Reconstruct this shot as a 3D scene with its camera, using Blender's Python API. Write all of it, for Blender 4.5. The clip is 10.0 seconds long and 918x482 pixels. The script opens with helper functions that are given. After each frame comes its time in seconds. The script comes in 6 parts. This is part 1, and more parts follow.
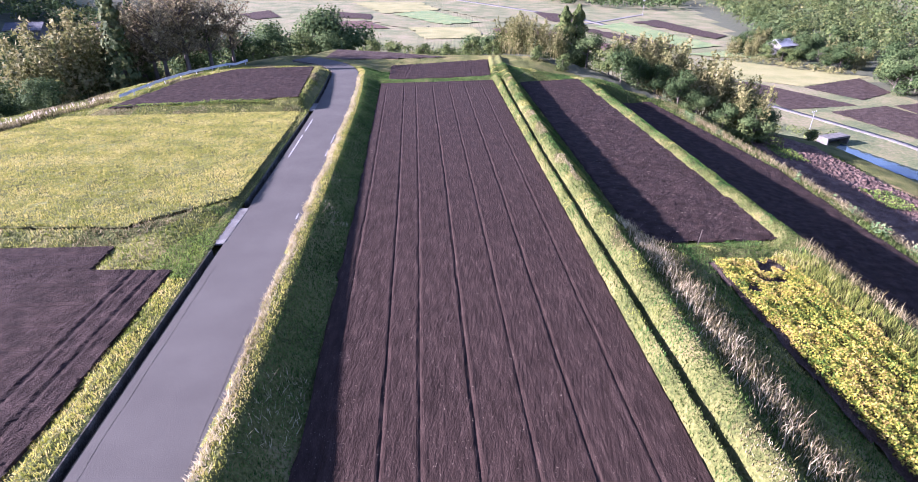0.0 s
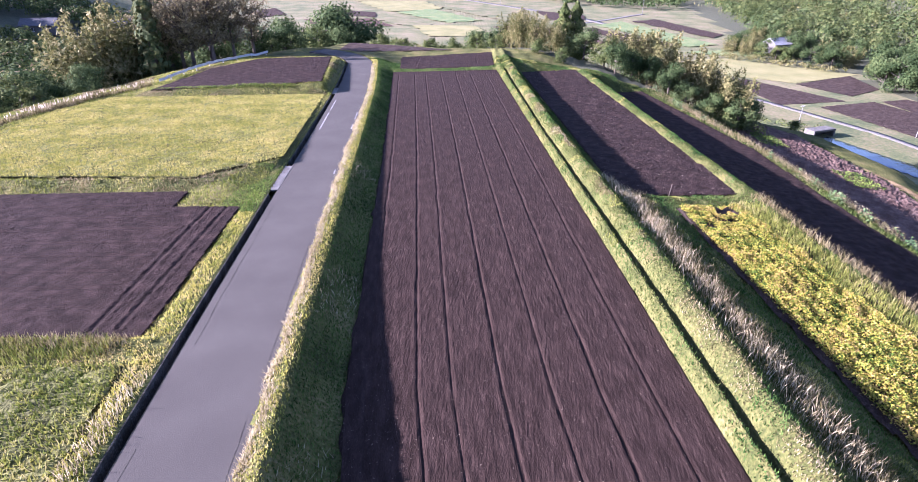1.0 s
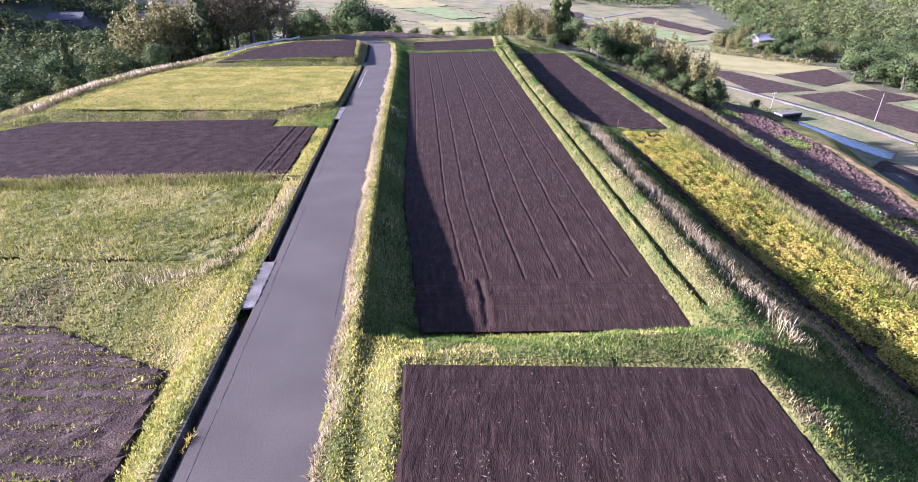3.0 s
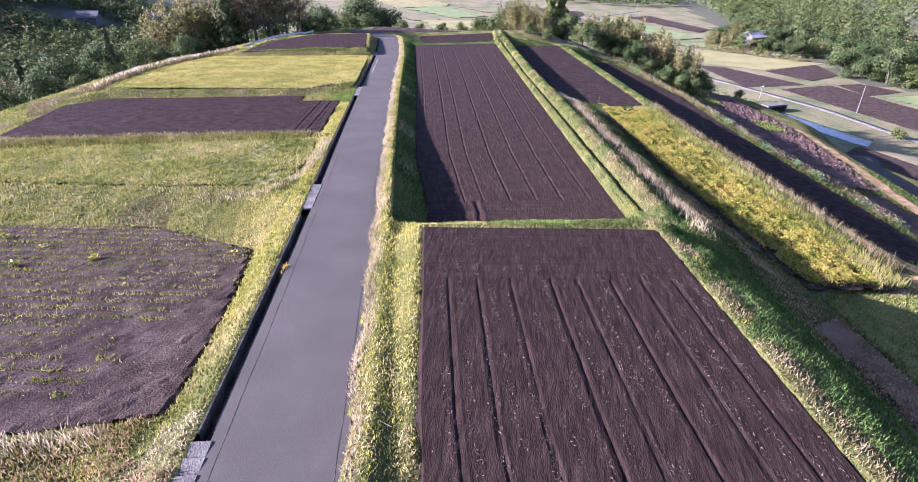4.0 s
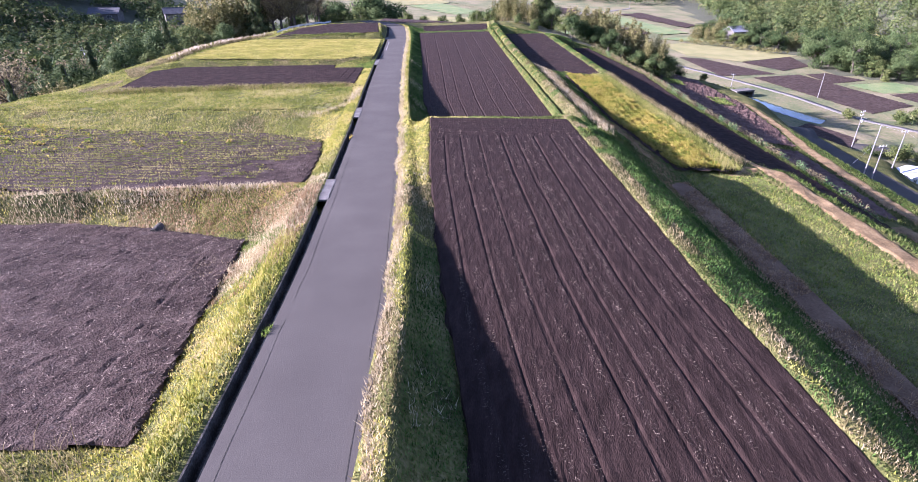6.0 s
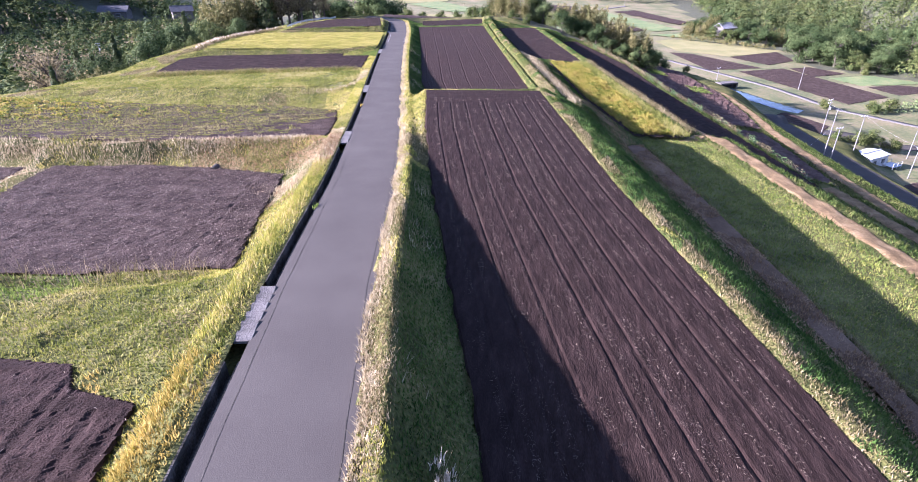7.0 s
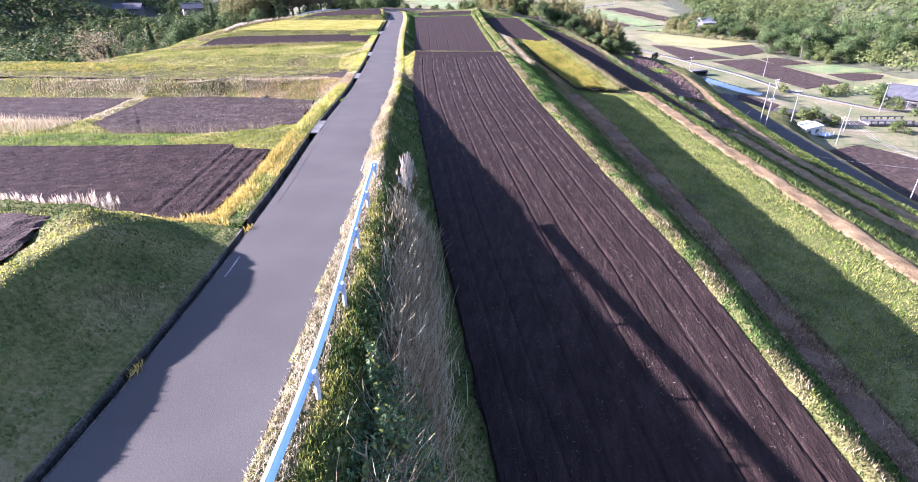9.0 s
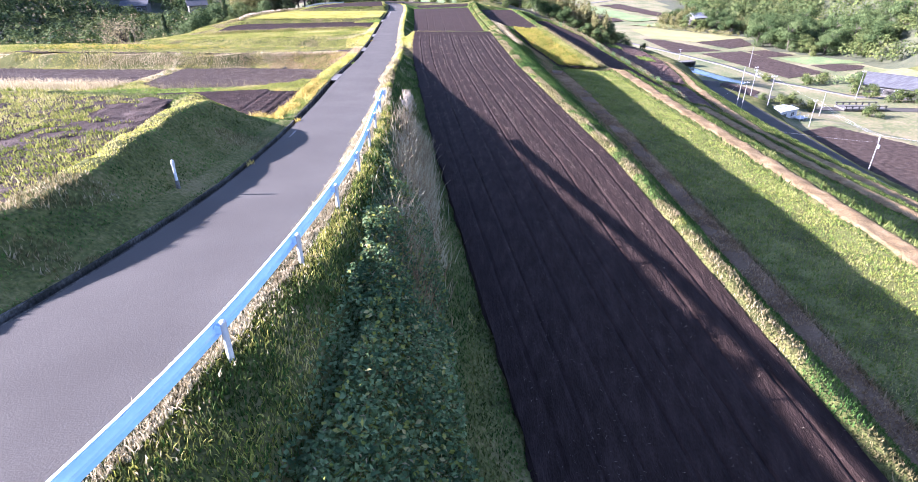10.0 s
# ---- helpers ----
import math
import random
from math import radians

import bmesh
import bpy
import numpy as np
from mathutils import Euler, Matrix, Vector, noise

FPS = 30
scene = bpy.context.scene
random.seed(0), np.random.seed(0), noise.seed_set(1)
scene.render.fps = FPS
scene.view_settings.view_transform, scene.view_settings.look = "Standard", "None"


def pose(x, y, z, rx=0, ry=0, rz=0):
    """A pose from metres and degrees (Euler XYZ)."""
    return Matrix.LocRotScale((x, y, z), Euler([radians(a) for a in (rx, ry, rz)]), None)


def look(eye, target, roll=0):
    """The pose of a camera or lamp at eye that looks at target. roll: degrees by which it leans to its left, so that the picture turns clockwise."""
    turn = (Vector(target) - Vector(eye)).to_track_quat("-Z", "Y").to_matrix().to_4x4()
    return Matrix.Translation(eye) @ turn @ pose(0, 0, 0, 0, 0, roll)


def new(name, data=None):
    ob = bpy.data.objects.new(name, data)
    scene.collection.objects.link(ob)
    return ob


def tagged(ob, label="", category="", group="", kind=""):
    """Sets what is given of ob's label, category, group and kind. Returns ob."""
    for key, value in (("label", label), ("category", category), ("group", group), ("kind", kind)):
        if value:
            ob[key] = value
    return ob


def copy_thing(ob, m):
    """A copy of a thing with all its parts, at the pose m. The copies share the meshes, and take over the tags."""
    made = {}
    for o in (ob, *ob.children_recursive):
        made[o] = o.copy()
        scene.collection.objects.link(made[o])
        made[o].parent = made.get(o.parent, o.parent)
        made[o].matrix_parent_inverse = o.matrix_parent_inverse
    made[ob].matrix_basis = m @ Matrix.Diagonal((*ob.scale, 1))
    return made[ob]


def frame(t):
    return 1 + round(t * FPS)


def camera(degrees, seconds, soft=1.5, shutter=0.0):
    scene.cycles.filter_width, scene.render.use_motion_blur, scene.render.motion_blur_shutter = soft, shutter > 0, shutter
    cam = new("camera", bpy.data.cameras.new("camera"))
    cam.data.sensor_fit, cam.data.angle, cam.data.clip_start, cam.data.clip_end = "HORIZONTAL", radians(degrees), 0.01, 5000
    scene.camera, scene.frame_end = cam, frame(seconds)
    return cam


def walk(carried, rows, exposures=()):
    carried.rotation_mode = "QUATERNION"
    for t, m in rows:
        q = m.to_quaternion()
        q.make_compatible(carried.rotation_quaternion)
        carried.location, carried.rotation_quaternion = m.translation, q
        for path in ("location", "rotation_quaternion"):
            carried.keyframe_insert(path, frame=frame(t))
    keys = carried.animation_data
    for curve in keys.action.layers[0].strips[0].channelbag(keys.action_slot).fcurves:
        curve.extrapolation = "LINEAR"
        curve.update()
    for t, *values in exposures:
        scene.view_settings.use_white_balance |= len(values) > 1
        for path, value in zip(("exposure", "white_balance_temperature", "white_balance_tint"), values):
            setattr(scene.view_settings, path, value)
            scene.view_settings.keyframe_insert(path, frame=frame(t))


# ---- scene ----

cam = camera(77.9, 10.0, soft=0.9)
# seconds, x, y, z, yaw, pitch, roll
ROWS = [
    (0.0, 0.000, 0.000, 31.500, 0.000, -28.000, -0.000),
    (0.5, -0.375, -3.718, 31.538, 0.089, -28.006, -0.073),
    (1.0, -0.746, -7.833, 31.621, 0.053, -28.025, -0.298),
    (1.5, -0.920, -12.273, 31.704, 0.108, -28.029, -0.436),
    (2.0, -1.220, -16.760, 31.734, 0.026, -28.030, -0.451),
    (2.5, -1.373, -21.485, 31.917, 0.041, -28.069, -0.522),
    (4.0, -1.171, -36.404, 32.134, 0.427, -28.016, -0.503),
    (4.5, -1.177, -41.559, 32.299, 0.481, -28.006, -0.476),
    (5.0, -0.998, -46.614, 32.413, 0.513, -28.041, -0.488),
    (5.5, -0.632, -51.883, 32.558, 0.545, -28.038, -0.504),
    (7.0, 0.790, -68.192, 33.200, 0.597, -28.163, -0.402),
    (7.5, 1.447, -73.449, 33.252, 0.624, -28.135, -0.357),
    (8.0, 2.327, -78.856, 33.392, 0.714, -28.150, -0.328),
    (8.5, 2.973, -83.982, 33.321, 0.629, -28.110, -0.389),
    (9.0, 3.561, -89.277, 33.085, 0.615, -28.098, -0.301),
    (9.5, 4.089, -94.660, 32.645, 0.635, -28.108, -0.292),
    (10.0, 4.456, -100.102, 32.143, 0.625, -28.123, -0.156),
]
walk(cam, [(t, pose(x, y, z, 0, 0, yaw) @ pose(0, 0, 0, pitch) @ pose(0, 0, 0, 0, roll) @ pose(0, 0, 0, 90)) for t, x, y, z, yaw, pitch, roll in ROWS],
     [(0.0, 3.03, 5270, 44), (4.5, 2.78, 5350, 44), (7.0, 2.95, 5350, 42), (9.0, 3.26, 5350, 39), (10.0, 3.44, 5350, 35)])

# ---- light ----
SUN_TO = Vector((-8.0, -0.45, 3.15)).normalized()
elev, azim = math.asin(SUN_TO.z), math.atan2(SUN_TO.x, SUN_TO.y)
world = bpy.data.worlds.new("sky")
scene.world = world
world.use_nodes = True
wn = world.node_tree
sky = wn.nodes.new("ShaderNodeTexSky")
sky.sky_type, sky.sun_disc = "NISHITA", False
sky.sun_elevation, sky.sun_rotation = elev, azim
sky.air_density, sky.dust_density = 1.0, 0.6
wn.nodes["Background"].inputs["Strength"].default_value = 0.061
wn.links.new(sky.outputs["Color"], wn.nodes["Background"].inputs["Color"])
sun = new("sun", bpy.data.lights.new("sun", "SUN"))
sun.data.energy, sun.data.angle, sun.data.color = 5.0, radians(0.6), (1.0, 0.92, 0.8)
sun.matrix_world = look((0, 0, 80), Vector((0, 0, 80)) - SUN_TO)

# ---- materials ----
def mat(name, colours, scale=1.0, rough=0.9, bump=0.3, fine=9.0, metal=0.0, spec=0.3, detail=6.0, island=0.0, obj=0.0, stretch=(1, 1, 1), thin=0.0, turn=0.0):
    """A procedural surface: two scales of noise between colours, with relief."""
    m = bpy.data.materials.new(name)
    m.use_nodes = True
    nt = m.node_tree
    n, l = nt.nodes, nt.links
    b = n["Principled BSDF"]
    b.inputs["Roughness"].default_value, b.inputs["Metallic"].default_value = rough, metal
    b.inputs["Specular IOR Level"].default_value = spec
    geo, mp = n.new("ShaderNodeNewGeometry"), n.new("ShaderNodeMapping")
    mp.vector_type = "TEXTURE"
    mp.inputs["Scale"].default_value = [1 / k for k in stretch]
    mp.inputs["Rotation"].default_value = (0, 0, radians(turn))
    l.new(geo.outputs["Position"], mp.inputs["Vector"])
    big, small = n.new("ShaderNodeTexNoise"), n.new("ShaderNodeTexNoise")
    for tex, s, d in ((big, scale, detail), (small, scale * fine, 4.0)):
        tex.inputs["Scale"].default_value, tex.inputs["Detail"].default_value = s, d
        l.new(mp.outputs[0], tex.inputs["Vector"])
    mix = n.new("ShaderNodeMath")
    mix.operation = "MULTIPLY_ADD"
    mix.inputs[1].default_value = 0.55
    half = n.new("ShaderNodeMath")
    half.operation = "MULTIPLY"
    half.inputs[1].default_value = 0.45
    l.new(small.outputs["Fac"], half.inputs[0])
    l.new(big.outputs["Fac"], mix.inputs[0])
    l.new(half.outputs[0], mix.inputs[2])
    fac = mix.outputs[0]
    if island or obj:
        add = n.new("ShaderNodeMath")
        add.operation = "MULTIPLY_ADD"
        if obj:
            src = n.new("ShaderNodeObjectInfo").outputs["Random"]
        else:
            src = geo.outputs["Random Per Island"]
        k = island or obj
        add.inputs[1].default_value = k
        off = n.new("ShaderNodeMath")
        off.operation = "SUBTRACT"
        off.inputs[1].default_value = k / 2
        l.new(fac, off.inputs[0])
        l.new(src, add.inputs[0])
        l.new(off.outputs[0], add.inputs[2])
        fac = add.outputs[0]
    ramp = n.new("ShaderNodeValToRGB")
    el = ramp.color_ramp.elements
    lo, hi = 0.36, 0.64
    el[0].position, el[1].position = lo, hi
    el[0].color, el[1].color = (*colours[0], 1), (*colours[-1], 1)
    for i, c in enumerate(colours[1:-1]):
        el.new(lo + (hi - lo) * (i + 1) / (len(colours) - 1)).color = (*c, 1)
    l.new(fac, ramp.inputs["Fac"])
    l.new(ramp.outputs["Color"], b.inputs["Base Color"])
    if thin:
        # light that shines through thin leaves
        through_leaf, both = n.new("ShaderNodeBsdfTranslucent"), n.new("ShaderNodeMixShader")
        both.inputs[0].default_value = thin
        l.new(ramp.outputs["Color"], through_leaf.inputs["Color"])
        l.new(b.outputs[0], both.inputs[1])
        l.new(through_leaf.outputs[0], both.inputs[2])
        l.new(both.outputs[0], n["Material Output"].inputs["Surface"])
    if bump:
        bp = n.new("ShaderNodeBump")
        bp.inputs["Strength"].default_value, bp.inputs["Distance"].default_value = bump, 0.1 / max(scale, 0.05) ** 0.5
        l.new(small.outputs["Fac"], bp.inputs["Height"])
        l.new(bp.outputs["Normal"], b.inputs["Normal"])
    return m


M_GRASS = mat("grass_ground", [(0.03, 0.035, 0.012), (0.056, 0.062, 0.018), (0.09, 0.088, 0.028), (0.14, 0.115, 0.05)], 0.35, 0.95, 0.9, 22, spec=0.06)
M_LITTER = mat("forest_floor", [(0.03, 0.036, 0.018), (0.06, 0.062, 0.03)], 0.3, 0.95, 0.8, 14)
M_VALLEY = mat("valley_grass", [(0.042, 0.056, 0.018), (0.075, 0.084, 0.03), (0.115, 0.102, 0.046), (0.15, 0.125, 0.072)], 0.09, 0.95, 0.5, 14)
M_SOIL = mat("black_soil", [(0.0112, 0.0071, 0.0058), (0.0215, 0.0138, 0.0114), (0.039, 0.026, 0.0215)], 1.3, 0.95, 0.9, 16, spec=0.06)
M_PLOUGH = mat("black_soil_drilled_north", [(0.0115, 0.0072, 0.0058), (0.02, 0.0126, 0.0102), (0.033, 0.0214, 0.0172)], 2.6, 0.95, 0.6, 9, spec=0.06, stretch=(1.5, 0.35, 1), turn=4)
M_PLOUGH2 = mat("black_soil_drilled_south", [(0.0098, 0.0062, 0.0051), (0.0168, 0.0107, 0.0088), (0.0276, 0.018, 0.0147)], 2.6, 0.95, 0.6, 9, spec=0.06, stretch=(1.5, 0.35, 1), turn=-7)
M_SOIL_R = mat("brown_soil", [(0.02, 0.0135, 0.0112), (0.038, 0.027, 0.022), (0.068, 0.051, 0.041)], 0.9, 0.95, 0.9, 16, spec=0.06)
M_ROAD = mat("asphalt", [(0.0435, 0.0396, 0.0342), (0.0505, 0.0462, 0.0398), (0.0595, 0.0548, 0.047)], 0.35, 0.92, 0.12, 90, spec=0.1)
M_CONCRETE = mat("old_concrete", [(0.05, 0.046, 0.04), (0.082, 0.077, 0.068), (0.125, 0.118, 0.105)], 1.2, 0.9, 0.5, 14)
# much darker than the old concrete; serves gutters, road seams and the pipe
M_GUTTER = mat("dark_concrete", [(0.018, 0.018, 0.014), (0.042, 0.04, 0.033), (0.1, 0.092, 0.08)], 1.2, 0.95, 0.5, 12, spec=0.06)
M_PAINT = mat("worn_road_paint", [(0.055, 0.051, 0.047), (0.15, 0.145, 0.14), (0.3, 0.295, 0.285)], 2.5, 0.8, 0.1, 12)
M_BED = mat("crop_bed", [(0.045, 0.045, 0.018), (0.09, 0.092, 0.03), (0.15, 0.145, 0.05)], 0.5, 0.95, 0.8, 16, spec=0.06)
M_BLADE = mat("bank_grass", [(0.07, 0.092, 0.016), (0.135, 0.152, 0.028), (0.22, 0.215, 0.046), (0.31, 0.27, 0.115)], 0.22, 0.8, 0.0, 8, island=0.2, spec=0.12, thin=0.3)
M_LUSH = mat("lush_grass", [(0.05, 0.09, 0.015), (0.1, 0.15, 0.026), (0.185, 0.215, 0.045)], 0.3, 0.8, 0.0, 8, island=0.2, spec=0.12, thin=0.3)
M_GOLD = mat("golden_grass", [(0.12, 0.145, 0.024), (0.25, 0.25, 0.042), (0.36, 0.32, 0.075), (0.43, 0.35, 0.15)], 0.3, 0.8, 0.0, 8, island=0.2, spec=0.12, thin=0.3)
M_DRY = mat("dry_grass", [(0.18, 0.145, 0.08), (0.33, 0.275, 0.16), (0.46, 0.4, 0.26)], 0.5, 0.85, 0.0, 8, island=0.25, spec=0.12, thin=0.35)
M_RUST = mat("tawny_dry_grass", [(0.15, 0.095, 0.05), (0.26, 0.172, 0.09), (0.38, 0.27, 0.16)], 0.5, 0.85, 0.0, 8, island=0.25, spec=0.12, thin=0.3)
M_PLUME = mat("silver_plume", [(0.33, 0.27, 0.18), (0.46, 0.39, 0.29), (0.6, 0.53, 0.43)], 2.0, 0.8, 0.0, 8, island=0.25, thin=0.35)
M_STRAW = mat("straw_bits", [(0.04, 0.031, 0.023), (0.085, 0.068, 0.051), (0.185, 0.155, 0.12)], 2.0, 0.9, 0.0, 8, island=0.5, spec=0.08)
M_SOY = mat("yellowing_leaves", [(0.06, 0.1, 0.014), (0.165, 0.185, 0.025), (0.31, 0.265, 0.038), (0.32, 0.23, 0.07)], 0.45, 0.6, 0.0, 6, island=0.3, spec=0.1, thin=0.3)
M_AMBER = mat("amber_dry_grass", [(0.2, 0.165, 0.035), (0.34, 0.255, 0.055), (0.46, 0.35, 0.11)], 0.4, 0.8, 0.0, 8, island=0.25, spec=0.12, thin=0.3)
M_KUDZU = mat("bramble_leaves", [(0.04, 0.075, 0.03), (0.085, 0.135, 0.05), (0.17, 0.22, 0.09)], 0.6, 0.55, 0.0, 6, island=0.25, spec=0.12, thin=0.35)
M_WOOD = mat("bark", [(0.03, 0.023, 0.018), (0.06, 0.048, 0.038), (0.11, 0.09, 0.072)], 2.0, 0.95, 0.6, 9, stretch=(1, 1, 0.2))
M_LEAF = mat("evergreen_leaves", [(0.018, 0.032, 0.011), (0.042, 0.066, 0.022), (0.088, 0.112, 0.04)], 0.12, 0.8, 0.0, 6, island=0.2, spec=0.06, thin=0.25)
M_LEAF2 = mat("olive_leaves", [(0.028, 0.044, 0.013), (0.062, 0.082, 0.024), (0.12, 0.13, 0.042)], 0.12, 0.8, 0.0, 6, island=0.2, spec=0.06, thin=0.25)
M_CEDAR = mat("cedar_needles", [(0.03, 0.045, 0.018), (0.06, 0.08, 0.028), (0.12, 0.12, 0.045)], 0.3, 0.8, 0.0, 6, island=0.14, spec=0.12, thin=0.35)
M_BAMBOO = mat("bamboo_leaves", [(0.07, 0.075, 0.022), (0.125, 0.122, 0.042), (0.21, 0.182, 0.08)], 0.2, 0.7, 0.0, 6, island=0.25, spec=0.08, thin=0.3)
M_BROWN = mat("autumn_leaves", [(0.08, 0.068, 0.035), (0.145, 0.122, 0.062), (0.23, 0.195, 0.11)], 0.3, 0.85, 0.0, 6, island=0.25, spec=0.12, thin=0.35)
M_RAIL = mat("rail_paint", [(0.4, 0.58, 0.8), (0.44, 0.62, 0.84), (0.5, 0.67, 0.86)], 1.5, 0.4, 0.05, 9, spec=0.5)
M_WHITE = mat("white_paint", [(0.36, 0.36, 0.36), (0.46, 0.46, 0.46)], 2.0, 0.5, 0.05, 9)
M_STEEL = mat("galvanised_steel", [(0.35, 0.36, 0.37), (0.5, 0.51, 0.52)], 3.0, 0.45, 0.1, 9, metal=0.6)
M_POLE = mat("concrete_pole", [(0.12, 0.117, 0.113), (0.17, 0.166, 0.16)], 2.0, 0.85, 0.2, 9)
M_TILE = mat("grey_roof_tiles", [(0.12, 0.12, 0.125), (0.19, 0.19, 0.195), (0.27, 0.27, 0.275)], 0.8, 0.7, 0.4, 9, stretch=(0.3, 3, 1))
M_DARK = mat("dark_opening", [(0.02, 0.022, 0.025), (0.04, 0.042, 0.045)], 1.0, 0.3, 0.0, 4)
M_WATER = mat("still_water", [(0.015, 0.025, 0.035), (0.03, 0.045, 0.055)], 0.1, 0.06, 0.05, 12, spec=0.25)
M_VEG = mat("valley_crop", [(0.055, 0.092, 0.03), (0.095, 0.13, 0.042), (0.15, 0.152, 0.06)], 0.15, 0.9, 0.6, 18)
M_TAN = mat("valley_stubble", [(0.1, 0.102, 0.034), (0.145, 0.138, 0.048), (0.19, 0.168, 0.07)], 0.12, 0.95, 0.5, 18)

M_SAGE = mat("withering_grass", [(0.065, 0.06, 0.022), (0.125, 0.105, 0.042), (0.195, 0.158, 0.078), (0.27, 0.225, 0.135)], 0.4, 0.85, 0.0, 8, island=0.25, spec=0.12, thin=0.3)
M_TRACK = mat("trodden_earth", [(0.07, 0.044, 0.025), (0.115, 0.074, 0.043), (0.165, 0.112, 0.07)], 0.5, 0.95, 0.5, 18, spec=0.06)
# green of the field bunds, and a darkened grass for slopes in shade
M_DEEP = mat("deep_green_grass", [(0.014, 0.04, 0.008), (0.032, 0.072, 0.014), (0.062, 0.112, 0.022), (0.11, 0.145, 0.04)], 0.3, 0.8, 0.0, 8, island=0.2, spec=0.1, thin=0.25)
M_RIM = mat("tan_earth_rim", [(0.09, 0.062, 0.03), (0.155, 0.107, 0.052), (0.235, 0.17, 0.09)], 0.9, 0.95, 0.9, 9, spec=0.06)
M_CLOD = mat("red_brown_clods", [(0.045, 0.028, 0.022), (0.075, 0.049, 0.038), (0.12, 0.083, 0.066)], 0.7, 0.95, 0.9, 12, spec=0.06)
M_YELLOW = mat("yellowing_crop", [(0.14, 0.15, 0.03), (0.26, 0.245, 0.05), (0.385, 0.325, 0.115)], 0.4, 0.8, 0.0, 8, island=0.2, spec=0.12, thin=0.3)
M_SLATE = mat("dark_roof_tiles", [(0.025, 0.026, 0.029), (0.045, 0.046, 0.05), (0.075, 0.076, 0.08)], 0.8, 0.8, 0.4, 9, stretch=(0.3, 3, 1))
M_MEADOW = mat("bund_grass", [(0.016, 0.034, 0.006), (0.036, 0.06, 0.011), (0.07, 0.095, 0.02), (0.125, 0.128, 0.04)], 0.3, 0.8, 0.0, 8, island=0.2, spec=0.1, thin=0.25)

# ---- plan of the place ----
def road_z(y):
    y = np.clip(y, -96.0, 140.0)
    return 18.03 - 0.06477 * y + 0.0001926 * y * y


ROAD = np.array([(-27.0, 100.5), (-22.5, 97.5), (-19.2, 93.5), (-17.0, 88.0), (-15.3, 74.0), (-14.1, 62.0), (-11.35, 28.0), (-9.8, 11.0), (-8.25, -4.0), (-7.45, -12.0), (-6.2, -25.0), (-5.1, -37.0),
                 (-4.4, -50.0), (-2.98, -65.0), (-2.4, -74.0), (-1.95, -81.0), (-1.95, -88.0), (-2.7, -95.5), (-6.2, -104.0), (-11.5, -111.0), (-22.0, -118.0), (-40.0, -123.0)])
ROAD_HALF = 2.0


def road_width(y):
    """The road's width against its usual one."""
    return np.interp(y, [-95, -88, -82, -74, -65, -59, -50, -37, -25, -11, 0, 20, 60], [1.05, 0.96, 0.87, 0.85, 0.9, 0.93, 0.93, 0.95, 0.96, 0.945, 0.95, 0.945, 0.97])


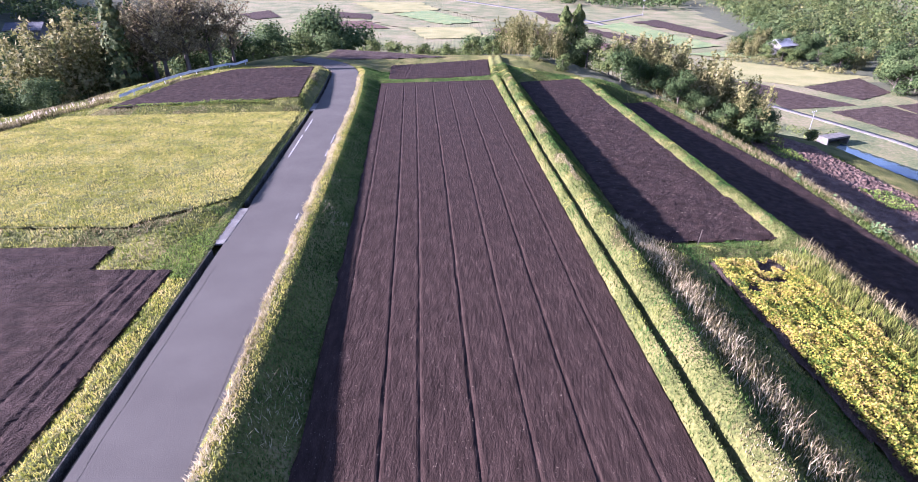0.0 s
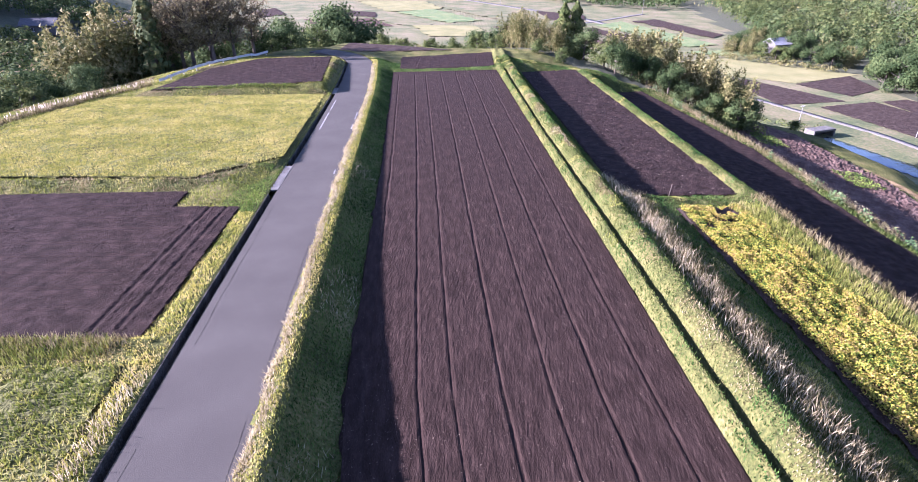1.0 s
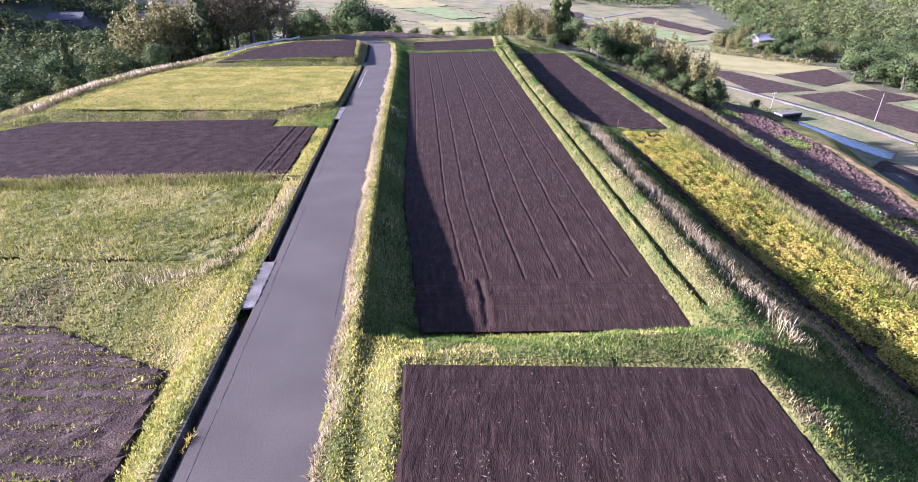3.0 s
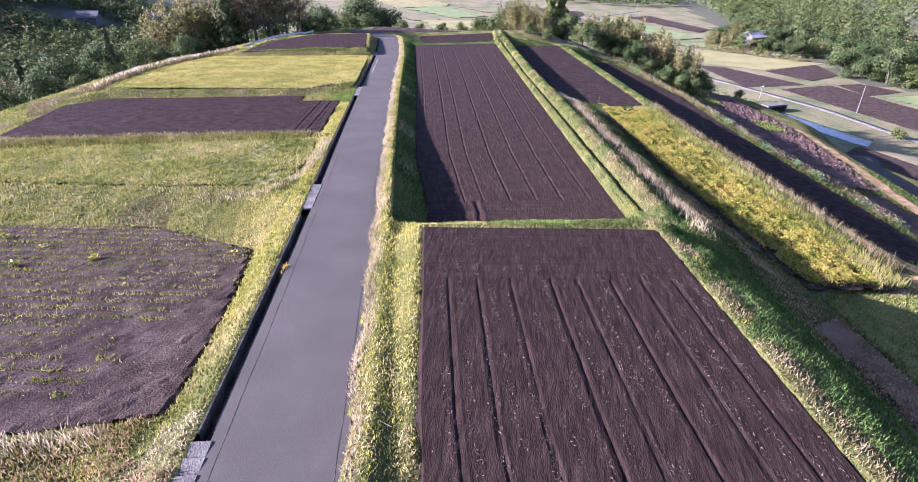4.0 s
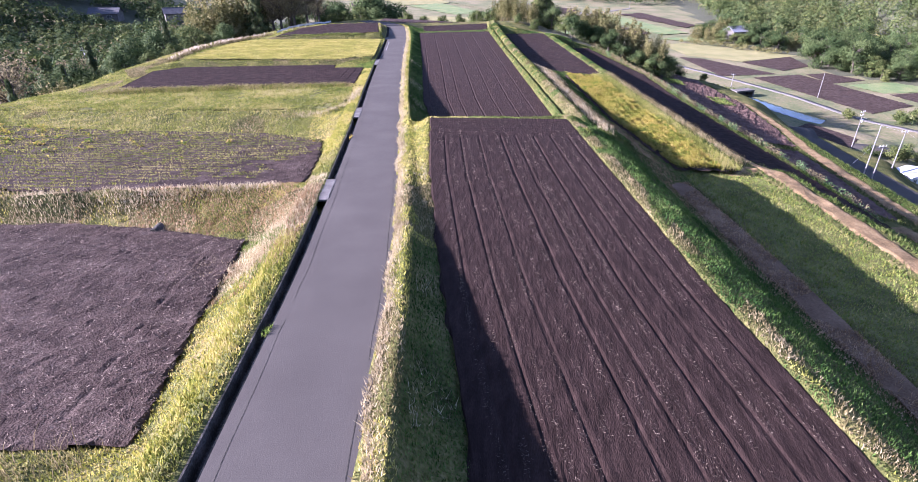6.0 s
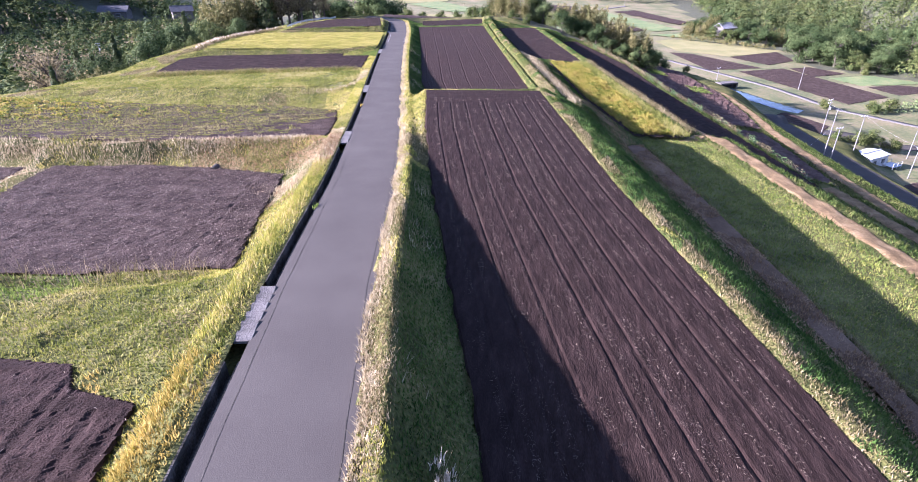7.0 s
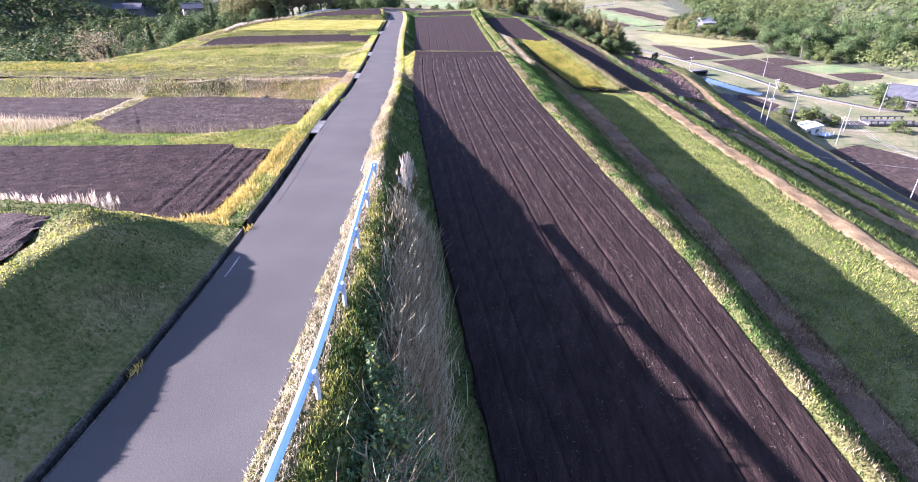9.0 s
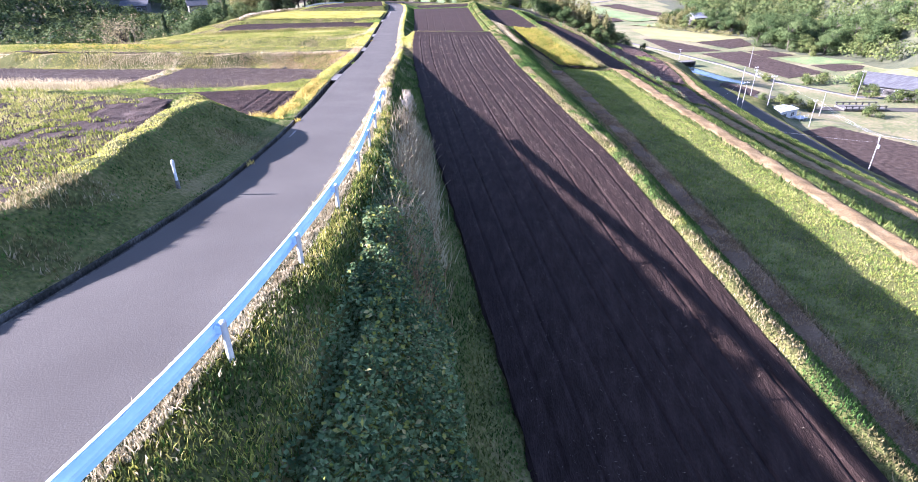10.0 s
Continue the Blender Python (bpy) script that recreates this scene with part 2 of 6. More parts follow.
# name: corners, and the plane z = a + b x + c y
FIELDS = {
    "f1": ([(-3.0, -6.4), (8.9, -6.1), (4.9, 82.8), (-11.3, 83.0), (-7.4, 38.0), (-5.2, 9.0)], (16.65, 0.03, -0.0385)),
    "f0": ([(-10.4, 85.6), (4.7, 85.8), (5.1, 103.0), (-11.5, 99.0)], (17.1, 0.03, -0.0425)),
    "f00": ([(-24.0, 102.5), (-10.0, 104.5), (-2.0, 106.0), (-14.0, 113.0), (-24.0, 117.0)], (17.5, 0.0, -0.045)),
    "f2": ([(-3.1, -12.0), (8.0, -11.6), (10.0, -36.6), (13.7, -67.0), (15.1, -90.0), (16.8, -116.0), (9.0, -116.0), (6.3, -90.7), (2.3, -64.0), (-1.2, -36.8), (-2.4, -24.3)], (19.95, 0.0, -0.003)),
    "E": ([(9.0, 85.7), (18.5, 89.7), (20.8, 32.3), (12.4, 31.5), (11.2, 35.6)], (16.05, -0.02, -0.037)),
    "G": ([(14.3, 28.3), (20.8, 29.5), (25.5, -7.5), (19.0, -8.5), (16.2, 6.0)], (15.96, -0.0766, 0.0102)),
    "S": ([(19.7, -9.0), (27.2, -5.0), (29.5, -45.0), (33.0, -112.0), (21.5, -112.0), (21.0, -50.0)], (15.3, -0.08, -0.03)),
    "F": ([(24.0, 85.0), (29.6, 87.8), (35.4, 60.0), (36.2, 38.0), (39.2, 8.0), (40.6, -8.4), (36.4, -8.0), (32.6, 10.0), (26.2, 30.0)], (11.8, -0.0764, -0.0032)),
    "La": ([(-21.3, 86.0), (-17.9, 63.5), (-38.5, 61.5), (-37.5, 78.0), (-33.0, 87.0)], (19.33, 0.0421, -0.0409)),
    "Lb": ([(-17.2, 61.3), (-14.6, 34.5), (-19.3, 29.5), (-42.0, 29.7), (-44.0, 52.0), (-42.0, 59.5)], (18.72, 0.0079, -0.0605)),
    "Lc": ([(-14.7, 25.0), (-13.6, 10.6), (-42.0, 11.2), (-44.6, 24.3), (-42.0, 28.0), (-19.3, 28.1), (-19.0, 25.2)], (18.18, 0.0251, -0.0511)),
    "Ld": ([(-13.4, 8.8), (-12.5, 3.7), (-13.0, -2.2), (-20.6, -1.8), (-52.0, 2.5), (-50.0, 8.4)], (18.45, 0.0432, -0.0456)),
    "Le": ([(-12.7, -9.3), (-11.4, -15.5), (-10.5, -23.2), (-14.2, -24.2), (-24.0, -26.0), (-54.0, -24.5), (-62.0, -2.0), (-31.0, -6.0), (-19.6, -5.9)], (15.9, 0.0, -0.125)),
    "Lf": ([(-12.3, -29.6), (-11.2, -38.0), (-10.0, -45.4), (-17.4, -46.1), (-24.0, -46.4), (-28.3, -42.2), (-31.0, -27.4), (-23.4, -27.2), (-18.7, -27.8)], (15.16, 0.01, -0.097)),
    "Lg": ([(-8.2, -56.6), (-7.3, -62.0), (-7.2, -68.3), (-9.6, -68.3), (-14.4, -67.2), (-38.0, -63.5), (-38.0, -49.6), (-29.8, -50.6), (-17.6, -53.4), (-11.3, -54.6), (-10.6, -55.8)], (18.29, 0.0734, -0.0724)),
    "Lf2": ([(-32.6, -27.6), (-30.2, -40.6), (-38.0, -39.6), (-62.0, -36.0), (-66.0, -22.5), (-48.0, -26.6)], (15.1, 0.01, -0.097)),
    "Lh": ([(-9.2, -73.4), (-8.1, -80.5), (-7.7, -86.0), (-9.2, -92.0), (-16.0, -99.0), (-40.0, -101.0), (-40.0, -69.0), (-22.7, -72.0)], (23.9, 0.0, -0.02)),
    "K": ([(17.3, -12.0), (19.2, -11.0), (20.3, -28.0), (20.75, -50.0), (21.2, -112.0), (19.7, -112.0), (19.3, -50.0), (18.5, -30.0)], (15.45, -0.08, -0.03)),
    "T1": ([(40.0, -9.5), (43.2, -3.6), (44.0, -19.4), (44.9, -32.3), (46.6, -46.0), (49.0, -70.0), (51.0, -100.0), (43.0, -100.0), (41.6, -49.0), (41.9, -36.0), (41.7, -17.5)], (6.9, 0.0, -0.03)),
    "T2": ([(53.2, -3.5), (55.0, -3.5), (56.9, -19.2), (58.8, -31.0), (62.0, -60.0), (65.0, -90.0), (60.5, -90.0), (56.6, -36.0), (53.4, -12.0)], (2.0, 0.0, -0.03)),
    "H": ([(46.5, 93.0), (53.0, 96.0), (58.4, 90.0), (60.8, 68.0), (59.2, 50.0), (56.9, 37.5), (46.0, 37.0), (44.6, 50.0), (45.2, 62.0)], (8.9, -0.13, 0.0)),
    "H2": ([(46.6, 35.8), (56.6, 36.2), (55.4, 13.4), (54.2, -2.6), (49.6, -1.4), (46.6, 12.0)], (8.9, -0.13, -0.01)),
    "VR": ([(71.6, 64.0), (77.2, 64.0), (77.6, 25.0), (77.0, -80.0), (71.4, -80.0), (71.8, 25.0)], (-5.1, 0.0, 0.0)),
    "W": ([(89.5, 131.0), (95.0, 136.0), (100.5, 120.0), (106.0, 108.0), (100.0, 101.5)], (-13.4, 0.0, 0.0)),
    "VH": ([(85.7, 88.2), (91.6, 92.8), (96.6, 79.1), (87.4, 68.3)], (-10.0, 0.0, 0.0)),
    "VI": ([(87.0, 37.6), (97.9, 42.8), (108.8, 26.9), (112.0, 0.0), (96.0, -22.0), (85.5, 4.0)], (-10.0, 0.0, 0.0)),
    "VA": ([(96.0, 210.0), (105.4, 207.0), (123.5, 174.8), (99.5, 169.9)], (-13.9, 0.0, 0.0)),
    "VB": ([(119.4, 199.0), (148.0, 214.0), (145.3, 191.6), (129.0, 181.3)], (-13.9, 0.0, 0.0)),
    "VC": ([(110.5, 167.2), (131.7, 174.1), (144.6, 126.8), (124.6, 116.4)], (-13.8, 0.0, 0.0)),
    "VD": ([(134.2, 174.2), (144.3, 177.2), (151.9, 164.3), (135.6, 158.0)], (-13.8, 0.0, 0.0)),
    "VE": ([(140.3, 156.1), (159.4, 161.2), (173.1, 148.0), (145.0, 143.2)], (-13.8, 0.0, 0.0)),
    "VF": ([(146.0, 141.6), (160.0, 145.0), (168.3, 141.0), (163.0, 134.4), (148.9, 128.6)], (-13.8, 0.0, 0.0)),
    "VG": ([(98.5, 243.6), (112.9, 250.3), (153.8, 216.0), (120.3, 200.5), (101.3, 213.5)], (-13.9, 0.0, 0.0)),
}


def edge_distance(x, y, corners):
    """Distance to a polygon, 0 inside, and the distance to its outline."""
    d = np.full(x.shape, 1e9)
    inside = np.zeros(x.shape, bool)
    n = len(corners)
    for i in range(n):
        (ax, ay), (bx, by) = corners[i], corners[(i + 1) % n]
        ex, ey = bx - ax, by - ay
        u = np.clip(((x - ax) * ex + (y - ay) * ey) / (ex * ex + ey * ey), 0, 1)
        d = np.minimum(d, np.hypot(x - ax - u * ex, y - ay - u * ey))
        if ay != by:
            inside ^= ((ay > y) != (by > y)) & (x < ax + (y - ay) / (by - ay) * ex)
    return np.where(inside, 0.0, d), d


def line_distance(x, y, line):
    """Distance to a broken line, and the y of the nearest point."""
    d, ny = np.full(x.shape, 1e9), np.zeros(x.shape)
    for (ax, ay), (bx, by) in zip(line[:-1], line[1:]):
        ex, ey = bx - ax, by - ay
        u = np.clip(((x - ax) * ex + (y - ay) * ey) / (ex * ex + ey * ey), 0, 1)
        e = np.hypot(x - ax - u * ex, y - ay - u * ey)
        ny = np.where(e < d, ay + u * ey, ny)
        d = np.minimum(d, e)
    return d, ny


def base_z(x, y):
    """The lie of the land without its terraces."""
    east = np.interp(x, [-520, -400, -330, -290, -260, -190, -110, -75, -50, 12, 27, 36, 44, 50, 60, 70, 80, 95, 110, 190, 260, 420], [66, 60, 42, 26, 14, -8, -10, 1, 13, 18, 13.5, 9, 5.7, 3, -0.5, -4, -8, -11.5, -13, -14, 0, 60])
    north = np.interp(y, [-300, 60, 100, 128, 170, 210], [4, 0, -3, -12, -25, -31]) * np.interp(x, [-110, -60, -20, 0, 12, 27, 40, 110], [0.2, 1, 1, 1.08, 1.08, 0.94, 0.74, 0.05])
    z = np.maximum(east + north, -14.0)
    hills = np.interp(y, [0, 520, 760, 1400], [0, 0, 40, 140]) + np.interp(x - 0.35 * y, [0, 116, 160, 330], [0, 0, 18, 90]) * np.interp(y, [60, 150], [0, 1])
    return z + hills


# level shelves beside the fields, and their planes
SHELVES = [
    ([(8.0, -11.0), (8.5, -11.0), (10.4, -36.6), (14.2, -67.0), (15.6, -90.0), (17.3, -116.0), (16.8, -116.0), (15.1, -90.0), (13.7, -67.0), (9.9, -36.6)], (20.0, 0.0, -0.003)),
    ([(9.1, -6.4), (10.9, -7.0), (9.9, 14.0), (9.1, 29.0), (8.15, 46.0), (7.3, 75.0), (7.0, 100.0), (5.4, 103.0), (5.2, 82.8)], (17.3, 0.03, -0.0385)),
    ([(20.6, 31.6), (21.6, 31.6), (19.2, 87.0), (18.3, 87.0)], (16.2, -0.02, -0.037)),
]
# the flat crest of the mound beside the bend is one more shelf
SHELVES.append(([(-8.6, -73.3), (-7.3, -74.6), (-7.15, -79.2), (-6.5, -83.3), (-6.3, -87.5), (-7.0, -92.0), (-7.5, -92.0), (-6.85, -87.5), (-7.05, -83.3), (-7.7, -79.2), (-7.9, -75.1), (-9.4, -74.0)], (21.6, 0.0, -0.055)))
# the land goes on beyond the fields to the west
SHELVES.append(([(-64.0, 0.0), (-53.0, -23.0), (-68.0, -32.0), (-62.0, -60.0), (-100.0, -60.0), (-95.0, -4.0)], (15.9, 0.0, -0.105)))
# earth rims of the lower terraces
SHELVES.append(([(27.5, -4.5), (30.6, -6.0), (31.4, -28.0), (32.6, -48.0), (33.4, -70.0), (36.2, -112.0), (33.4, -112.0), (29.8, -48.0), (28.6, -28.0)], (15.45, -0.08, -0.03)))
SHELVES.append(([(43.4, -3.6), (44.9, -3.6), (45.6, -19.4), (46.5, -32.3), (48.2, -46.0), (50.6, -70.0), (52.6, -100.0), (51.4, -100.0), (49.4, -70.0), (46.9, -46.0), (45.3, -32.3), (44.3, -19.4)], (7.05, 0.0, -0.03)))
SHELVES.append(([(57.6, 96.0), (59.6, 96.0), (63.2, 68.0), (61.6, 50.0), (59.6, 37.0), (58.0, 15.5), (57.1, -4.1), (58.9, -19.2), (60.8, -31.0), (64.0, -60.0), (67.0, -90.0), (65.2, -90.0), (62.2, -60.0), (59.1, -31.0), (57.2, -19.2), (55.3, -4.1), (56.0, 13.4), (57.5, 37.0), (59.9, 50.0), (61.6, 68.0), (59.4, 90.0)], (2.1, 0.0, -0.025)))
# ridges and ditches along lines: points, height, half width
DITCH = [(9.6, -5.0), (9.0, 7.0), (8.65, 15.0), (7.95, 29.5), (7.15, 46.0), (6.35, 67.0), (6.0, 80.0)]
RIDGES = [
    # this hollow is added so that a dark band of shade forms below the verge
    ([(0.9, -70.0), (1.65, -80.0), (1.9, -88.0), (1.9, -100.0)], -0.45, 0.32),
    ([(9.2, -5.0), (8.3, 15.0), (7.6, 29.5), (6.85, 46.0), (5.95, 67.0), (5.4, 82.0), (5.6, 103.0)], 0.12, 0.35),
    (DITCH, -0.75, 0.17),
    ([(10.6, -6.0), (9.9, 7.0), (9.6, 15.0), (8.85, 29.5), (7.95, 46.0), (7.15, 67.0), (6.8, 85.0), (6.7, 100.0)], 0.45, 0.6),
    ([(-4.2, -9.4), (9.5, -8.8)], 0.15, 0.8),
    ([(8.2, -12.0), (10.15, -36.6), (13.95, -67.0), (15.4, -90.0), (17.1, -116.0)], 0.1, 0.4),
    ([(19.2, 88.0), (21.3, 31.5), (22.5, 20.0), (26.5, -7.0)], 0.25, 0.7),
    ([(11.5, 29.5), (21.0, 30.3)], 0.2, 0.5),
    ([(-13.0, 10.0), (-42.0, 9.8)], 0.3, 0.45),
    ([(-31.8, -27.2), (-29.2, -42.0)], 0.3, 0.5),
    ([(-11.0, -24.6), (-30.0, -26.8), (-60.0, -25.4)], 0.15, 0.6),
    ([(-10.2, -49.5), (-36.0, -48.0)], 0.3, 0.9),
    ([(-9.5, -72.4), (-22.0, -71.2), (-40.0, -68.4)], 0.3, 0.7),
]


def pull(d, plateau, reach=14.0):
    """The weight of a level at distance d: near-straight banks between two levels."""
    e = np.maximum(d - plateau, 0.02)
    return (np.maximum(reach - e, 0) / (reach * e)) ** 1.15


def ground_z(x, y):
    x, y = np.asarray(x, float), np.asarray(y, float)
    w = np.full(x.shape, (1.0 / 30.0) ** 1.15)
    s = w * base_z(x, y)
    for corners, (a, b, c) in FIELDS.values():
        d, _ = edge_distance(x, y, corners)
        k = pull(d, 0.25)
        w, s = w + k, s + k * (a + b * x + c * y - 0.06)
    for corners, (a, b, c) in SHELVES:
        d, _ = edge_distance(x, y, corners)
        k = pull(d, 0.1)
        w, s = w + k, s + k * (a + b * x + c * y)
    d, ny = line_distance(x, y, ROAD)
    side = road_side(x, y)
    k = pull(d, np.where(side < 0, np.interp(y, [-71.5, -69], [2.35, 2.45]), np.interp(y, [-100, -69, -63, 45, 70], [2.95, 2.9, 2.55, 2.5, 2.5])))
    h = (s + k * (road_z(ny) + 0.03)) / (w + k)
    h = h + 0.32 * np.exp(-((d - 2.5) / 0.34) ** 2) * (side > 0) * np.interp(y, [-66, -61, 2, 16, 45, 70], [0, 1, 1, 0.2, 0.2, 0])
    # the verge beside the rail falls away gently
    h = h - 0.22 * np.clip((d - 2.1) / 0.9, 0, 1) * (side > 0) * np.interp(d, [4.5, 6.5], [1, 0]) * np.interp(y, [-69, -65], [1, 0])
    for line, rise, half in RIDGES:
        e, _ = line_distance(x, y, line)
        h = h + rise * np.exp(-(e / half) ** 2)
    # the bed under the road and its gutter
    return np.where(d < np.where(side < 0, np.where(ny > -70, 2.95, 2.65), 1.8) * road_width(ny), np.minimum(h, road_z(ny) - 0.55), h)


def road_side(x, y):
    """Below 0 to the west of the road, above 0 to the east."""
    return x - np.interp(y, ROAD[::-1, 1], ROAD[::-1, 0])

# ---- mesh helpers ----
RNG = np.random.default_rng(7)


def mesh_data(name, verts, faces, material, smooth=False):
    """A mesh from vertex rows and equal-sided faces."""
    verts, faces = np.asarray(verts, np.float32), np.asarray(faces, np.int32)
    me = bpy.data.meshes.new(name)
    n, k = faces.shape
    me.vertices.add(len(verts))
    me.vertices.foreach_set("co", verts.ravel())
    me.loops.add(n * k)
    me.loops.foreach_set("vertex_index", faces.ravel())
    me.polygons.add(n)
    me.polygons.foreach_set("loop_start", np.arange(0, n * k, k, dtype=np.int32))
    me.polygons.foreach_set("use_smooth", np.full(n, smooth, bool))
    me.materials.append(material)
    me.update(calc_edges=True)
    return me


def mesh_ob(name, verts, faces, material, smooth=False):
    return new(name, mesh_data(name, verts, faces, material, smooth))


def part(name, bm, material, parent, label=""):
    """Links a bmesh as one mesh object under a thing or a part."""
    me = bpy.data.meshes.new(name)
    bm.to_mesh(me)
    bm.free()
    me.materials.append(material)
    ob = new(name, me)
    ob.parent = parent
    return tagged(ob, label)


def grid_faces(nx, ny):
    i = (np.arange(nx - 1)[None, :] + nx * np.arange(ny - 1)[:, None]).ravel()
    return np.stack([i, i + 1, i + nx + 1, i + nx], 1)


def rough_noise(x, y, scale, seed=0):
    """Smooth noise between about -1 and 1, from sums of turned waves."""
    r = np.random.default_rng(seed)
    out = np.zeros(np.shape(x))
    for i in range(7):
        a, f, p = r.uniform(0, 6.283), scale * r.uniform(0.6, 1.9), r.uniform(0, 6.283)
        out = out + np.sin((np.cos(a) * x + np.sin(a) * y) * f + p + 1.5 * np.sin((np.sin(a) * x - np.cos(a) * y) * f * 0.6 + 2 * p))
    return out / 4


def axis(*spans):
    return np.unique(np.concatenate([np.arange(a, b, s) for a, b, s in spans]).round(3))


# ---- ground ----
FORESTS = [
    [(-400, 420), (-110, 330), (-70, 170), (-42, 122), (-44, 70), (-49, 40), (-52, 10), (-72, 15), (-95, 0), (-120, -60), (-500, -60)],
    [(-40, 108), (-20, 122), (0, 112), (8, 107), (20, 92), (29, 91), (44, 85), (52, 92), (62, 110), (70, 128), (50, 150), (0, 170), (-40, 165)],
    [(152, 215), (146, 190), (150, 172), (157, 165), (180, 158), (300, 120), (700, 300), (700, 900), (180, 500), (150, 330), (120, 262), (132, 240)],
    [(157, 163), (166, 156), (171, 122), (190, 110), (240, 130), (300, 200), (300, 260), (200, 180)],
    [(-500, 560), (500, 560), (900, 1600), (-900, 1600)],
]


def in_forest(x, y):
    m = np.zeros(np.shape(x), bool)
    for f in FORESTS:
        m |= edge_distance(x, y, f)[0] == 0
    return m


gx = axis((-1500, -400, 60), (-400, -120, 12), (-120, -50, 3), (-50, -22, 1.0), (-22, -13, 0.4), (-13, 4.4, 0.25), (4.4, 11.5, 0.11), (11.5, 34, 0.3), (34, 70, 0.7), (70, 130, 2.0), (130, 420, 8), (420, 1500, 60))
gy = axis((-600, -160, 30), (-160, -112, 4), (-112, 40, 0.56), (40, 110, 0.75), (110, 220, 2.5), (220, 560, 8), (560, 2600, 60))
GX, GY = np.meshgrid(gx, gy)
GZ = ground_z(GX, GY)
near_field = np.full(GX.shape, 1e9)
for corners, _ in FIELDS.values():
    near_field = np.minimum(near_field, edge_distance(GX, GY, corners)[0])
road_d, _ = line_distance(GX, GY, ROAD)
bank = np.clip(near_field / 0.8, 0, 1) * np.clip((road_d - 3.2) / 0.8, 0, 1)
GZ += bank * (0.09 * rough_noise(GX, GY, 1.6, 1) + 0.05 * rough_noise(GX, GY, 5.0, 2))
GZ -= np.where(near_field == 0, 0.16, 0)
ground = mesh_ob("ground", np.stack([GX, GY, GZ], -1).reshape(-1, 3), grid_faces(len(gx), len(gy)), M_GRASS, True)
cx, cy = (GX[1:, 1:] + GX[:-1, :-1]) / 2, (GY[1:, 1:] + GY[:-1, :-1]) / 2
ground.data.materials.append(M_LITTER)
ground.data.materials.append(M_VALLEY)
slot = np.where(in_forest(cx, cy), 1, np.where((GZ[1:, 1:] < -9) | (cy > 170), 2, 0))
ground.data.polygons.foreach_set("material_index", slot.ravel().astype(np.int32))
tagged(ground, "grassy terraced hillside with banks between the fields", "ground", kind="structure")

# ---- road ----
def smooth_line(line, step, rounds=60):
    """The broken line with rounded corners, at even steps."""
    line = [np.array(p, float) for p in line]
    pts = [line[0]]
    for a, b in zip(line[:-1], line[1:]):
        n = max(1, int(np.hypot(*(b - a)[:2]) / 0.5))
        pts += [a + (b - a) * i / n for i in range(1, n + 1)]
    pts = np.array(pts)
    for _ in range(rounds):
        pts[1:-1] = (pts[:-2] + 2 * pts[1:-1] + pts[2:]) / 4
    s = np.concatenate([[0], np.cumsum(np.hypot(*np.diff(pts[:, :2], axis=0).T))])
    u = np.arange(0, s[-1], step)
    return np.stack([np.interp(u, s, pts[:, i]) for i in range(pts.shape[1])], 1)


ROAD_C = smooth_line(ROAD, 0.5)
tang = np.gradient(ROAD_C, axis=0)
tang /= np.linalg.norm(tang, axis=1)[:, None]
ROAD_N = np.stack([-tang[:, 1], tang[:, 0]], 1)  # to the east, as the line runs south


def road_rows(y_from, y_to):
    """The slice of the road's line between two places, from north to south."""
    i = np.where((ROAD_C[:, 1] <= y_from) & (ROAD_C[:, 1] >= y_to))[0]
    return i[0], i[-1] + 1


def strip(name, offs, zs, material, a=0, b=None, wander=0.0, smooth=False):
    """A band along the road: cross-section offsets and heights."""
    c, nrm = ROAD_C[a:b], ROAD_N[a:b]
    o = np.array(offs)[None, :] * road_width(c[:, 1])[:, None] + wander * rough_noise(c[:, 1], c[:, 0], 1.1, 5)[:, None]
    v = np.stack([c[:, :1] + nrm[:, :1] * o, c[:, 1:] + nrm[:, 1:] * o, road_z(c[:, 1])[:, None] + np.array(zs)[None, :] + 0 * o], -1)
    return mesh_ob(name, v.reshape(-1, 3), grid_faces(len(offs), len(c)), material, smooth)


road = strip("road", [-2.0, -1.99, -1.3, -0.6, 0, 0.6, 1.3, 1.99, 2.0], [-0.35, 0.0, 0.004, 0.007, 0.008, 0.007, 0.004, 0.0, -0.35], M_ROAD)
tagged(road, "worn grey asphalt farm road", "road", kind="structure")
for off, a, b in ((-1.62, 26, 10), (-1.62, 5, -40), (-1.62, -41, -68), (1.7, 20, 8), (1.72, -16, -44), (1.62, 6, -8), (1.66, -46, -62)):
    i, j = road_rows(a, b)
    seam = strip("seam", [off, off + 0.018], [0.009, 0.009], M_GUTTER, i, j, 0.03)
    seam.parent = road
for off, a, b, w in ((-1.5, 58.5, 53.2, 0.13), (-1.5, 52.4, 45.0, 0.13), (1.62, 52, 48.6, 0.1), (1.62, 47.2, 44.6, 0.1), (1.62, 33.0, 31.2, 0.1), (-1.6, -73.0, -75.0, 0.06), (1.75, -60.5, -63.2, 0.09)):
    i, j = road_rows(a, b)
    dash = strip("edge_line", [off - w / 2, off + w / 2], [0.012, 0.012], M_PAINT, i, j)
    dash.parent = road

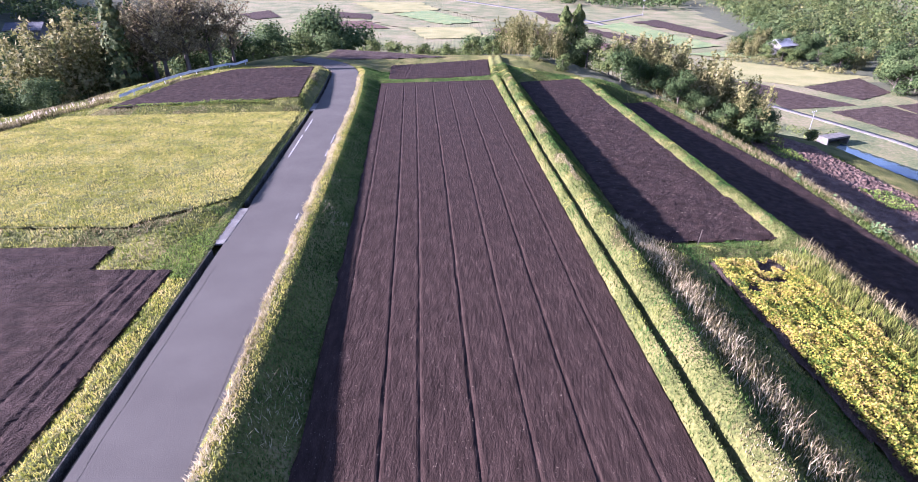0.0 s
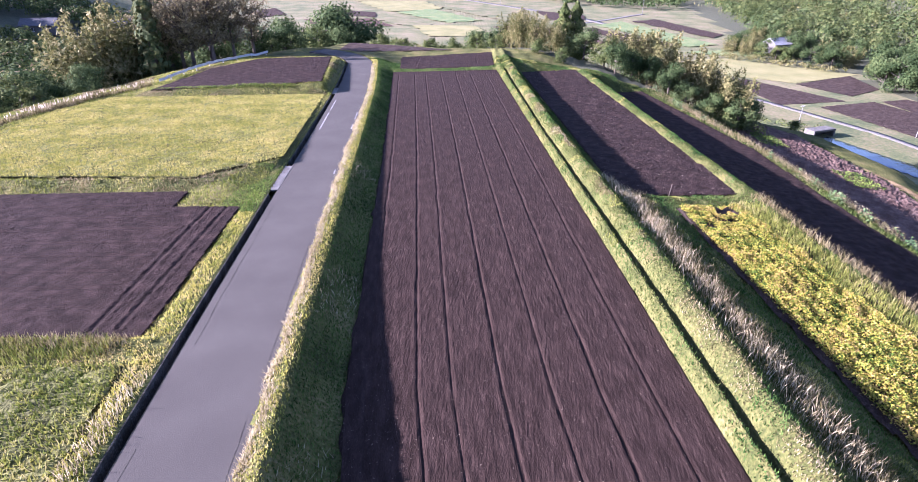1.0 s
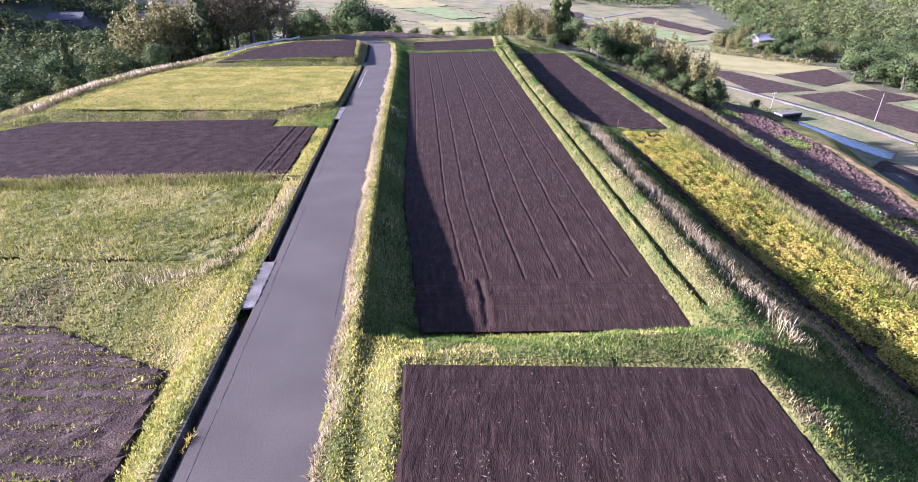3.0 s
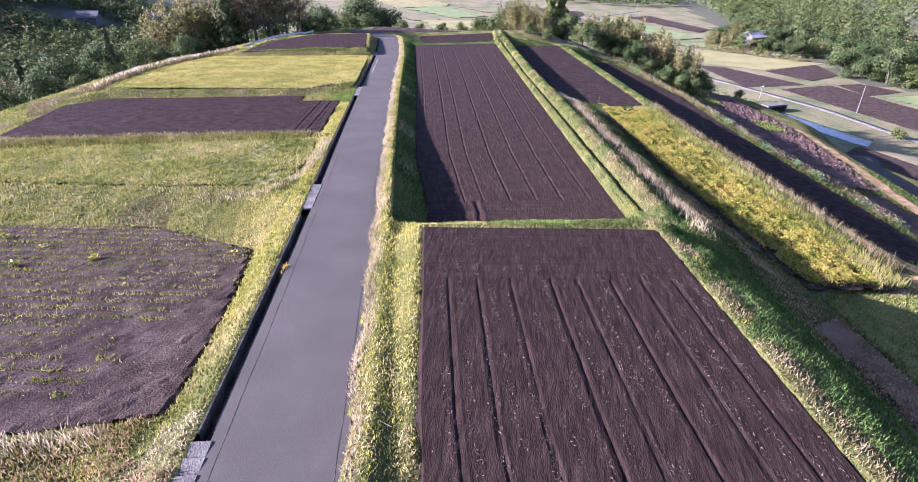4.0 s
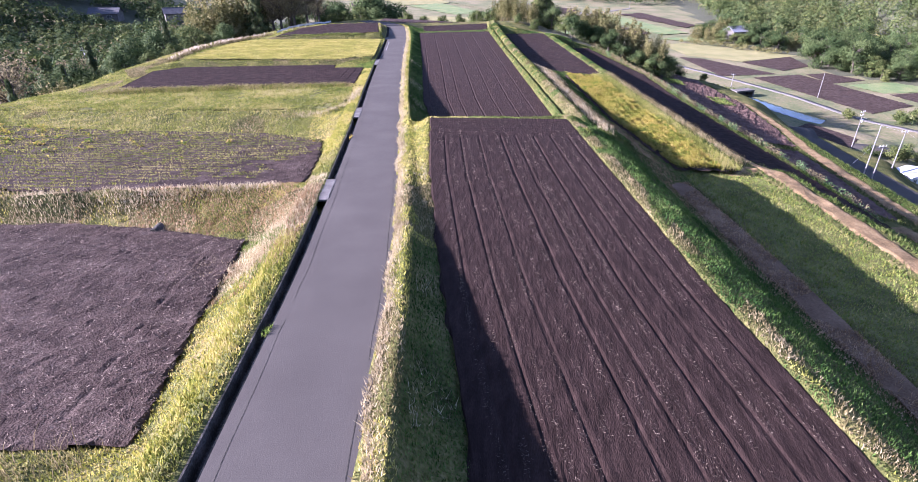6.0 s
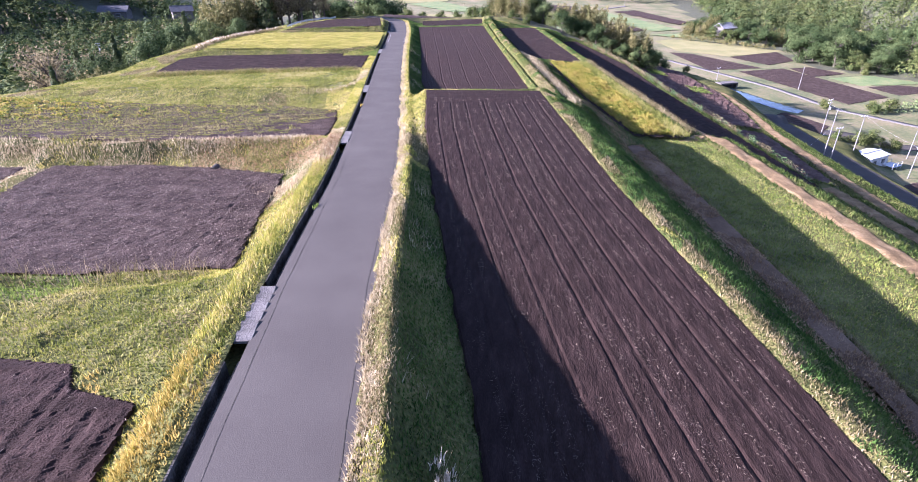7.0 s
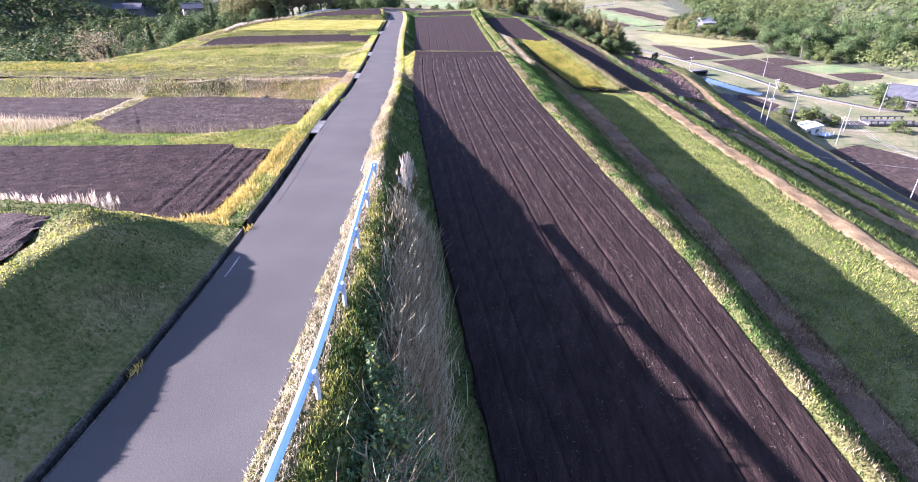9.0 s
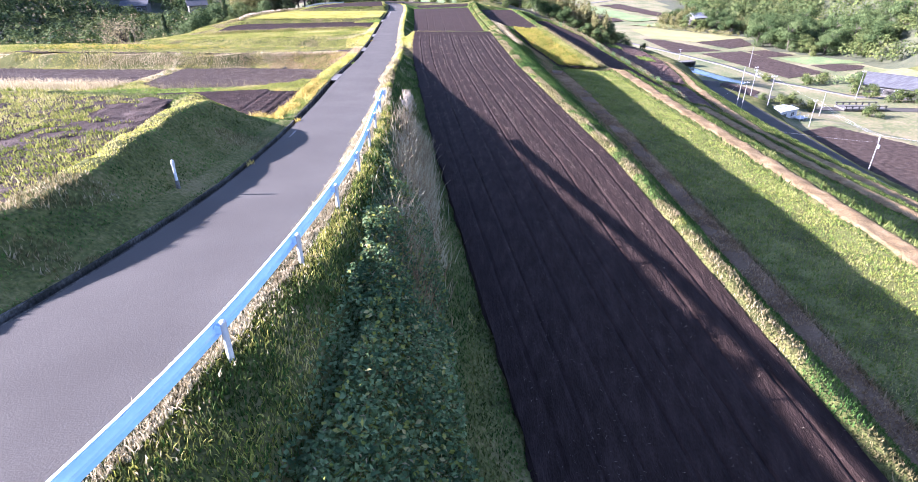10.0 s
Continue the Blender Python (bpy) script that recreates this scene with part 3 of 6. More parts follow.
# gutter of cast concrete along the west edge, with slabs where tracks cross it
GUTTER_RUNS = [(88.0, 66.5), (61.5, 34.2), (27.8, -2.2), (-7.6, -24.9), (-29.2, -50.2), (-54.8, -70.0)]
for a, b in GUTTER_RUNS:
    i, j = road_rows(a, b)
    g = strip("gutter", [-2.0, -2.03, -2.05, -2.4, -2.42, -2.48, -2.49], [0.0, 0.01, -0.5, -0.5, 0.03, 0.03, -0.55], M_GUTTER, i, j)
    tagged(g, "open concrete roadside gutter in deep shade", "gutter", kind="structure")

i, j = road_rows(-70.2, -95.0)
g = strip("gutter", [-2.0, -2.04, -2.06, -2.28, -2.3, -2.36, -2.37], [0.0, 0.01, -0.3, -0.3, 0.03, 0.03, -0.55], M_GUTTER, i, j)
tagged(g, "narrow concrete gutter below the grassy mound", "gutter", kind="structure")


# grassy shoulder between the gutter's lip and the bank
for a, b, inner in ((96.0, -70.1, 2.48), (-70.1, -100.0, 2.36)):
    i, j = road_rows(a, b)
    c, nrm, wide = ROAD_C[i:j, None, :], ROAD_N[i:j, None, :], road_width(ROAD_C[i:j, 1])[:, None]
    o = np.concatenate([-inner * wide, -(inner + 0.16) * wide, -(inner + 0.5) * wide - 0.1, -(inner + 0.85) * wide - 0.1], 1)
    X, Y = c[:, :, 0] + nrm[:, :, 0] * o, c[:, :, 1] + nrm[:, :, 1] * o
    Z = ground_z(X, Y)
    Z[:, 3] -= 0.04
    Z[:, 0] = road_z(Y[:, 0]) + 0.0
    Z[:, 1] = road_z(Y[:, 1]) + 0.04
    Z[:, 2] = Z[:, 1] * 0.4 + Z[:, 3] * 0.6 + 0.03
    tagged(mesh_ob("shoulder", np.stack([X, Y, Z], -1).reshape(-1, 3), grid_faces(4, j - i), M_GRASS, True), "grassy shoulder along the gutter", "shoulder", kind="structure")


def box(bm, size, at, turn=0.0, bevel=0.0):
    """A bevelled block in a bmesh, centre at, turned about z."""
    r = bmesh.ops.create_cube(bm, size=1.0, matrix=Matrix.Translation(at) @ Matrix.Rotation(turn, 4, "Z") @ Matrix.Diagonal((*size, 1)))
    if bevel:
        es = list({e for v in r["verts"] for e in v.link_edges})
        bmesh.ops.bevel(bm, geom=es, offset=bevel, segments=1, affect="EDGES")


slab_mesh = None
for a, b in ((66.4, 61.6), (34.0, 27.9), (-2.3, -7.5), (-25.0, -29.1), (-50.3, -54.7)):
    cover = new("gutter_cover")
    i, j = road_rows(a, b)
    mid = (i + j) // 2
    cover.location = (*(ROAD_C[mid] + ROAD_N[mid] * -2.26), float(road_z(ROAD_C[mid][1])))
    tagged(cover, "row of weathered concrete slabs bridging the gutter", "gutter cover", "gutter covers")
    if slab_mesh is None:
        bm = bmesh.new()
        box(bm, (0.58, 0.56, 0.12), (0, 0, 0), 0, 0.015)
        slab_mesh = bpy.data.meshes.new("slab")
        bm.to_mesh(slab_mesh)
        bm.free()
        slab_mesh.materials.append(M_CONCRETE)
    y = ROAD_C[i][1] - 0.3
    k = 0
    while y > ROAD_C[j - 1][1] + 0.1:
        q = np.argmin(abs(ROAD_C[:, 1] - y))
        p = ROAD_C[q] + ROAD_N[q] * -2.26 * float(road_width(y))
        s = new("slab", slab_mesh)
        s.parent = cover
        s.location = Vector((p[0] + 0.02 * math.sin(k * 7), y, float(road_z(y)) - 0.052 + 0.006 * math.sin(k * 5))) - cover.location
        s.rotation_euler = (0, 0.01 * math.sin(k * 3), math.atan2(-ROAD_N[q][1], ROAD_N[q][0]) * -1 + 0.02 * math.sin(k * 11))
        y -= 0.6
        k += 1

# ---- fields ----
def carve(Z, X, Y, lines, depth=0.04, half=0.11):
    """Furrows with a thrown-up shoulder along straight lines."""
    for line in lines:
        d, _ = line_distance(X, Y, [(x + 0.0, y + 0.0) for x, y in line])
        d = np.abs(d + 0.015 * rough_noise(X, Y, 2.5, 11))
        Z = Z - depth * np.exp(-(d / half) ** 2) + 0.6 * depth * np.exp(-((d - 2.0 * half) / half) ** 2)
    return Z


def crumb(X, Y, amount, seed):
    r = np.random.default_rng(seed)
    return amount * (r.normal(0, 0.55, X.shape) + 0.8 * rough_noise(X, Y, 4.0, seed + 1) + 0.5 * rough_noise(X, Y, 0.7, seed + 2))


def field(key, label, material, step=0.35, lines=(), amount=0.02, category="field", half=0.11):
    """A field of the plan as a clipped, crumbly sheet."""
    corners, (a, b, c) = FIELDS[key]
    cs = np.array(corners)
    xs, ys = np.arange(cs[:, 0].min() - step, cs[:, 0].max() + 2 * step, step), np.arange(cs[:, 1].min() - step, cs[:, 1].max() + 2 * step, step)
    X, Y = np.meshgrid(xs, ys)
    d, edge = edge_distance(X, Y, corners)
    f = grid_faces(len(xs), len(ys))
    keep = (d < step * 0.8).ravel()
    f = f[keep[f].all(1)]
    # draw the outer corners onto the outline, with an uneven edge
    best = np.full(X.shape, 1e9)
    PX, PY = X.copy(), Y.copy()
    n = len(corners)
    for i in range(n):
        (ax, ay), (bx, by) = corners[i], corners[(i + 1) % n]
        ex, ey = bx - ax, by - ay
        u = np.clip(((X - ax) * ex + (Y - ay) * ey) / (ex * ex + ey * ey), 0, 1)
        e = np.hypot(X - ax - u * ex, Y - ay - u * ey)
        better = e < best
        PX, PY, best = np.where(better, ax + u * ex, PX), np.where(better, ay + u * ey, PY), np.minimum(best, e)
    out = d > 0
    X, Y = np.where(out, PX + 0.06 * rough_noise(X, Y, 3, 21), X), np.where(out, PY + 0.06 * rough_noise(X, Y, 3, 22), Y)
    Z = a + b * X + c * Y + 0.03 + crumb(X, Y, amount, len(key) * 7 + len(corners))
    Z = carve(Z, X, Y, lines, half=half)
    Z = np.where(out, Z - 0.09, Z)
    used = np.unique(f)
    idx = np.full(X.size, -1)
    idx[used] = np.arange(len(used))
    v = np.stack([X, Y, Z], -1).reshape(-1, 3)[used]
    return tagged(mesh_ob("field", v, idx[f], material, amount < 0.012), label, category, kind="structure")


def ruled_field(key, left, right, furrows, label, step=(0.09, 0.3), head=None, amount=0.009, material=M_PLOUGH, trench=()):
    """A long field between two edge lines, ploughed along its length; head: where the furrows stop, at the southern and northern ends."""
    a, b, c = FIELDS[key][1]
    left, right = np.array(sorted(left, key=lambda p: p[1])), np.array(sorted(right, key=lambda p: p[1]))
    ys = np.arange(max(left[0, 1], right[0, 1]), min(left[-1, 1], right[-1, 1]), step[1])
    xl, xr = np.interp(ys, left[:, 1], left[:, 0]), np.interp(ys, right[:, 1], right[:, 0])
    nu = int((xr - xl).max() / step[0])
    U = np.linspace(0, 1, nu)[None, :] + 0 * ys[:, None]
    X = xl[:, None] + U * (xr - xl)[:, None]
    Y = ys[:, None] + 0 * X
    rim = (U == 0) | (U == 1)
    X = X + np.where(rim, 0.12 * rough_noise(Y, X * 0, 1.7, 31), 0)
    Z = a + b * X + c * Y + 0.03 + crumb(X, Y, amount, 41)
    W = (xr - xl)[:, None]
    live = 1.0 if head is None else ((Y > head[0]) & (Y < head[1])) * 1.0
    for k, u in enumerate(furrows):
        d = np.abs((U - u) * W + 0.03 * rough_noise(Y, 0 * Y + k, 0.9, 50 + k))
        cut = (0.04 + 0.014 * (k % 2))
        Z = Z - live * cut * np.exp(-(d / 0.06) ** 2) + live * 0.01 * np.exp(-((d - 0.16) / 0.06) ** 2)
    # shallow drill rows between the furrows
    Z = Z + live * 0.0015 * np.sin(U * W * 2 * math.pi / 0.45)
    if head is not None:
        for y0 in (head[0] - 0.3, head[1] + 0.3):
            Z = Z - 0.05 * np.exp(-((Y - y0) / 0.15) ** 2)
        Z = Z + (1 - live) * 0.02 * np.sin(Y * 2 * math.pi / 0.55)
    for line, deep in trench:
        d, _ = line_distance(X, Y, line)
        Z = Z - deep * np.exp(-(d / 0.13) ** 2) + 0.4 * deep * np.exp(-((d - 0.3) / 0.14) ** 2)
    Z = np.where(rim, Z - 0.1, Z)
    v = np.stack([X, Y, Z], -1).reshape(-1, 3)
    return tagged(mesh_ob("field", v, grid_faces(nu, len(ys)), material), label, "field", kind="structure")


ruled_field("f1", [(-3.0, -6.4), (-5.2, 9.0), (-7.4, 38.0), (-11.3, 83.0)], [(8.9, -6.4), (4.9, 83.0)], [0.06, 0.212, 0.313, 0.457, 0.598, 0.734, 0.879], "freshly ploughed field of black soil with long furrows", head=(-1.9, 80.5), trench=(([(-0.32, -1.9), (-0.15, -3.7)], 0.075), ([(-0.15, -3.6), (-0.05, -5.9)], 0.06), ([(0.6, -3.9), (8.3, -3.7)], 0.05)))
ruled_field("f2", [(-3.1, -12.0), (-2.4, -24.3), (-1.2, -36.8), (2.3, -64.0), (6.3, -90.7), (9.0, -116.0)], [(8.0, -12.0), (10.0, -36.6), (13.7, -67.0), (15.1, -90.0), (16.8, -116.0)],
            [0.098, 0.2, 0.318, 0.462, 0.558, 0.68, 0.79, 0.905], "ploughed field of black soil with rows of straw", head=(-112.0, -16.8), material=M_PLOUGH2)
field("E", "bare field of black soil half in shade", M_SOIL, 0.25, amount=0.03)
field("f0", "small bare field of black soil", M_SOIL, 0.25, [[(-8, 86), (-8, 99)], [(2, 88), (2.2, 101)]], 0.03)
field("f00", "bare field of dark soil at the end of the ridge", M_SOIL_R, 0.4)
field("F", "narrow terrace of black soil in shade", M_SOIL, 0.3, amount=0.03)
field("La", "bare field of black soil with a curved rut", M_SOIL, 0.25, [[(-20.5, 68), (-22.5, 85)], [(-20.2, 64.5), (-36, 63)], [(-28, 70), (-24, 80)]], 0.03)
field("Lc", "ploughed field of black soil with cross furrows", M_SOIL, 0.1,
      [[(-43, y), (-17.2, y + 0.3)] for y in (12.6, 14.4, 16.1, 17.9, 19.6, 21.4, 23.2, 25.2, 26.8)] + [[(-16.6, 25.6), (-16.0, 11.0)], [(-15.5, 25.2), (-14.9, 11.2)]], 0.018)
field("Le", "weedy dark field with old furrows", M_SOIL_R, 0.25, [[(-60, y), (-13, y - 1.0)] for y in (-8, -10, -12, -14, -16, -18, -20, -22)], 0.03)
field("Lf", "field of dark soil covered in stubble", M_SOIL_R, 0.22, [[(-29, -34), (-22, -46)], [(-14, -31), (-12.6, -45)], [(-26, -28.5), (-13, -33)]], 0.028)
field("Lf2", "stubble field behind a grass strip", M_SOIL_R, 0.4, amount=0.04)
field("Lg", "ploughed field of black soil with parallel ruts", M_SOIL, 0.1, [[(-10.9, -55.2), (-9.8, -68.2)], [(-9.2, -57.0), (-8.1, -68.2)], [(-8.3, -57.6), (-7.6, -68.0)]] +
      [[(-36, y), (-12.5, y - 1.5)] for y in (-53.5, -55, -56.5, -58, -59.5, -61, -62.5, -64)], 0.02, half=0.14)
field("Lb", "field of yellowing low crop", M_BED, 0.35, amount=0.035)
field("Ld", "weedy fallow field", M_BED, 0.3, amount=0.05)
field("Lh", "weedy field on a raised terrace", M_SOIL_R, 0.3, [[(-38, -72), (-13, -80)], [(-38, -78), (-14, -87)]], 0.04)
field("G", "bed of soil under yellowing crop", M_SOIL_R, 0.3, amount=0.04)
field("S", "narrow terrace of short green grass", M_BED, 0.35, amount=0.03)
field("K", "bare brown track below the bank", M_TRACK, 0.4, amount=0.011)
field("T1", "lower terrace of green grass", M_BED, 0.5)
field("T2", "lower terrace of green grass", M_BED, 0.5)
field("H", "terrace of brown clods", M_CLOD, 0.3, amount=0.12)
field("H2", "sloping strip of brown clods", M_CLOD, 0.4, amount=0.1)
for key in ("VH", "VI", "VA", "VC", "VD", "VF"):
    field(key, "flat valley field of dark soil", M_SOIL_R, 1.0, amount=0.03)
field("VB", "valley field of pale ploughed soil", M_SOIL_R, 1.0, amount=0.03)
field("VE", "valley field of short green crop", M_VEG, 1.0)
field("VG", "valley field of yellow stubble", M_TAN, 1.0)
field("VR", "shaded grey asphalt road below the terraces", M_ROAD, 0.7, amount=0.004, category="road")


def sheet(name, corners, lift, label, category, material, step=6.0):
    """A flat patch of the valley, laid on the ground."""
    FIELDS["tmp"] = (corners, (-14.0 + lift, 0.0, 0.0))
    ob = field("tmp", label, material, step, amount=0.008, category=category)
    del FIELDS["tmp"]
    ob.name = name
    return ob


for corners, material, label in (
    ([(67, 339), (76, 344), (106, 281), (90, 271)], M_SOIL_R, "far valley field of dark soil"),
    ([(79, 354), (100, 373), (126, 284), (108, 277)], M_VEG, "far valley field of green crop"),
    ([(106, 373), (125, 384), (142, 317), (131, 305)], M_SOIL_R, "far valley field of dark soil"),
    ([(-19, 453), (8, 496), (45, 399), (27, 370)], M_VALLEY, "far valley meadow"),
    ([(-93, 433), (-60, 415), (-55, 386), (-86, 399)], M_SOIL_R, "far valley field of dark soil"),
    ([(-87, 496), (-30, 496), (-12, 440), (-52, 418)], M_TAN, "far valley field of pale stubble"),
    ([(-46, 416), (-22, 440), (14, 372), (-9, 360)], M_VEG, "far valley field of green crop"),
    ([(52, 430), (84, 405), (77, 372), (57, 375)], M_SOIL_R, "far valley field of dark soil"),
    ([(-150, 415), (-137, 441), (-117, 399), (-131, 384)], M_SOIL_R, "far valley field of dark soil"),
    ([(22, 300), (48, 304), (62, 276), (34, 270)], M_VEG, "valley field of green crop"),
    ([(52, 306), (66, 310), (80, 272), (66, 270)], M_CLOD, "valley field of brown soil"),
    ([(18, 346), (46, 344), (60, 312), (26, 306)], M_CLOD, "valley field of brown soil"),
    ([(-30, 350), (8, 348), (16, 310), (-18, 306)], M_TAN, "valley field of pale stubble"),
    ([(-100, 374), (-58, 380), (-40, 346), (-84, 338)], M_CLOD, "valley field of brown soil"),
    ([(-46, 388), (-14, 352), (-34, 346), (-60, 380)], M_VALLEY, "valley meadow"),
    ([(100, 262), (128, 272), (133, 248), (116, 254)], M_VEG, "valley field of green crop"),
):
    sheet("field", corners, 0.4, label, "field", material)

field("W", "dark still water of a canal reflecting the sky", M_WATER, 1.0, amount=0.001, category="water")


def lookup(grid, x, y):
    """A value of a map of the ground between its mesh lines."""
    x, y = np.asarray(x, float), np.asarray(y, float)
    i, j = np.clip(np.searchsorted(gx, x) - 1, 0, len(gx) - 2), np.clip(np.searchsorted(gy, y) - 1, 0, len(gy) - 2)
    u, v = (x - gx[i]) / (gx[i + 1] - gx[i]), (y - gy[j]) / (gy[j + 1] - gy[j])
    return grid[j, i] * (1 - u) * (1 - v) + grid[j, i + 1] * u * (1 - v) + grid[j + 1, i] * (1 - u) * v + grid[j + 1, i + 1] * u * v


def on_ground(x, y):
    return lookup(GZ, x, y)


def ribbon(name, line, width, material, lift, label, category="road"):
    c = smooth_line(line, 1.0, 20)
    t = np.gradient(c, axis=0)
    t /= np.linalg.norm(t, axis=1)[:, None]
    o = np.array([-0.5, -0.49, 0, 0.49, 0.5]) * width
    x, y = c[:, :1] - t[:, 1:] * o, c[:, 1:] + t[:, :1] * o
    z = np.max(on_ground(x, y), axis=1, keepdims=True) + np.array([-0.5, 0, 0.02, 0, -0.5]) + lift
    return tagged(mesh_ob(name, np.stack([x, y, z], -1).reshape(-1, 3), grid_faces(5, len(c)), material, True), label, category, kind="structure")


ribbon("lane", [(82, 206), (99.5, 168), (110.5, 141), (117, 106.6), (131, 87), (170, 80)], 2.6, M_CONCRETE, 0.05, "pale concrete lane between the valley fields")
ribbon("lane", [(-2, 521), (49, 441), (80, 384), (88, 360)], 5.0, M_CONCRETE, 0.05, "pale road far off in the valley")
ribbon("lane", [(60, 352), (90, 378), (126, 415)], 4.0, M_CONCRETE, 0.05, "pale lane far off in the valley")
ribbon("valley_road", [(74.4, 63.5), (78.5, 78), (86.5, 74.5), (95, 73), (106, 71), (119, 70.5), (134, 71), (170, 68)], 4.5, M_ROAD, 0.06, "grey asphalt road across the valley")


# ---- guard rails ----
def cylinder(bm, r1, r2, a, b, n=8):
    """A tapered round bar from a to b in a bmesh."""
    a, b = Vector(a), Vector(b)
    m = Matrix.Translation((a + b) / 2) @ (b - a).to_track_quat("Z", "Y").to_matrix().to_4x4()
    bmesh.ops.create_cone(bm, cap_ends=True, segments=n, radius1=r1, radius2=r2, depth=(b - a).length, matrix=m)


def guard_rail(line, base, label, side=1.0, every=4.0, paint=M_RAIL):
    """A corrugated beam on round posts; base(x, y): the foot's height."""
    c = smooth_line(line, 0.5, 40)
    t = np.gradient(c, axis=0)
    t /= np.linalg.norm(t, axis=1)[:, None]
    n = np.stack([-t[:, 1], t[:, 0]], 1) * side
    z0 = base(c[:, 0], c[:, 1])
    top = new("guard_rail")
    top.location = (c[0][0], c[0][1], z0[0])
    tagged(top, label, "guard rail")
    prof = [(0.02, 0.40), (-0.045, 0.43), (-0.05, 0.5), (0.0, 0.54), (0.03, 0.575), (0.0, 0.61), (-0.05, 0.65), (-0.045, 0.72), (0.02, 0.75)]
    prof = prof + [(o + 0.012, z) for o, z in prof[::-1]]
    v = np.array([[(p[0] + m[0] * o - c[0][0], p[1] + m[1] * o - c[0][1], z + h - z0[0]) for o, h in prof] for p, m, z in zip(c, n, z0)])
    k = len(prof)
    f = []
    for i in range(len(c) - 1):
        for j in range(k):
            f.append((i * k + j, i * k + (j + 1) % k, (i + 1) * k + (j + 1) % k, (i + 1) * k + j))
    beam = mesh_ob("beam", v.reshape(-1, 3), f, paint, False)
    beam.parent = top
    bm = bmesh.new()
    ring = bmesh.ops.create_cone(bm, cap_ends=True, segments=16, radius1=0.12, radius2=0.12, depth=0.36, matrix=Matrix.Translation(Vector((c[0][0] + n[0][0] * 0.1, c[0][1] + n[0][1] * 0.1, z0[0] + 0.575)) - top.location))
    part("end_cap", bm, paint, top)
    bm = bmesh.new()
    cylinder(bm, 0.06, 0.06, (0, 0, -0.5), (0, 0, 0.74), 10)
    cylinder(bm, 0.06, 0.02, (0, 0, 0.74), (0, 0, 0.77), 10)
    post_mesh = bpy.data.meshes.new("post")
    bm.to_mesh(post_mesh)
    bm.free()
    post_mesh.materials.append(M_WHITE)
    bm = bmesh.new()
    box(bm, (0.12, 0.1, 0.16), (0, 0, 0), 0, 0.01)
    br_mesh = bpy.data.meshes.new("bracket")
    bm.to_mesh(br_mesh)
    bm.free()
    br_mesh.materials.append(paint)
    for i in range(1, len(c), int(every / 0.5)):
        post = new("post", post_mesh)
        post.parent = top
        post.location = Vector((c[i][0] + n[i][0] * 0.16, c[i][1] + n[i][1] * 0.16, z0[i])) - top.location
        br = new("bracket", br_mesh)
        br.parent = post
        br.location = (-n[i][0] * 0.09, -n[i][1] * 0.09, 0.58)
        br.rotation_euler = (0, 0, math.atan2(n[i][1], n[i][0]))
    return top


RAIL_LINE = [(-0.86, -63.8), (-0.25, -72.0), (0.2, -77.0), (0.42, -81.0), (0.42, -85.0), (0.34, -90.0), (0.05, -95.0), (-1.3, -101.0), (-4.2, -107.5), (-9.5, -113.5)]
guard_rail(RAIL_LINE, lambda x, y: road_z(y) - 0.02, "pale blue corrugated guard rail on white posts beside the road")
guard_rail([(-35.2, 97.0), (-38.2, 88.0), (-39.6, 77.0), (-39.4, 66.0)], on_ground, "white guard rail along the edge of the wooded slope", side=1.0, paint=M_WHITE)


# ---- small posts ----
def delineator(x, y, h=0.95):
    z = float(on_ground(x, y))
    top = new("delineator_post")
    top.location = (x, y, z)
    bm = bmesh.new()
    cylinder(bm, 0.045, 0.045, (0, 0, -0.2), (0, 0, h), 12)
    part("post", bm, M_WHITE, top)
    bm = bmesh.new()
    cylinder(bm, 0.055, 0.055, (0, 0, h - 0.16), (0, 0, h - 0.04), 12)
    cylinder(bm, 0.05, 0.02, (0, 0, h), (0, 0, h + 0.03), 12)
    part("reflector_cap", bm, M_STEEL, top)
    bm = bmesh.new()
    cylinder(bm, 0.07, 0.06, (0, 0, -0.1), (0, 0, 0.3), 12)
    part("sleeve", bm, M_CONCRETE, top)
    return tagged(top, "white roadside delineator post on the grassy bank", "post")


delineator(-4.75, -83.3)


def stake(x, y, h, lean):
    z = float(on_ground(x, y))
    bm = bmesh.new()
    cylinder(bm, 0.035, 0.025, (0, 0, -0.15), (lean, 0, h), 7)
    ob = part("wooden_stake", bm, M_WOOD, None)
    ob.location = (x, y, z)
    return tagged(ob, "thin weathered wooden stake at the field corner", "stake")


stake(14.6, 30.6, 1.1, 0.1)


def drain_pipe(x, y, z):
    """A short open concrete pipe lying in the bank."""
    bm = bmesh.new()
    ring = [(math.cos(a), math.sin(a)) for a in (k * math.pi / 8 for k in range(16))]
    loops = [[bm.verts.new((r * c, dy, r * e)) for c, e in ring] for r, dy in ((0.24, 0.0), (0.24, -0.9), (0.18, -0.9), (0.18, 0.0))]
    for a, b in ((0, 1), (1, 2), (2, 3), (3, 0)):
        for k in range(16):
            bm.faces.new((loops[a][k], loops[a][(k + 1) % 16], loops[b][(k + 1) % 16], loops[b][k]))
    ob = part("drain_pipe", bm, M_GUTTER, None)
    ob.location = (x, y, z)
    return tagged(ob, "short dark concrete drain pipe in the bank", "pipe")


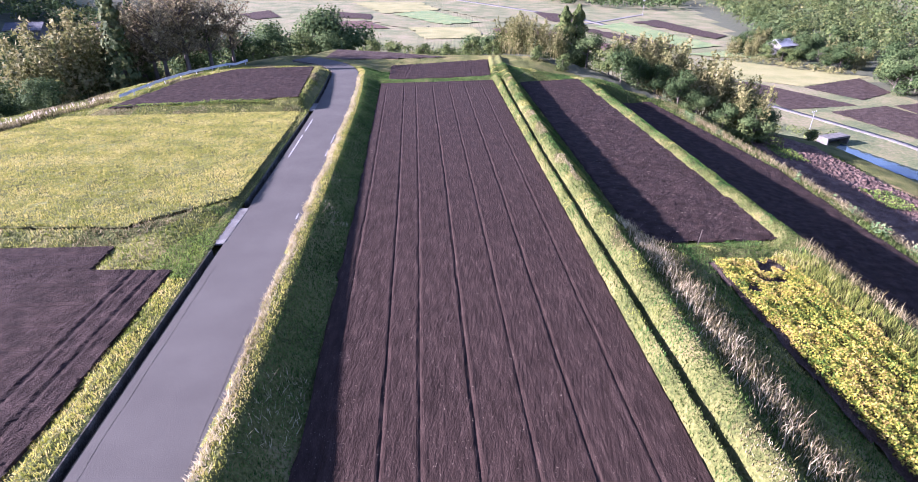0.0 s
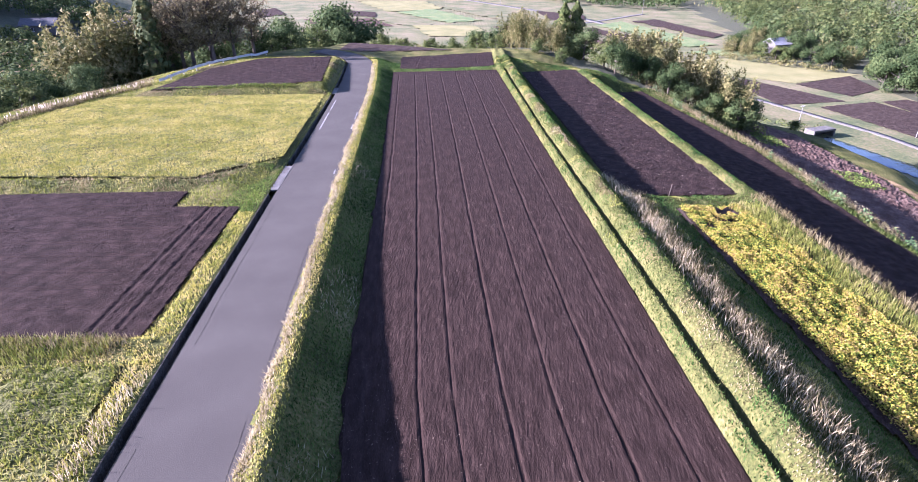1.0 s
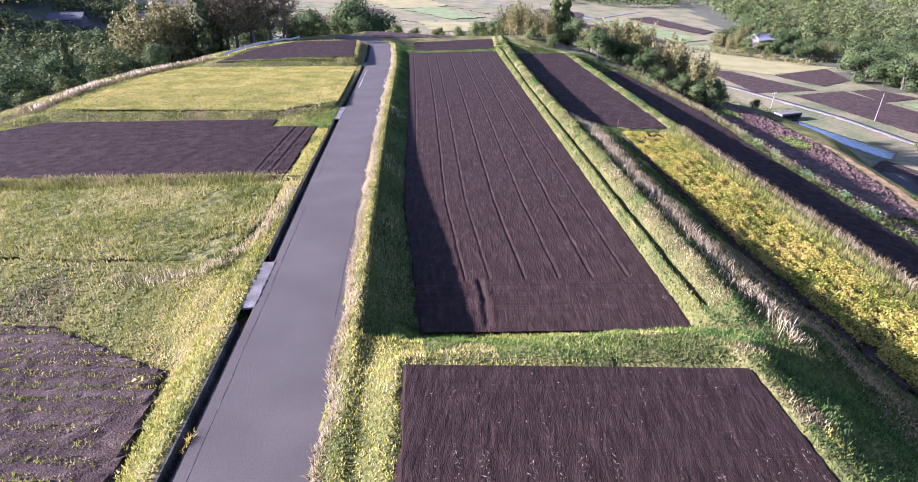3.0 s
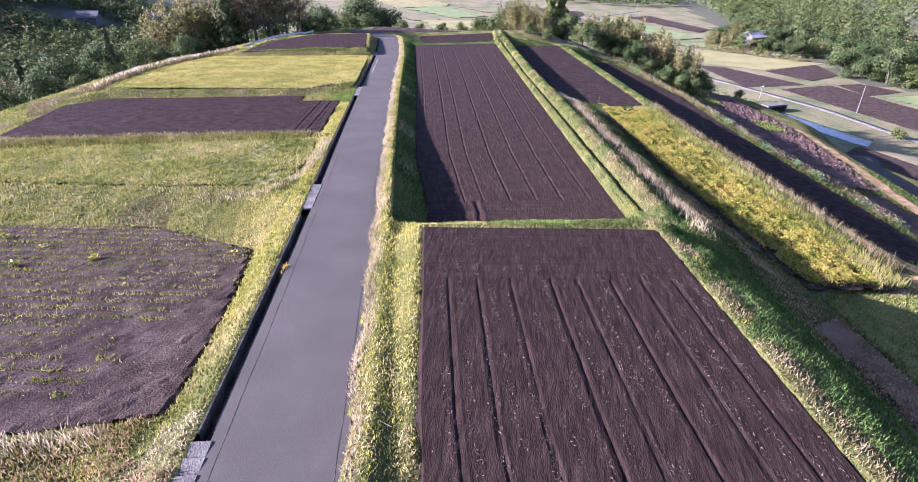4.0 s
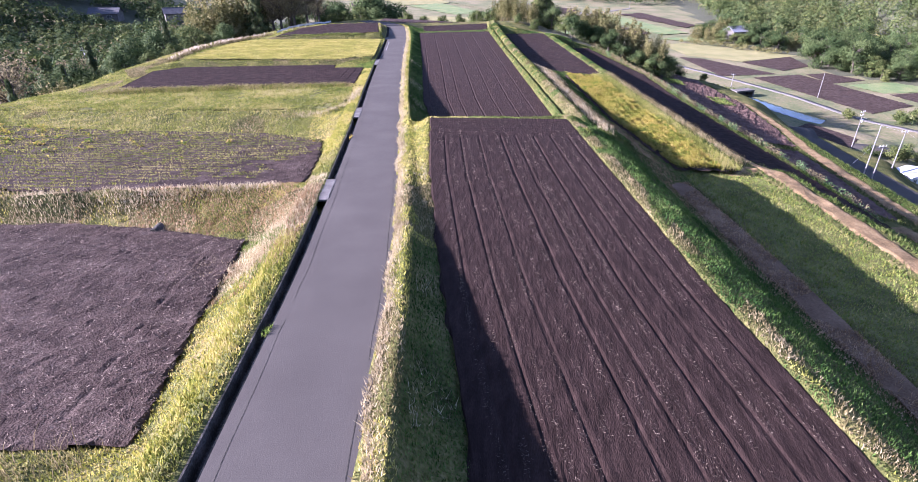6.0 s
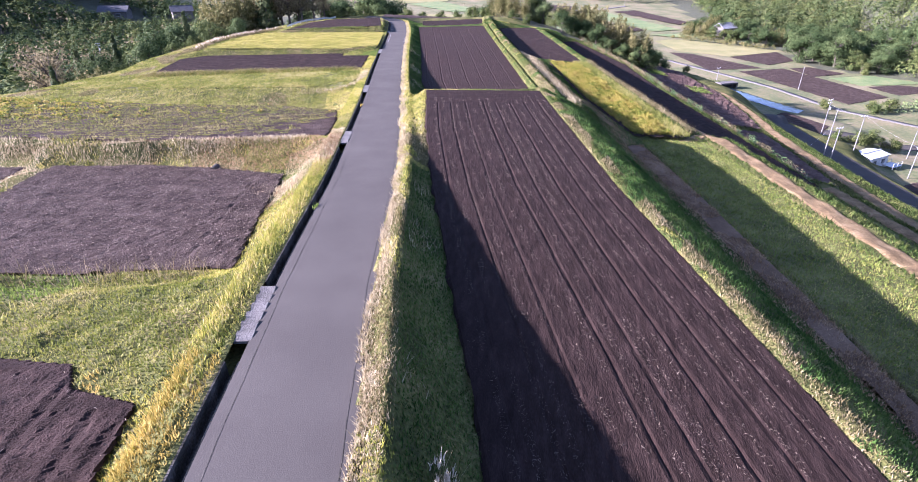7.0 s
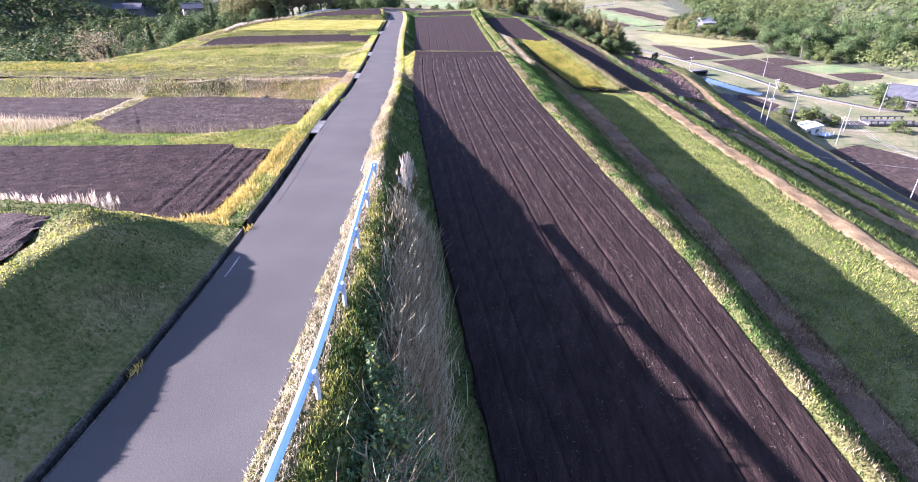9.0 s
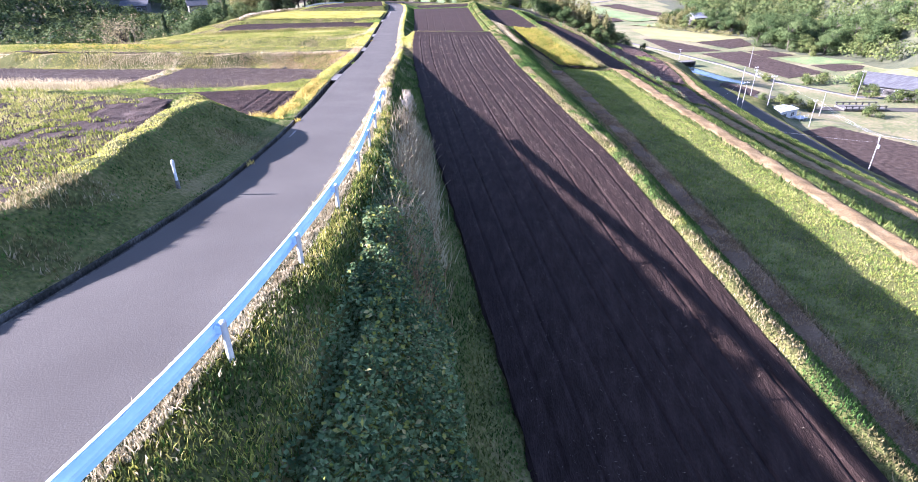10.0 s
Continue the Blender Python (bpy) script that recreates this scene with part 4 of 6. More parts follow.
drain_pipe(-18.1, -27.6, float(on_ground(-18.1, -27.9)) + 0.14)

# ---- utility poles ----
POLE_TOPS = []


def utility_pole(x, y, h, arms, turn=0.4, z=None):
    z = float(on_ground(x, y)) if z is None else z
    top = new("utility_pole")
    top.location = (x, y, z)
    bm = bmesh.new()
    cylinder(bm, 0.13, 0.075, (0, 0, -0.4), (0, 0, h), 12)
    part("pole", bm, M_POLE, top)
    for k in range(arms):
        bm = bmesh.new()
        zz = h - 0.3 - 0.75 * k
        box(bm, (1.7 - 0.3 * k, 0.09, 0.09), (0, 0.12, zz), 0, 0.01)
        arm = part("crossarm", bm, M_STEEL, top)
        arm.rotation_euler = (0, 0, turn)
        for o in (-0.7, 0.0, 0.7):
            bm = bmesh.new()
            cylinder(bm, 0.06, 0.045, (o, 0.12, zz + 0.04), (o, 0.12, zz + 0.28), 8)
            part("insulator", bm, M_WHITE, arm)
    if arms > 1:
        bm = bmesh.new()
        cylinder(bm, 0.2, 0.2, (0.3, 0, h - 2.6), (0.3, 0, h - 1.9), 10)
        part("transformer", bm, M_STEEL, top, "grey transformer can")
    POLE_TOPS.append((x, y, z + h))
    return tagged(top, "pale concrete utility pole with steel crossarms" if arms else "slim pale concrete pole", "utility pole", "utility poles in the valley")


utility_pole(81.6, 3.0, 8.6, 2, 0.9, -8.6)
utility_pole(70.1, 37.5, 10.4, 0, 0.5)
utility_pole(88.8, 69.5, 9.6, 2, 0.5)
utility_pole(83.6, 48.9, 7.6, 1, 0.2)
utility_pole(91.9, 42.2, 6.8, 1, 0.6)
utility_pole(105.9, 61.7, 6.6, 0)
utility_pole(129.6, 83.7, 9.0, 1, 0.3)
utility_pole(70.8, 36.2, 7.5, 1, 0.3)
utility_pole(119.0, 137.0, 8.0, 0)
utility_pole(95.0, 150.0, 5.0, 1)
utility_pole(-128.0, 196.0, 11.0, 2)
utility_pole(-136.0, 150.0, 11.0, 2)
utility_pole(122.0, 404.0, 10.0, 1)
utility_pole(30.0, 470.0, 10.0, 1)


def cable(a, b, sag, label="thin black overhead wire"):
    a, b = Vector(a), Vector(b)
    cu = bpy.data.curves.new("overhead_wire", "CURVE")
    cu.dimensions, cu.bevel_depth, cu.bevel_resolution = "3D", 0.009, 1
    sp = cu.splines.new("POLY")
    sp.points.add(16)
    for i, p in enumerate(sp.points):
        u = i / 16
        q = a.lerp(b, u) - Vector((0, 0, 4 * sag * u * (1 - u)))
        p.co = (*q, 1)
    cu.materials.append(M_STEEL)
    return tagged(new("overhead_wire", cu), label, "wire", "wires between the poles")


P = POLE_TOPS
for k, o in enumerate((-0.6, 0.0, 0.6)):
    cable((P[0][0] + o, P[0][1] - o, P[0][2] - 0.1), (P[4][0] + o, P[4][1] - o, P[4][2] - 0.1), 0.7)
    cable((P[0][0] + o, P[0][1] - o, P[0][2] - 0.1), (140 + o, -22, 0.5), 1.0)
cable((P[0][0], P[0][1], P[0][2] - 1.4), (60, 12, -1.0), 0.3)
cable((P[4][0], P[4][1], P[4][2] - 0.2), (P[3][0], P[3][1], P[3][2] - 0.2), 0.4)
cable((P[3][0], P[3][1], P[3][2] - 0.2), (P[2][0], P[2][1], P[2][2] - 1.2), 0.5)
cable((P[1][0], P[1][1], P[1][2] - 3.4), (63.5, 33.5, -1.5), 0.1)


# ---- buildings ----
def gable_house(x, y, z, w, d, h, rise, turn, wall, roof, name, label, eave=0.6, openings=()):
    """Walls with a gabled roof, the ridge along the local x; openings: (side, along, foot, width, height)."""
    top = new(name)
    top.matrix_world = pose(x, y, z, 0, 0, turn)
    bm = bmesh.new()
    box(bm, (w, d, h + 1.0), (0, 0, h / 2 - 0.5), 0, 0.03)
    vs = [bm.verts.new(p) for p in ((-w / 2, -d / 2, h), (-w / 2, d / 2, h), (-w / 2, 0, h + rise * 0.96), (w / 2, -d / 2, h), (w / 2, d / 2, h), (w / 2, 0, h + rise * 0.96))]
    for q in ((0, 1, 2), (3, 5, 4), (0, 2, 5, 3), (1, 4, 5, 2)):
        bm.faces.new([vs[i] for i in q])
    body = part("wall", bm, wall, top)
    bm = bmesh.new()
    run = d / 2 + eave
    slope = math.atan2(rise, d / 2)
    for s in (-1, 1):
        m = Matrix.Translation((0, s * run / 2, h + rise - math.tan(slope) * run / 2 + 0.08)) @ Matrix.Rotation(-s * slope, 4, "X") @ Matrix.Diagonal((w + 2 * eave, run / math.cos(slope), 0.14, 1))
        bmesh.ops.create_cube(bm, size=1.0, matrix=m)
    r = part("roof", bm, roof, top)
    bm = bmesh.new()
    box(bm, (w + 2 * eave + 0.1, 0.4, 0.25), (0, 0, h + rise + 0.14), 0, 0.05)
    part("ridge", bm, roof, r)
    for side, along, foot, ow, oh in openings:
        win = new("window")
        win.parent = top
        s = 1 if side in ("n", "e") else -1
        if side in ("n", "s"):
            win.matrix_local = Matrix.Translation((along, s * d / 2, foot)) @ Matrix.Rotation(0 if s < 0 else math.pi, 4, "Z")
        else:
            win.matrix_local = Matrix.Translation((s * w / 2, along, foot)) @ Matrix.Rotation(s * math.pi / 2, 4, "Z")
        bm = bmesh.new()
        for bx in ((ow + 0.12, 0.1, 0.07, 0, oh), (ow + 0.12, 0.12, 0.07, 0, 0), (0.07, 0.1, oh, -ow / 2, oh / 2), (0.07, 0.1, oh, ow / 2, oh / 2), (0.05, 0.08, oh, 0, oh / 2)):
            box(bm, bx[:3], (bx[3], -0.03, bx[4]))
        part("frame", bm, M_STEEL, win)
        bm = bmesh.new()
        box(bm, (ow, 0.03, oh), (0, -0.02, oh / 2))
        part("pane", bm, M_DARK, win)
    return tagged(top, label, "building")


gable_house(88.6, 50.4, -10.2, 6.4, 4.2, 2.5, 0.35, 28, M_WHITE, M_WHITE, "prefab_hut", "small white prefab hut with a low pale roof beside the road", 0.25,
            (("s", -1.6, 0.9, 1.3, 1.0), ("s", 1.5, 0.9, 1.3, 1.0), ("w", 0.0, 0.0, 0.9, 2.0), ("n", 0.5, 0.9, 1.6, 0.9), ("e", 0.2, 0.9, 1.2, 0.9)))
deck = new("timber_deck")
deck.matrix_world = pose(93.0, 49.2, -10.2, 0, 0, 28)
bm = bmesh.new()
for i in range(9):
    box(bm, (3.4, 0.24, 0.06), (0, -1.2 + i * 0.27, 0.55), 0, 0.01)
part("planks", bm, M_WHITE, deck)
for px, py in ((-1.6, -1.2), (1.6, -1.2), (-1.6, 1.0), (1.6, 1.0), (0, -1.2), (0, 1.0)):
    bm = bmesh.new()
    cylinder(bm, 0.05, 0.05, (px, py, -0.6), (px, py, 1.4), 8)
    part("upright", bm, M_WHITE, deck)
for py in (-1.2, 1.0):
    bm = bmesh.new()
    box(bm, (3.3, 0.05, 0.08), (0, py, 1.36), 0, 0.01)
    part("handrail", bm, M_WHITE, deck)
tagged(deck, "raised pale deck with handrails beside the hut", "deck")
gable_house(146.0, 90.5, -13.6, 16.0, 9.5, 3.6, 2.7, -38, M_CONCRETE, M_SLATE, "farmhouse", "low farmhouse with a large grey tiled roof", 0.9,
            (("s", -4, 0.6, 2.6, 1.9), ("s", 1.5, 0.6, 2.6, 1.9), ("w", 0, 0.8, 2.0, 1.4)))
gable_house(158.0, 84.0, -13.6, 9.0, 7.0, 3.0, 1.8, -38, M_CONCRETE, M_SLATE, "farmhouse", "smaller outbuilding with a grey roof beside the farmhouse", 0.6, (("s", 0, 0.8, 2.0, 1.4),))
gable_house(139.0, 254.0, -11.5, 10.0, 7.0, 3.4, 2.0, 20, M_CONCRETE, M_TILE, "farmhouse", "pale-walled house among trees at the foot of the hill", 0.6, (("s", -2, 0.8, 2.0, 1.4), ("s", 2, 0.8, 2.0, 1.4)))
# the next two roofs take the dark tiles to look shaded
gable_house(-205.0, 285.0, -9.5, 15.0, 9.0, 3.6, 2.6, 10, M_CONCRETE, M_SLATE, "farmhouse", "shaded house with a pale wall below the woods", 0.8, (("s", -3, 0.8, 2.4, 1.6), ("s", 3, 0.8, 2.4, 1.6)))
gable_house(-168.0, 290.0, -9.5, 11.0, 8.0, 3.6, 2.4, 30, M_CONCRETE, M_SLATE, "farmhouse", "shaded farmhouse with a grey tiled roof", 0.8, (("s", 0, 0.8, 2.4, 1.6),))
gable_house(-62.0, 152.0, -6.0, 8.0, 6.0, 2.6, 1.4, 60, M_CONCRETE, M_SLATE, "shed", "grey-roofed shed among the trees below the ridge", 0.4)
gable_house(-14.0, 178.0, -13.0, 12.0, 8.0, 4.0, 2.2, 15, M_CONCRETE, M_TILE, "farmhouse", "grey-roofed farmhouse below the trees", 0.7, (("s", 0, 0.8, 2.4, 1.6),))
gable_house(-34.0, 200.0, -13.5, 9.0, 7.0, 3.6, 2.0, -10, M_WHITE, M_TILE, "farmhouse", "pale house far below the trees", 0.7, (("s", 0, 0.8, 2.4, 1.6),))

# bridge and culvert
bridge = new("bridge")
bridge.matrix_world = pose(123.0, 70.6, -12.6, 0, 0, 2)
bm = bmesh.new()
box(bm, (13.0, 4.8, 0.5), (0, 0, 0), 0, 0.04)
part("deck", bm, M_CONCRETE, bridge)
for s in (-1, 1):
    bm = bmesh.new()
    box(bm, (13.0, 0.25, 0.25), (0, s * 2.3, 1.05), 0, 0.03)
    rail = part("parapet", bm, M_CONCRETE, bridge)
    for i in range(7):
        bm = bmesh.new()
        box(bm, (0.4, 0.22, 0.9), (-6 + 2 * i, s * 2.3, 0.6), 0, 0.03)
        part("baluster", bm, M_CONCRETE, rail)
tagged(bridge, "short concrete bridge with open parapets", "bridge")
culvert = new("culvert")
culvert.matrix_world = pose(93.0, 136.5, -13.6, 0, 0, 20)
for sx in (-1, 1):
    bm = bmesh.new()
    box(bm, (0.5, 3.0, 2.6), (sx * 3.4, 0, 0.6), 0, 0.04)
    part("wing_wall", bm, M_CONCRETE, culvert)
bm = bmesh.new()
box(bm, (7.4, 3.0, 0.5), (0, 0, 1.9), 0, 0.04)
part("lintel", bm, M_CONCRETE, culvert)
# near-black panel that stands in for the unlit depth of the culvert
bm = bmesh.new()
box(bm, (6.2, 0.2, 2.0), (0, 0.9, 0.6))
part("back", bm, M_DARK, culvert)
tagged(culvert, "concrete culvert mouth at the end of the canal", "culvert")

# ---- grasses, crops and weeds ----
def blades(name, pts, high, wide, material, label, category="grass", lean=0.5, seed=0, kind="stuff", plain=False):
    """One tapering, bent blade at each point."""
    r = np.random.default_rng(seed)
    n = len(pts)
    a, h, w = r.uniform(0, 6.283, n), r.uniform(high[0], high[1], n), wide * r.uniform(0.6, 1.4, n)
    d, e = np.stack([np.cos(a), np.sin(a)], 1), r.uniform(0, 6.283, n)
    t = np.stack([np.cos(e), np.sin(e)], 1) * (h * lean * r.uniform(0.1, 1.0, n))[:, None]
    base, mid, tip = pts - np.array((0, 0, 0.03)), pts.copy(), pts.copy()
    mid[:, :2] += t * 0.42
    mid[:, 2] += h * 0.6
    tip[:, :2] += t
    tip[:, 2] += h
    o = np.zeros((n, 3))
    o[:, :2] = d * (w / 2)[:, None]
    if plain:
        v = np.stack([base - o, base + o, tip], 1)
        return tagged(mesh_ob(name, v.reshape(-1, 3), np.arange(n * 3).reshape(-1, 3), material), label, category, kind=kind)
    v = np.stack([base - o, base + o, mid - o * 0.7, mid + o * 0.7, tip], 1)
    i = np.arange(n)[:, None] * 5
    f = np.concatenate([i + [[0, 1, 3]], i + [[0, 3, 2]], i + [[2, 3, 4]]])
    return tagged(mesh_ob(name, v.reshape(-1, 3), f, material), label, category, kind=kind)


def leaf_arrays(pts, size, r, flat=0.5, slim=0.32, out=None, loose=0.42):
    """A bent diamond leaf at each point."""
    n = len(pts)
    nrm = r.normal(0, 1, (n, 3)) * (1 - flat) + np.array([0, 0, 1.0]) * flat * 1.6
    if out is not None:
        nrm = out + r.normal(0, loose, (n, 3))
    nrm /= np.linalg.norm(nrm, axis=1)[:, None]
    a = np.cross(nrm, r.normal(0, 1, (n, 3)))
    a /= np.linalg.norm(a, axis=1)[:, None]
    b = np.cross(nrm, a)
    s = (size * r.uniform(0.6, 1.4, n))[:, None]
    v = np.stack([pts - a * s * 0.5, pts + b * s * slim + nrm * s * 0.08, pts + a * s * 0.5, pts - b * s * slim + nrm * s * 0.08], 1)
    return v.reshape(-1, 3), np.arange(n * 4).reshape(-1, 4)


def leaves(name, pts, size, material, label, category, seed=0, flat=0.5, slim=0.32):
    v, f = leaf_arrays(pts, size, np.random.default_rng(seed), flat, slim)
    if slim < 0.22:
        v, f = v.reshape(-1, 4, 3)[:, [0, 1, 2]].reshape(-1, 3), np.arange(len(f) * 3).reshape(-1, 3)
    return tagged(mesh_ob(name, v, f, material), label, category, kind="stuff")


def scatter(x0, x1, y0, y1, density, seed):
    r = np.random.default_rng(seed)
    n = int(abs(x1 - x0) * abs(y1 - y0) * density)
    return r.uniform(x0, x1, n), r.uniform(y0, y1, n), r


RIMS = [
    ([(20.6, -9.6), (24.0, -8.6), (27.6, -5.2)], 1.4),
    ([(28.4, 2.0), (29.2, -6.0), (30.2, -28.0), (31.4, -48.0), (32.1, -70.0), (35.0, -112.0)], 2.3),
    ([(37.0, -9.2), (40.8, -8.6), (44.0, -4.4), (44.9, -19.4), (45.8, -32.3), (47.5, -46.0), (50.0, -70.0), (52.0, -100.0)], 1.6),
    ([(56.0, 101.0), (60.2, 88.0), (62.3, 68.0), (60.7, 50.0), (58.5, 37.0), (57.0, 15.0), (56.2, -4.0), (58.1, -19.2), (60.0, -31.0), (63.1, -60.0), (66.1, -90.0)], 2.2),
]


def clear(x, y, gap=0.0, road=2.58, east=1.9):
    """Points off the fields and the road."""
    ok = lookup(near_field, x, y) > gap
    for line, wide in RIMS:
        ok &= line_distance(x, y, line)[0] > wide * 0.45 + 0.15 * rough_noise(x, y, 1.1, 14)
    return ok & (lookup(road_d, x, y) > np.where(road_side(x, y) < 0, np.where(y > -70, road, road - 0.12), east) * road_width(y))


def rise(x, y):
    z = on_ground(x, y)
    shoulder = (road_side(x, y) < 0) & (lookup(road_d, x, y) < np.where(y > -70, 3.45, 3.15)) & (y < 96)
    return np.stack([x, y, np.where(shoulder, np.maximum(z, road_z(y) + 0.03), z)], 1)


def within(key, density, seed, inset=0.0):
    corners, (a, b, c) = FIELDS[key]
    cs = np.array(corners)
    x, y, r = scatter(cs[:, 0].min(), cs[:, 0].max(), cs[:, 1].min(), cs[:, 1].max(), density, seed)
    ins, edge = edge_distance(x, y, corners)
    k = (ins == 0) & (edge > inset)
    x, y = x[k], y[k]
    return np.stack([x, y, a + b * x + c * y + 0.02], 1), r


def along(line, width, per_metre, seed, jitter=0.0):
    """Points strewn along a line."""
    c = smooth_line(line, 0.25, 10)
    r = np.random.default_rng(seed)
    n = int(len(c) * 0.25 * per_metre)
    i = r.integers(0, len(c), n)
    t = np.gradient(c, axis=0)
    t /= np.linalg.norm(t, axis=1)[:, None]
    o = r.normal(0, width / 2, n)
    u = r.uniform(-0.2, 0.2, n)
    return c[i, 0] - t[i, 1] * o + t[i, 0] * u, c[i, 1] + t[i, 0] * o + t[i, 1] * u, r


# banks
x, y, r = scatter(-16, 26, -112, 92, 195, 1)
side = road_side(x, y)
d = lookup(road_d, x, y)
edge_of_f2 = np.interp(y, [-116, -90, -67, -36.6, -12], [16.8, 15.1, 13.7, 10.0, 8.0])
ditch_d = line_distance(x, y, DITCH)[0]
k = clear(x, y, 0.02) & ((ditch_d > 0.17) | (y < -6) | (y > 76))
west = (side < 0) & (d < 6.5) & (y < 92)
end_strip = (y > -11.8) & (y < -6.3) & (x > -4.0) & (x < 9.5)
flat = (y > -34) & (y < -9)
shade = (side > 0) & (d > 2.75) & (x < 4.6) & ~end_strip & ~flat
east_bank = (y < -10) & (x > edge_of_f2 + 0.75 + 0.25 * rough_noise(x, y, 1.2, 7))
verge = (side > 0) & (d < np.where(flat, 5.0, np.where(y < -66, 2.45, 2.75))) & (y > -100) & (x < 4.6)
patchy = rough_noise(x, y, 0.7, 6)
tan = k & verge & (y < -12) & (patchy + np.interp(y, [-62, -50, -22, -12], [0.75, 0.35, 0.0, -0.4]) > 0.1)
rim = k & (y < -11) & (np.abs(x - edge_of_f2 - 0.4) < 0.6) & (rough_noise(x, y, 0.8, 9) > -0.2)
path = k & (y > -8) & (x > 4) & (ditch_d < 1.1) & (ditch_d > 0.2) & (x > np.interp(y, [p[1] for p in DITCH], [p[0] for p in DITCH])) & (patchy > np.interp(y, [0, 40], [-0.5, 0.5]))
tan |= rim | path
dry = k & verge & (y < -58) & (patchy > np.interp(y, [-66, -58], [-2, 0.5]))
tan &= ~dry
tan |= k & (side < 0) & (y < -70) & (rough_noise(x, y, 0.8, 12) > 0.55) & (d < 5.5)
dry |= k & west & (y > -40) & (y < -24) & (rough_noise(x, y, 0.5, 13) > 0.1)
crest = np.interp(y, [-92, -87.5, -83.3, -79.2, -74.3], [-7.0, -6.3, -6.5, -7.15, -7.3])
amber = k & west & (y < -55) & (y > -70.5) & (rough_noise(x, y, 0.6, 23) > -0.4)
dry_or = tan | dry | amber
tan &= ~amber
# sunlight put into the colour: brighter grass on the verges and the mound's crest
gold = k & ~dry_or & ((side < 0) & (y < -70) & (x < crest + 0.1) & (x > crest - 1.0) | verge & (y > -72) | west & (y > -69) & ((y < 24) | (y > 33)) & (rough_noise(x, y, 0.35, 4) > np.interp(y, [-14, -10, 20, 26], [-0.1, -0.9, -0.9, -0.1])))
# banks turned from the sun get darker grass, so shade is in their colour
shaded_grass = k & ~gold & ~dry_or & (shade | east_bank)
rest = k & ~gold & ~shaded_grass & ~dry_or
corner = west & (y > 24) & (y < 33) & (x < -13.2)
fresh = rest & (end_strip | corner) & (rough_noise(x, y, 0.6, 20) > -0.2)
rest &= ~fresh
bund = rest & ((x > 4) | (side < 0) & (y < -69) & (x > -7.4)) & (rough_noise(x, y, 0.9, 10) > -0.5)
rest &= ~bund
mound = (side < 0) & (y < -69)
# the mound's light is painted: deep green for the shaded slope, gold for the crest
for pick, stuff in ((bund, M_DEEP), (rest, M_MEADOW), (gold, M_GOLD)):
    m = pick & mound
    blades("bank_grass", rise(x[m], y[m]), (0.02, 0.08), 0.06, stuff, "short mown grass on the mound, its lit crest and shaded slope coloured in", seed=31, lean=1.0, plain=True)
bund, rest, gold = bund & ~mound, rest & ~mound, gold & ~mound
deep = bund & (rough_noise(x, y, 0.7, 33) > -0.05)
bund &= ~deep
blades("bank_grass", rise(x[deep], y[deep]), (0.05, 0.16), 0.054, M_DEEP, "green grass on the field bunds", seed=34, lean=0.7, plain=True)
blades("bank_grass", rise(x[bund], y[bund]), (0.05, 0.16), 0.054, M_MEADOW, "green and yellowing grass on the field bunds", seed=9, lean=0.9, plain=True)
blades("bank_grass", rise(x[fresh], y[fresh]), (0.05, 0.16), 0.054, M_LUSH, "fresh green grass at the end of the ploughed field", seed=29, lean=0.9, plain=True)
blades("bank_grass", rise(x[rest], y[rest]), (0.05, 0.15), 0.054, M_BLADE, "mown green and straw-coloured grass on the banks", seed=2, lean=0.9, plain=True)
blades("bank_grass", rise(x[gold], y[gold]), (0.05, 0.15), 0.054, M_GOLD, "grass along the road, coloured bright yellow-green for sunlight", seed=3, lean=0.9, plain=True)
blades("bank_grass", rise(x[tan], y[tan]), (0.06, 0.18), 0.048, M_SAGE, "withering tan and olive grass on the verges", seed=5, lean=0.9, plain=True)
blades("bank_grass", rise(x[amber], y[amber]), (0.06, 0.18), 0.05, M_AMBER, "amber dry grass on the bank above the gutter", seed=24, lean=1.0, plain=True)
blades("bank_grass", rise(x[dry], y[dry]), (0.04, 0.13), 0.05, M_DRY, "short straw-coloured grass on the verges", seed=28, lean=1.0, plain=True)
blades("bank_grass", rise(x[shaded_grass], y[shaded_grass]), (0.06, 0.16), 0.054, M_DEEP, "grass on the banks, coloured deep green for shade", seed=4, lean=0.9, plain=True)
# pale withered wisps on the shaded bank above the ploughed fields
x, y, r = scatter(-9, 4.5, -66, 40, 40, 15)
d = lookup(road_d, x, y)
k = clear(x, y, 0.15) & (road_side(x, y) > 0) & (d > 2.9) & (d < 6.5) & ((y > -5.5) | (y < -13)) & (rough_noise(x, y, 0.6, 16) > 0.35)
blades("withered_grass", rise(x[k], y[k]), (0.12, 0.4), 0.03, M_DRY, "pale withered wisps on the shaded bank", "grass", 1.3, 17, plain=True)
x, y, r = scatter(-72, -16, -100, 92, 70, 5)
k = clear(x, y, 0.02)
fresh = k & (y > -56) & (y < -46) & (rough_noise(x, y, 0.4, 18) > -0.6)
straw = k & ~fresh & (rough_noise(x, y, 0.45, 19) > np.interp(y, [-47, -40, -24, -20, 12, 30], [1.0, -0.1, -0.1, 0.6, 0.7, 0.2]))
k &= ~fresh & ~straw
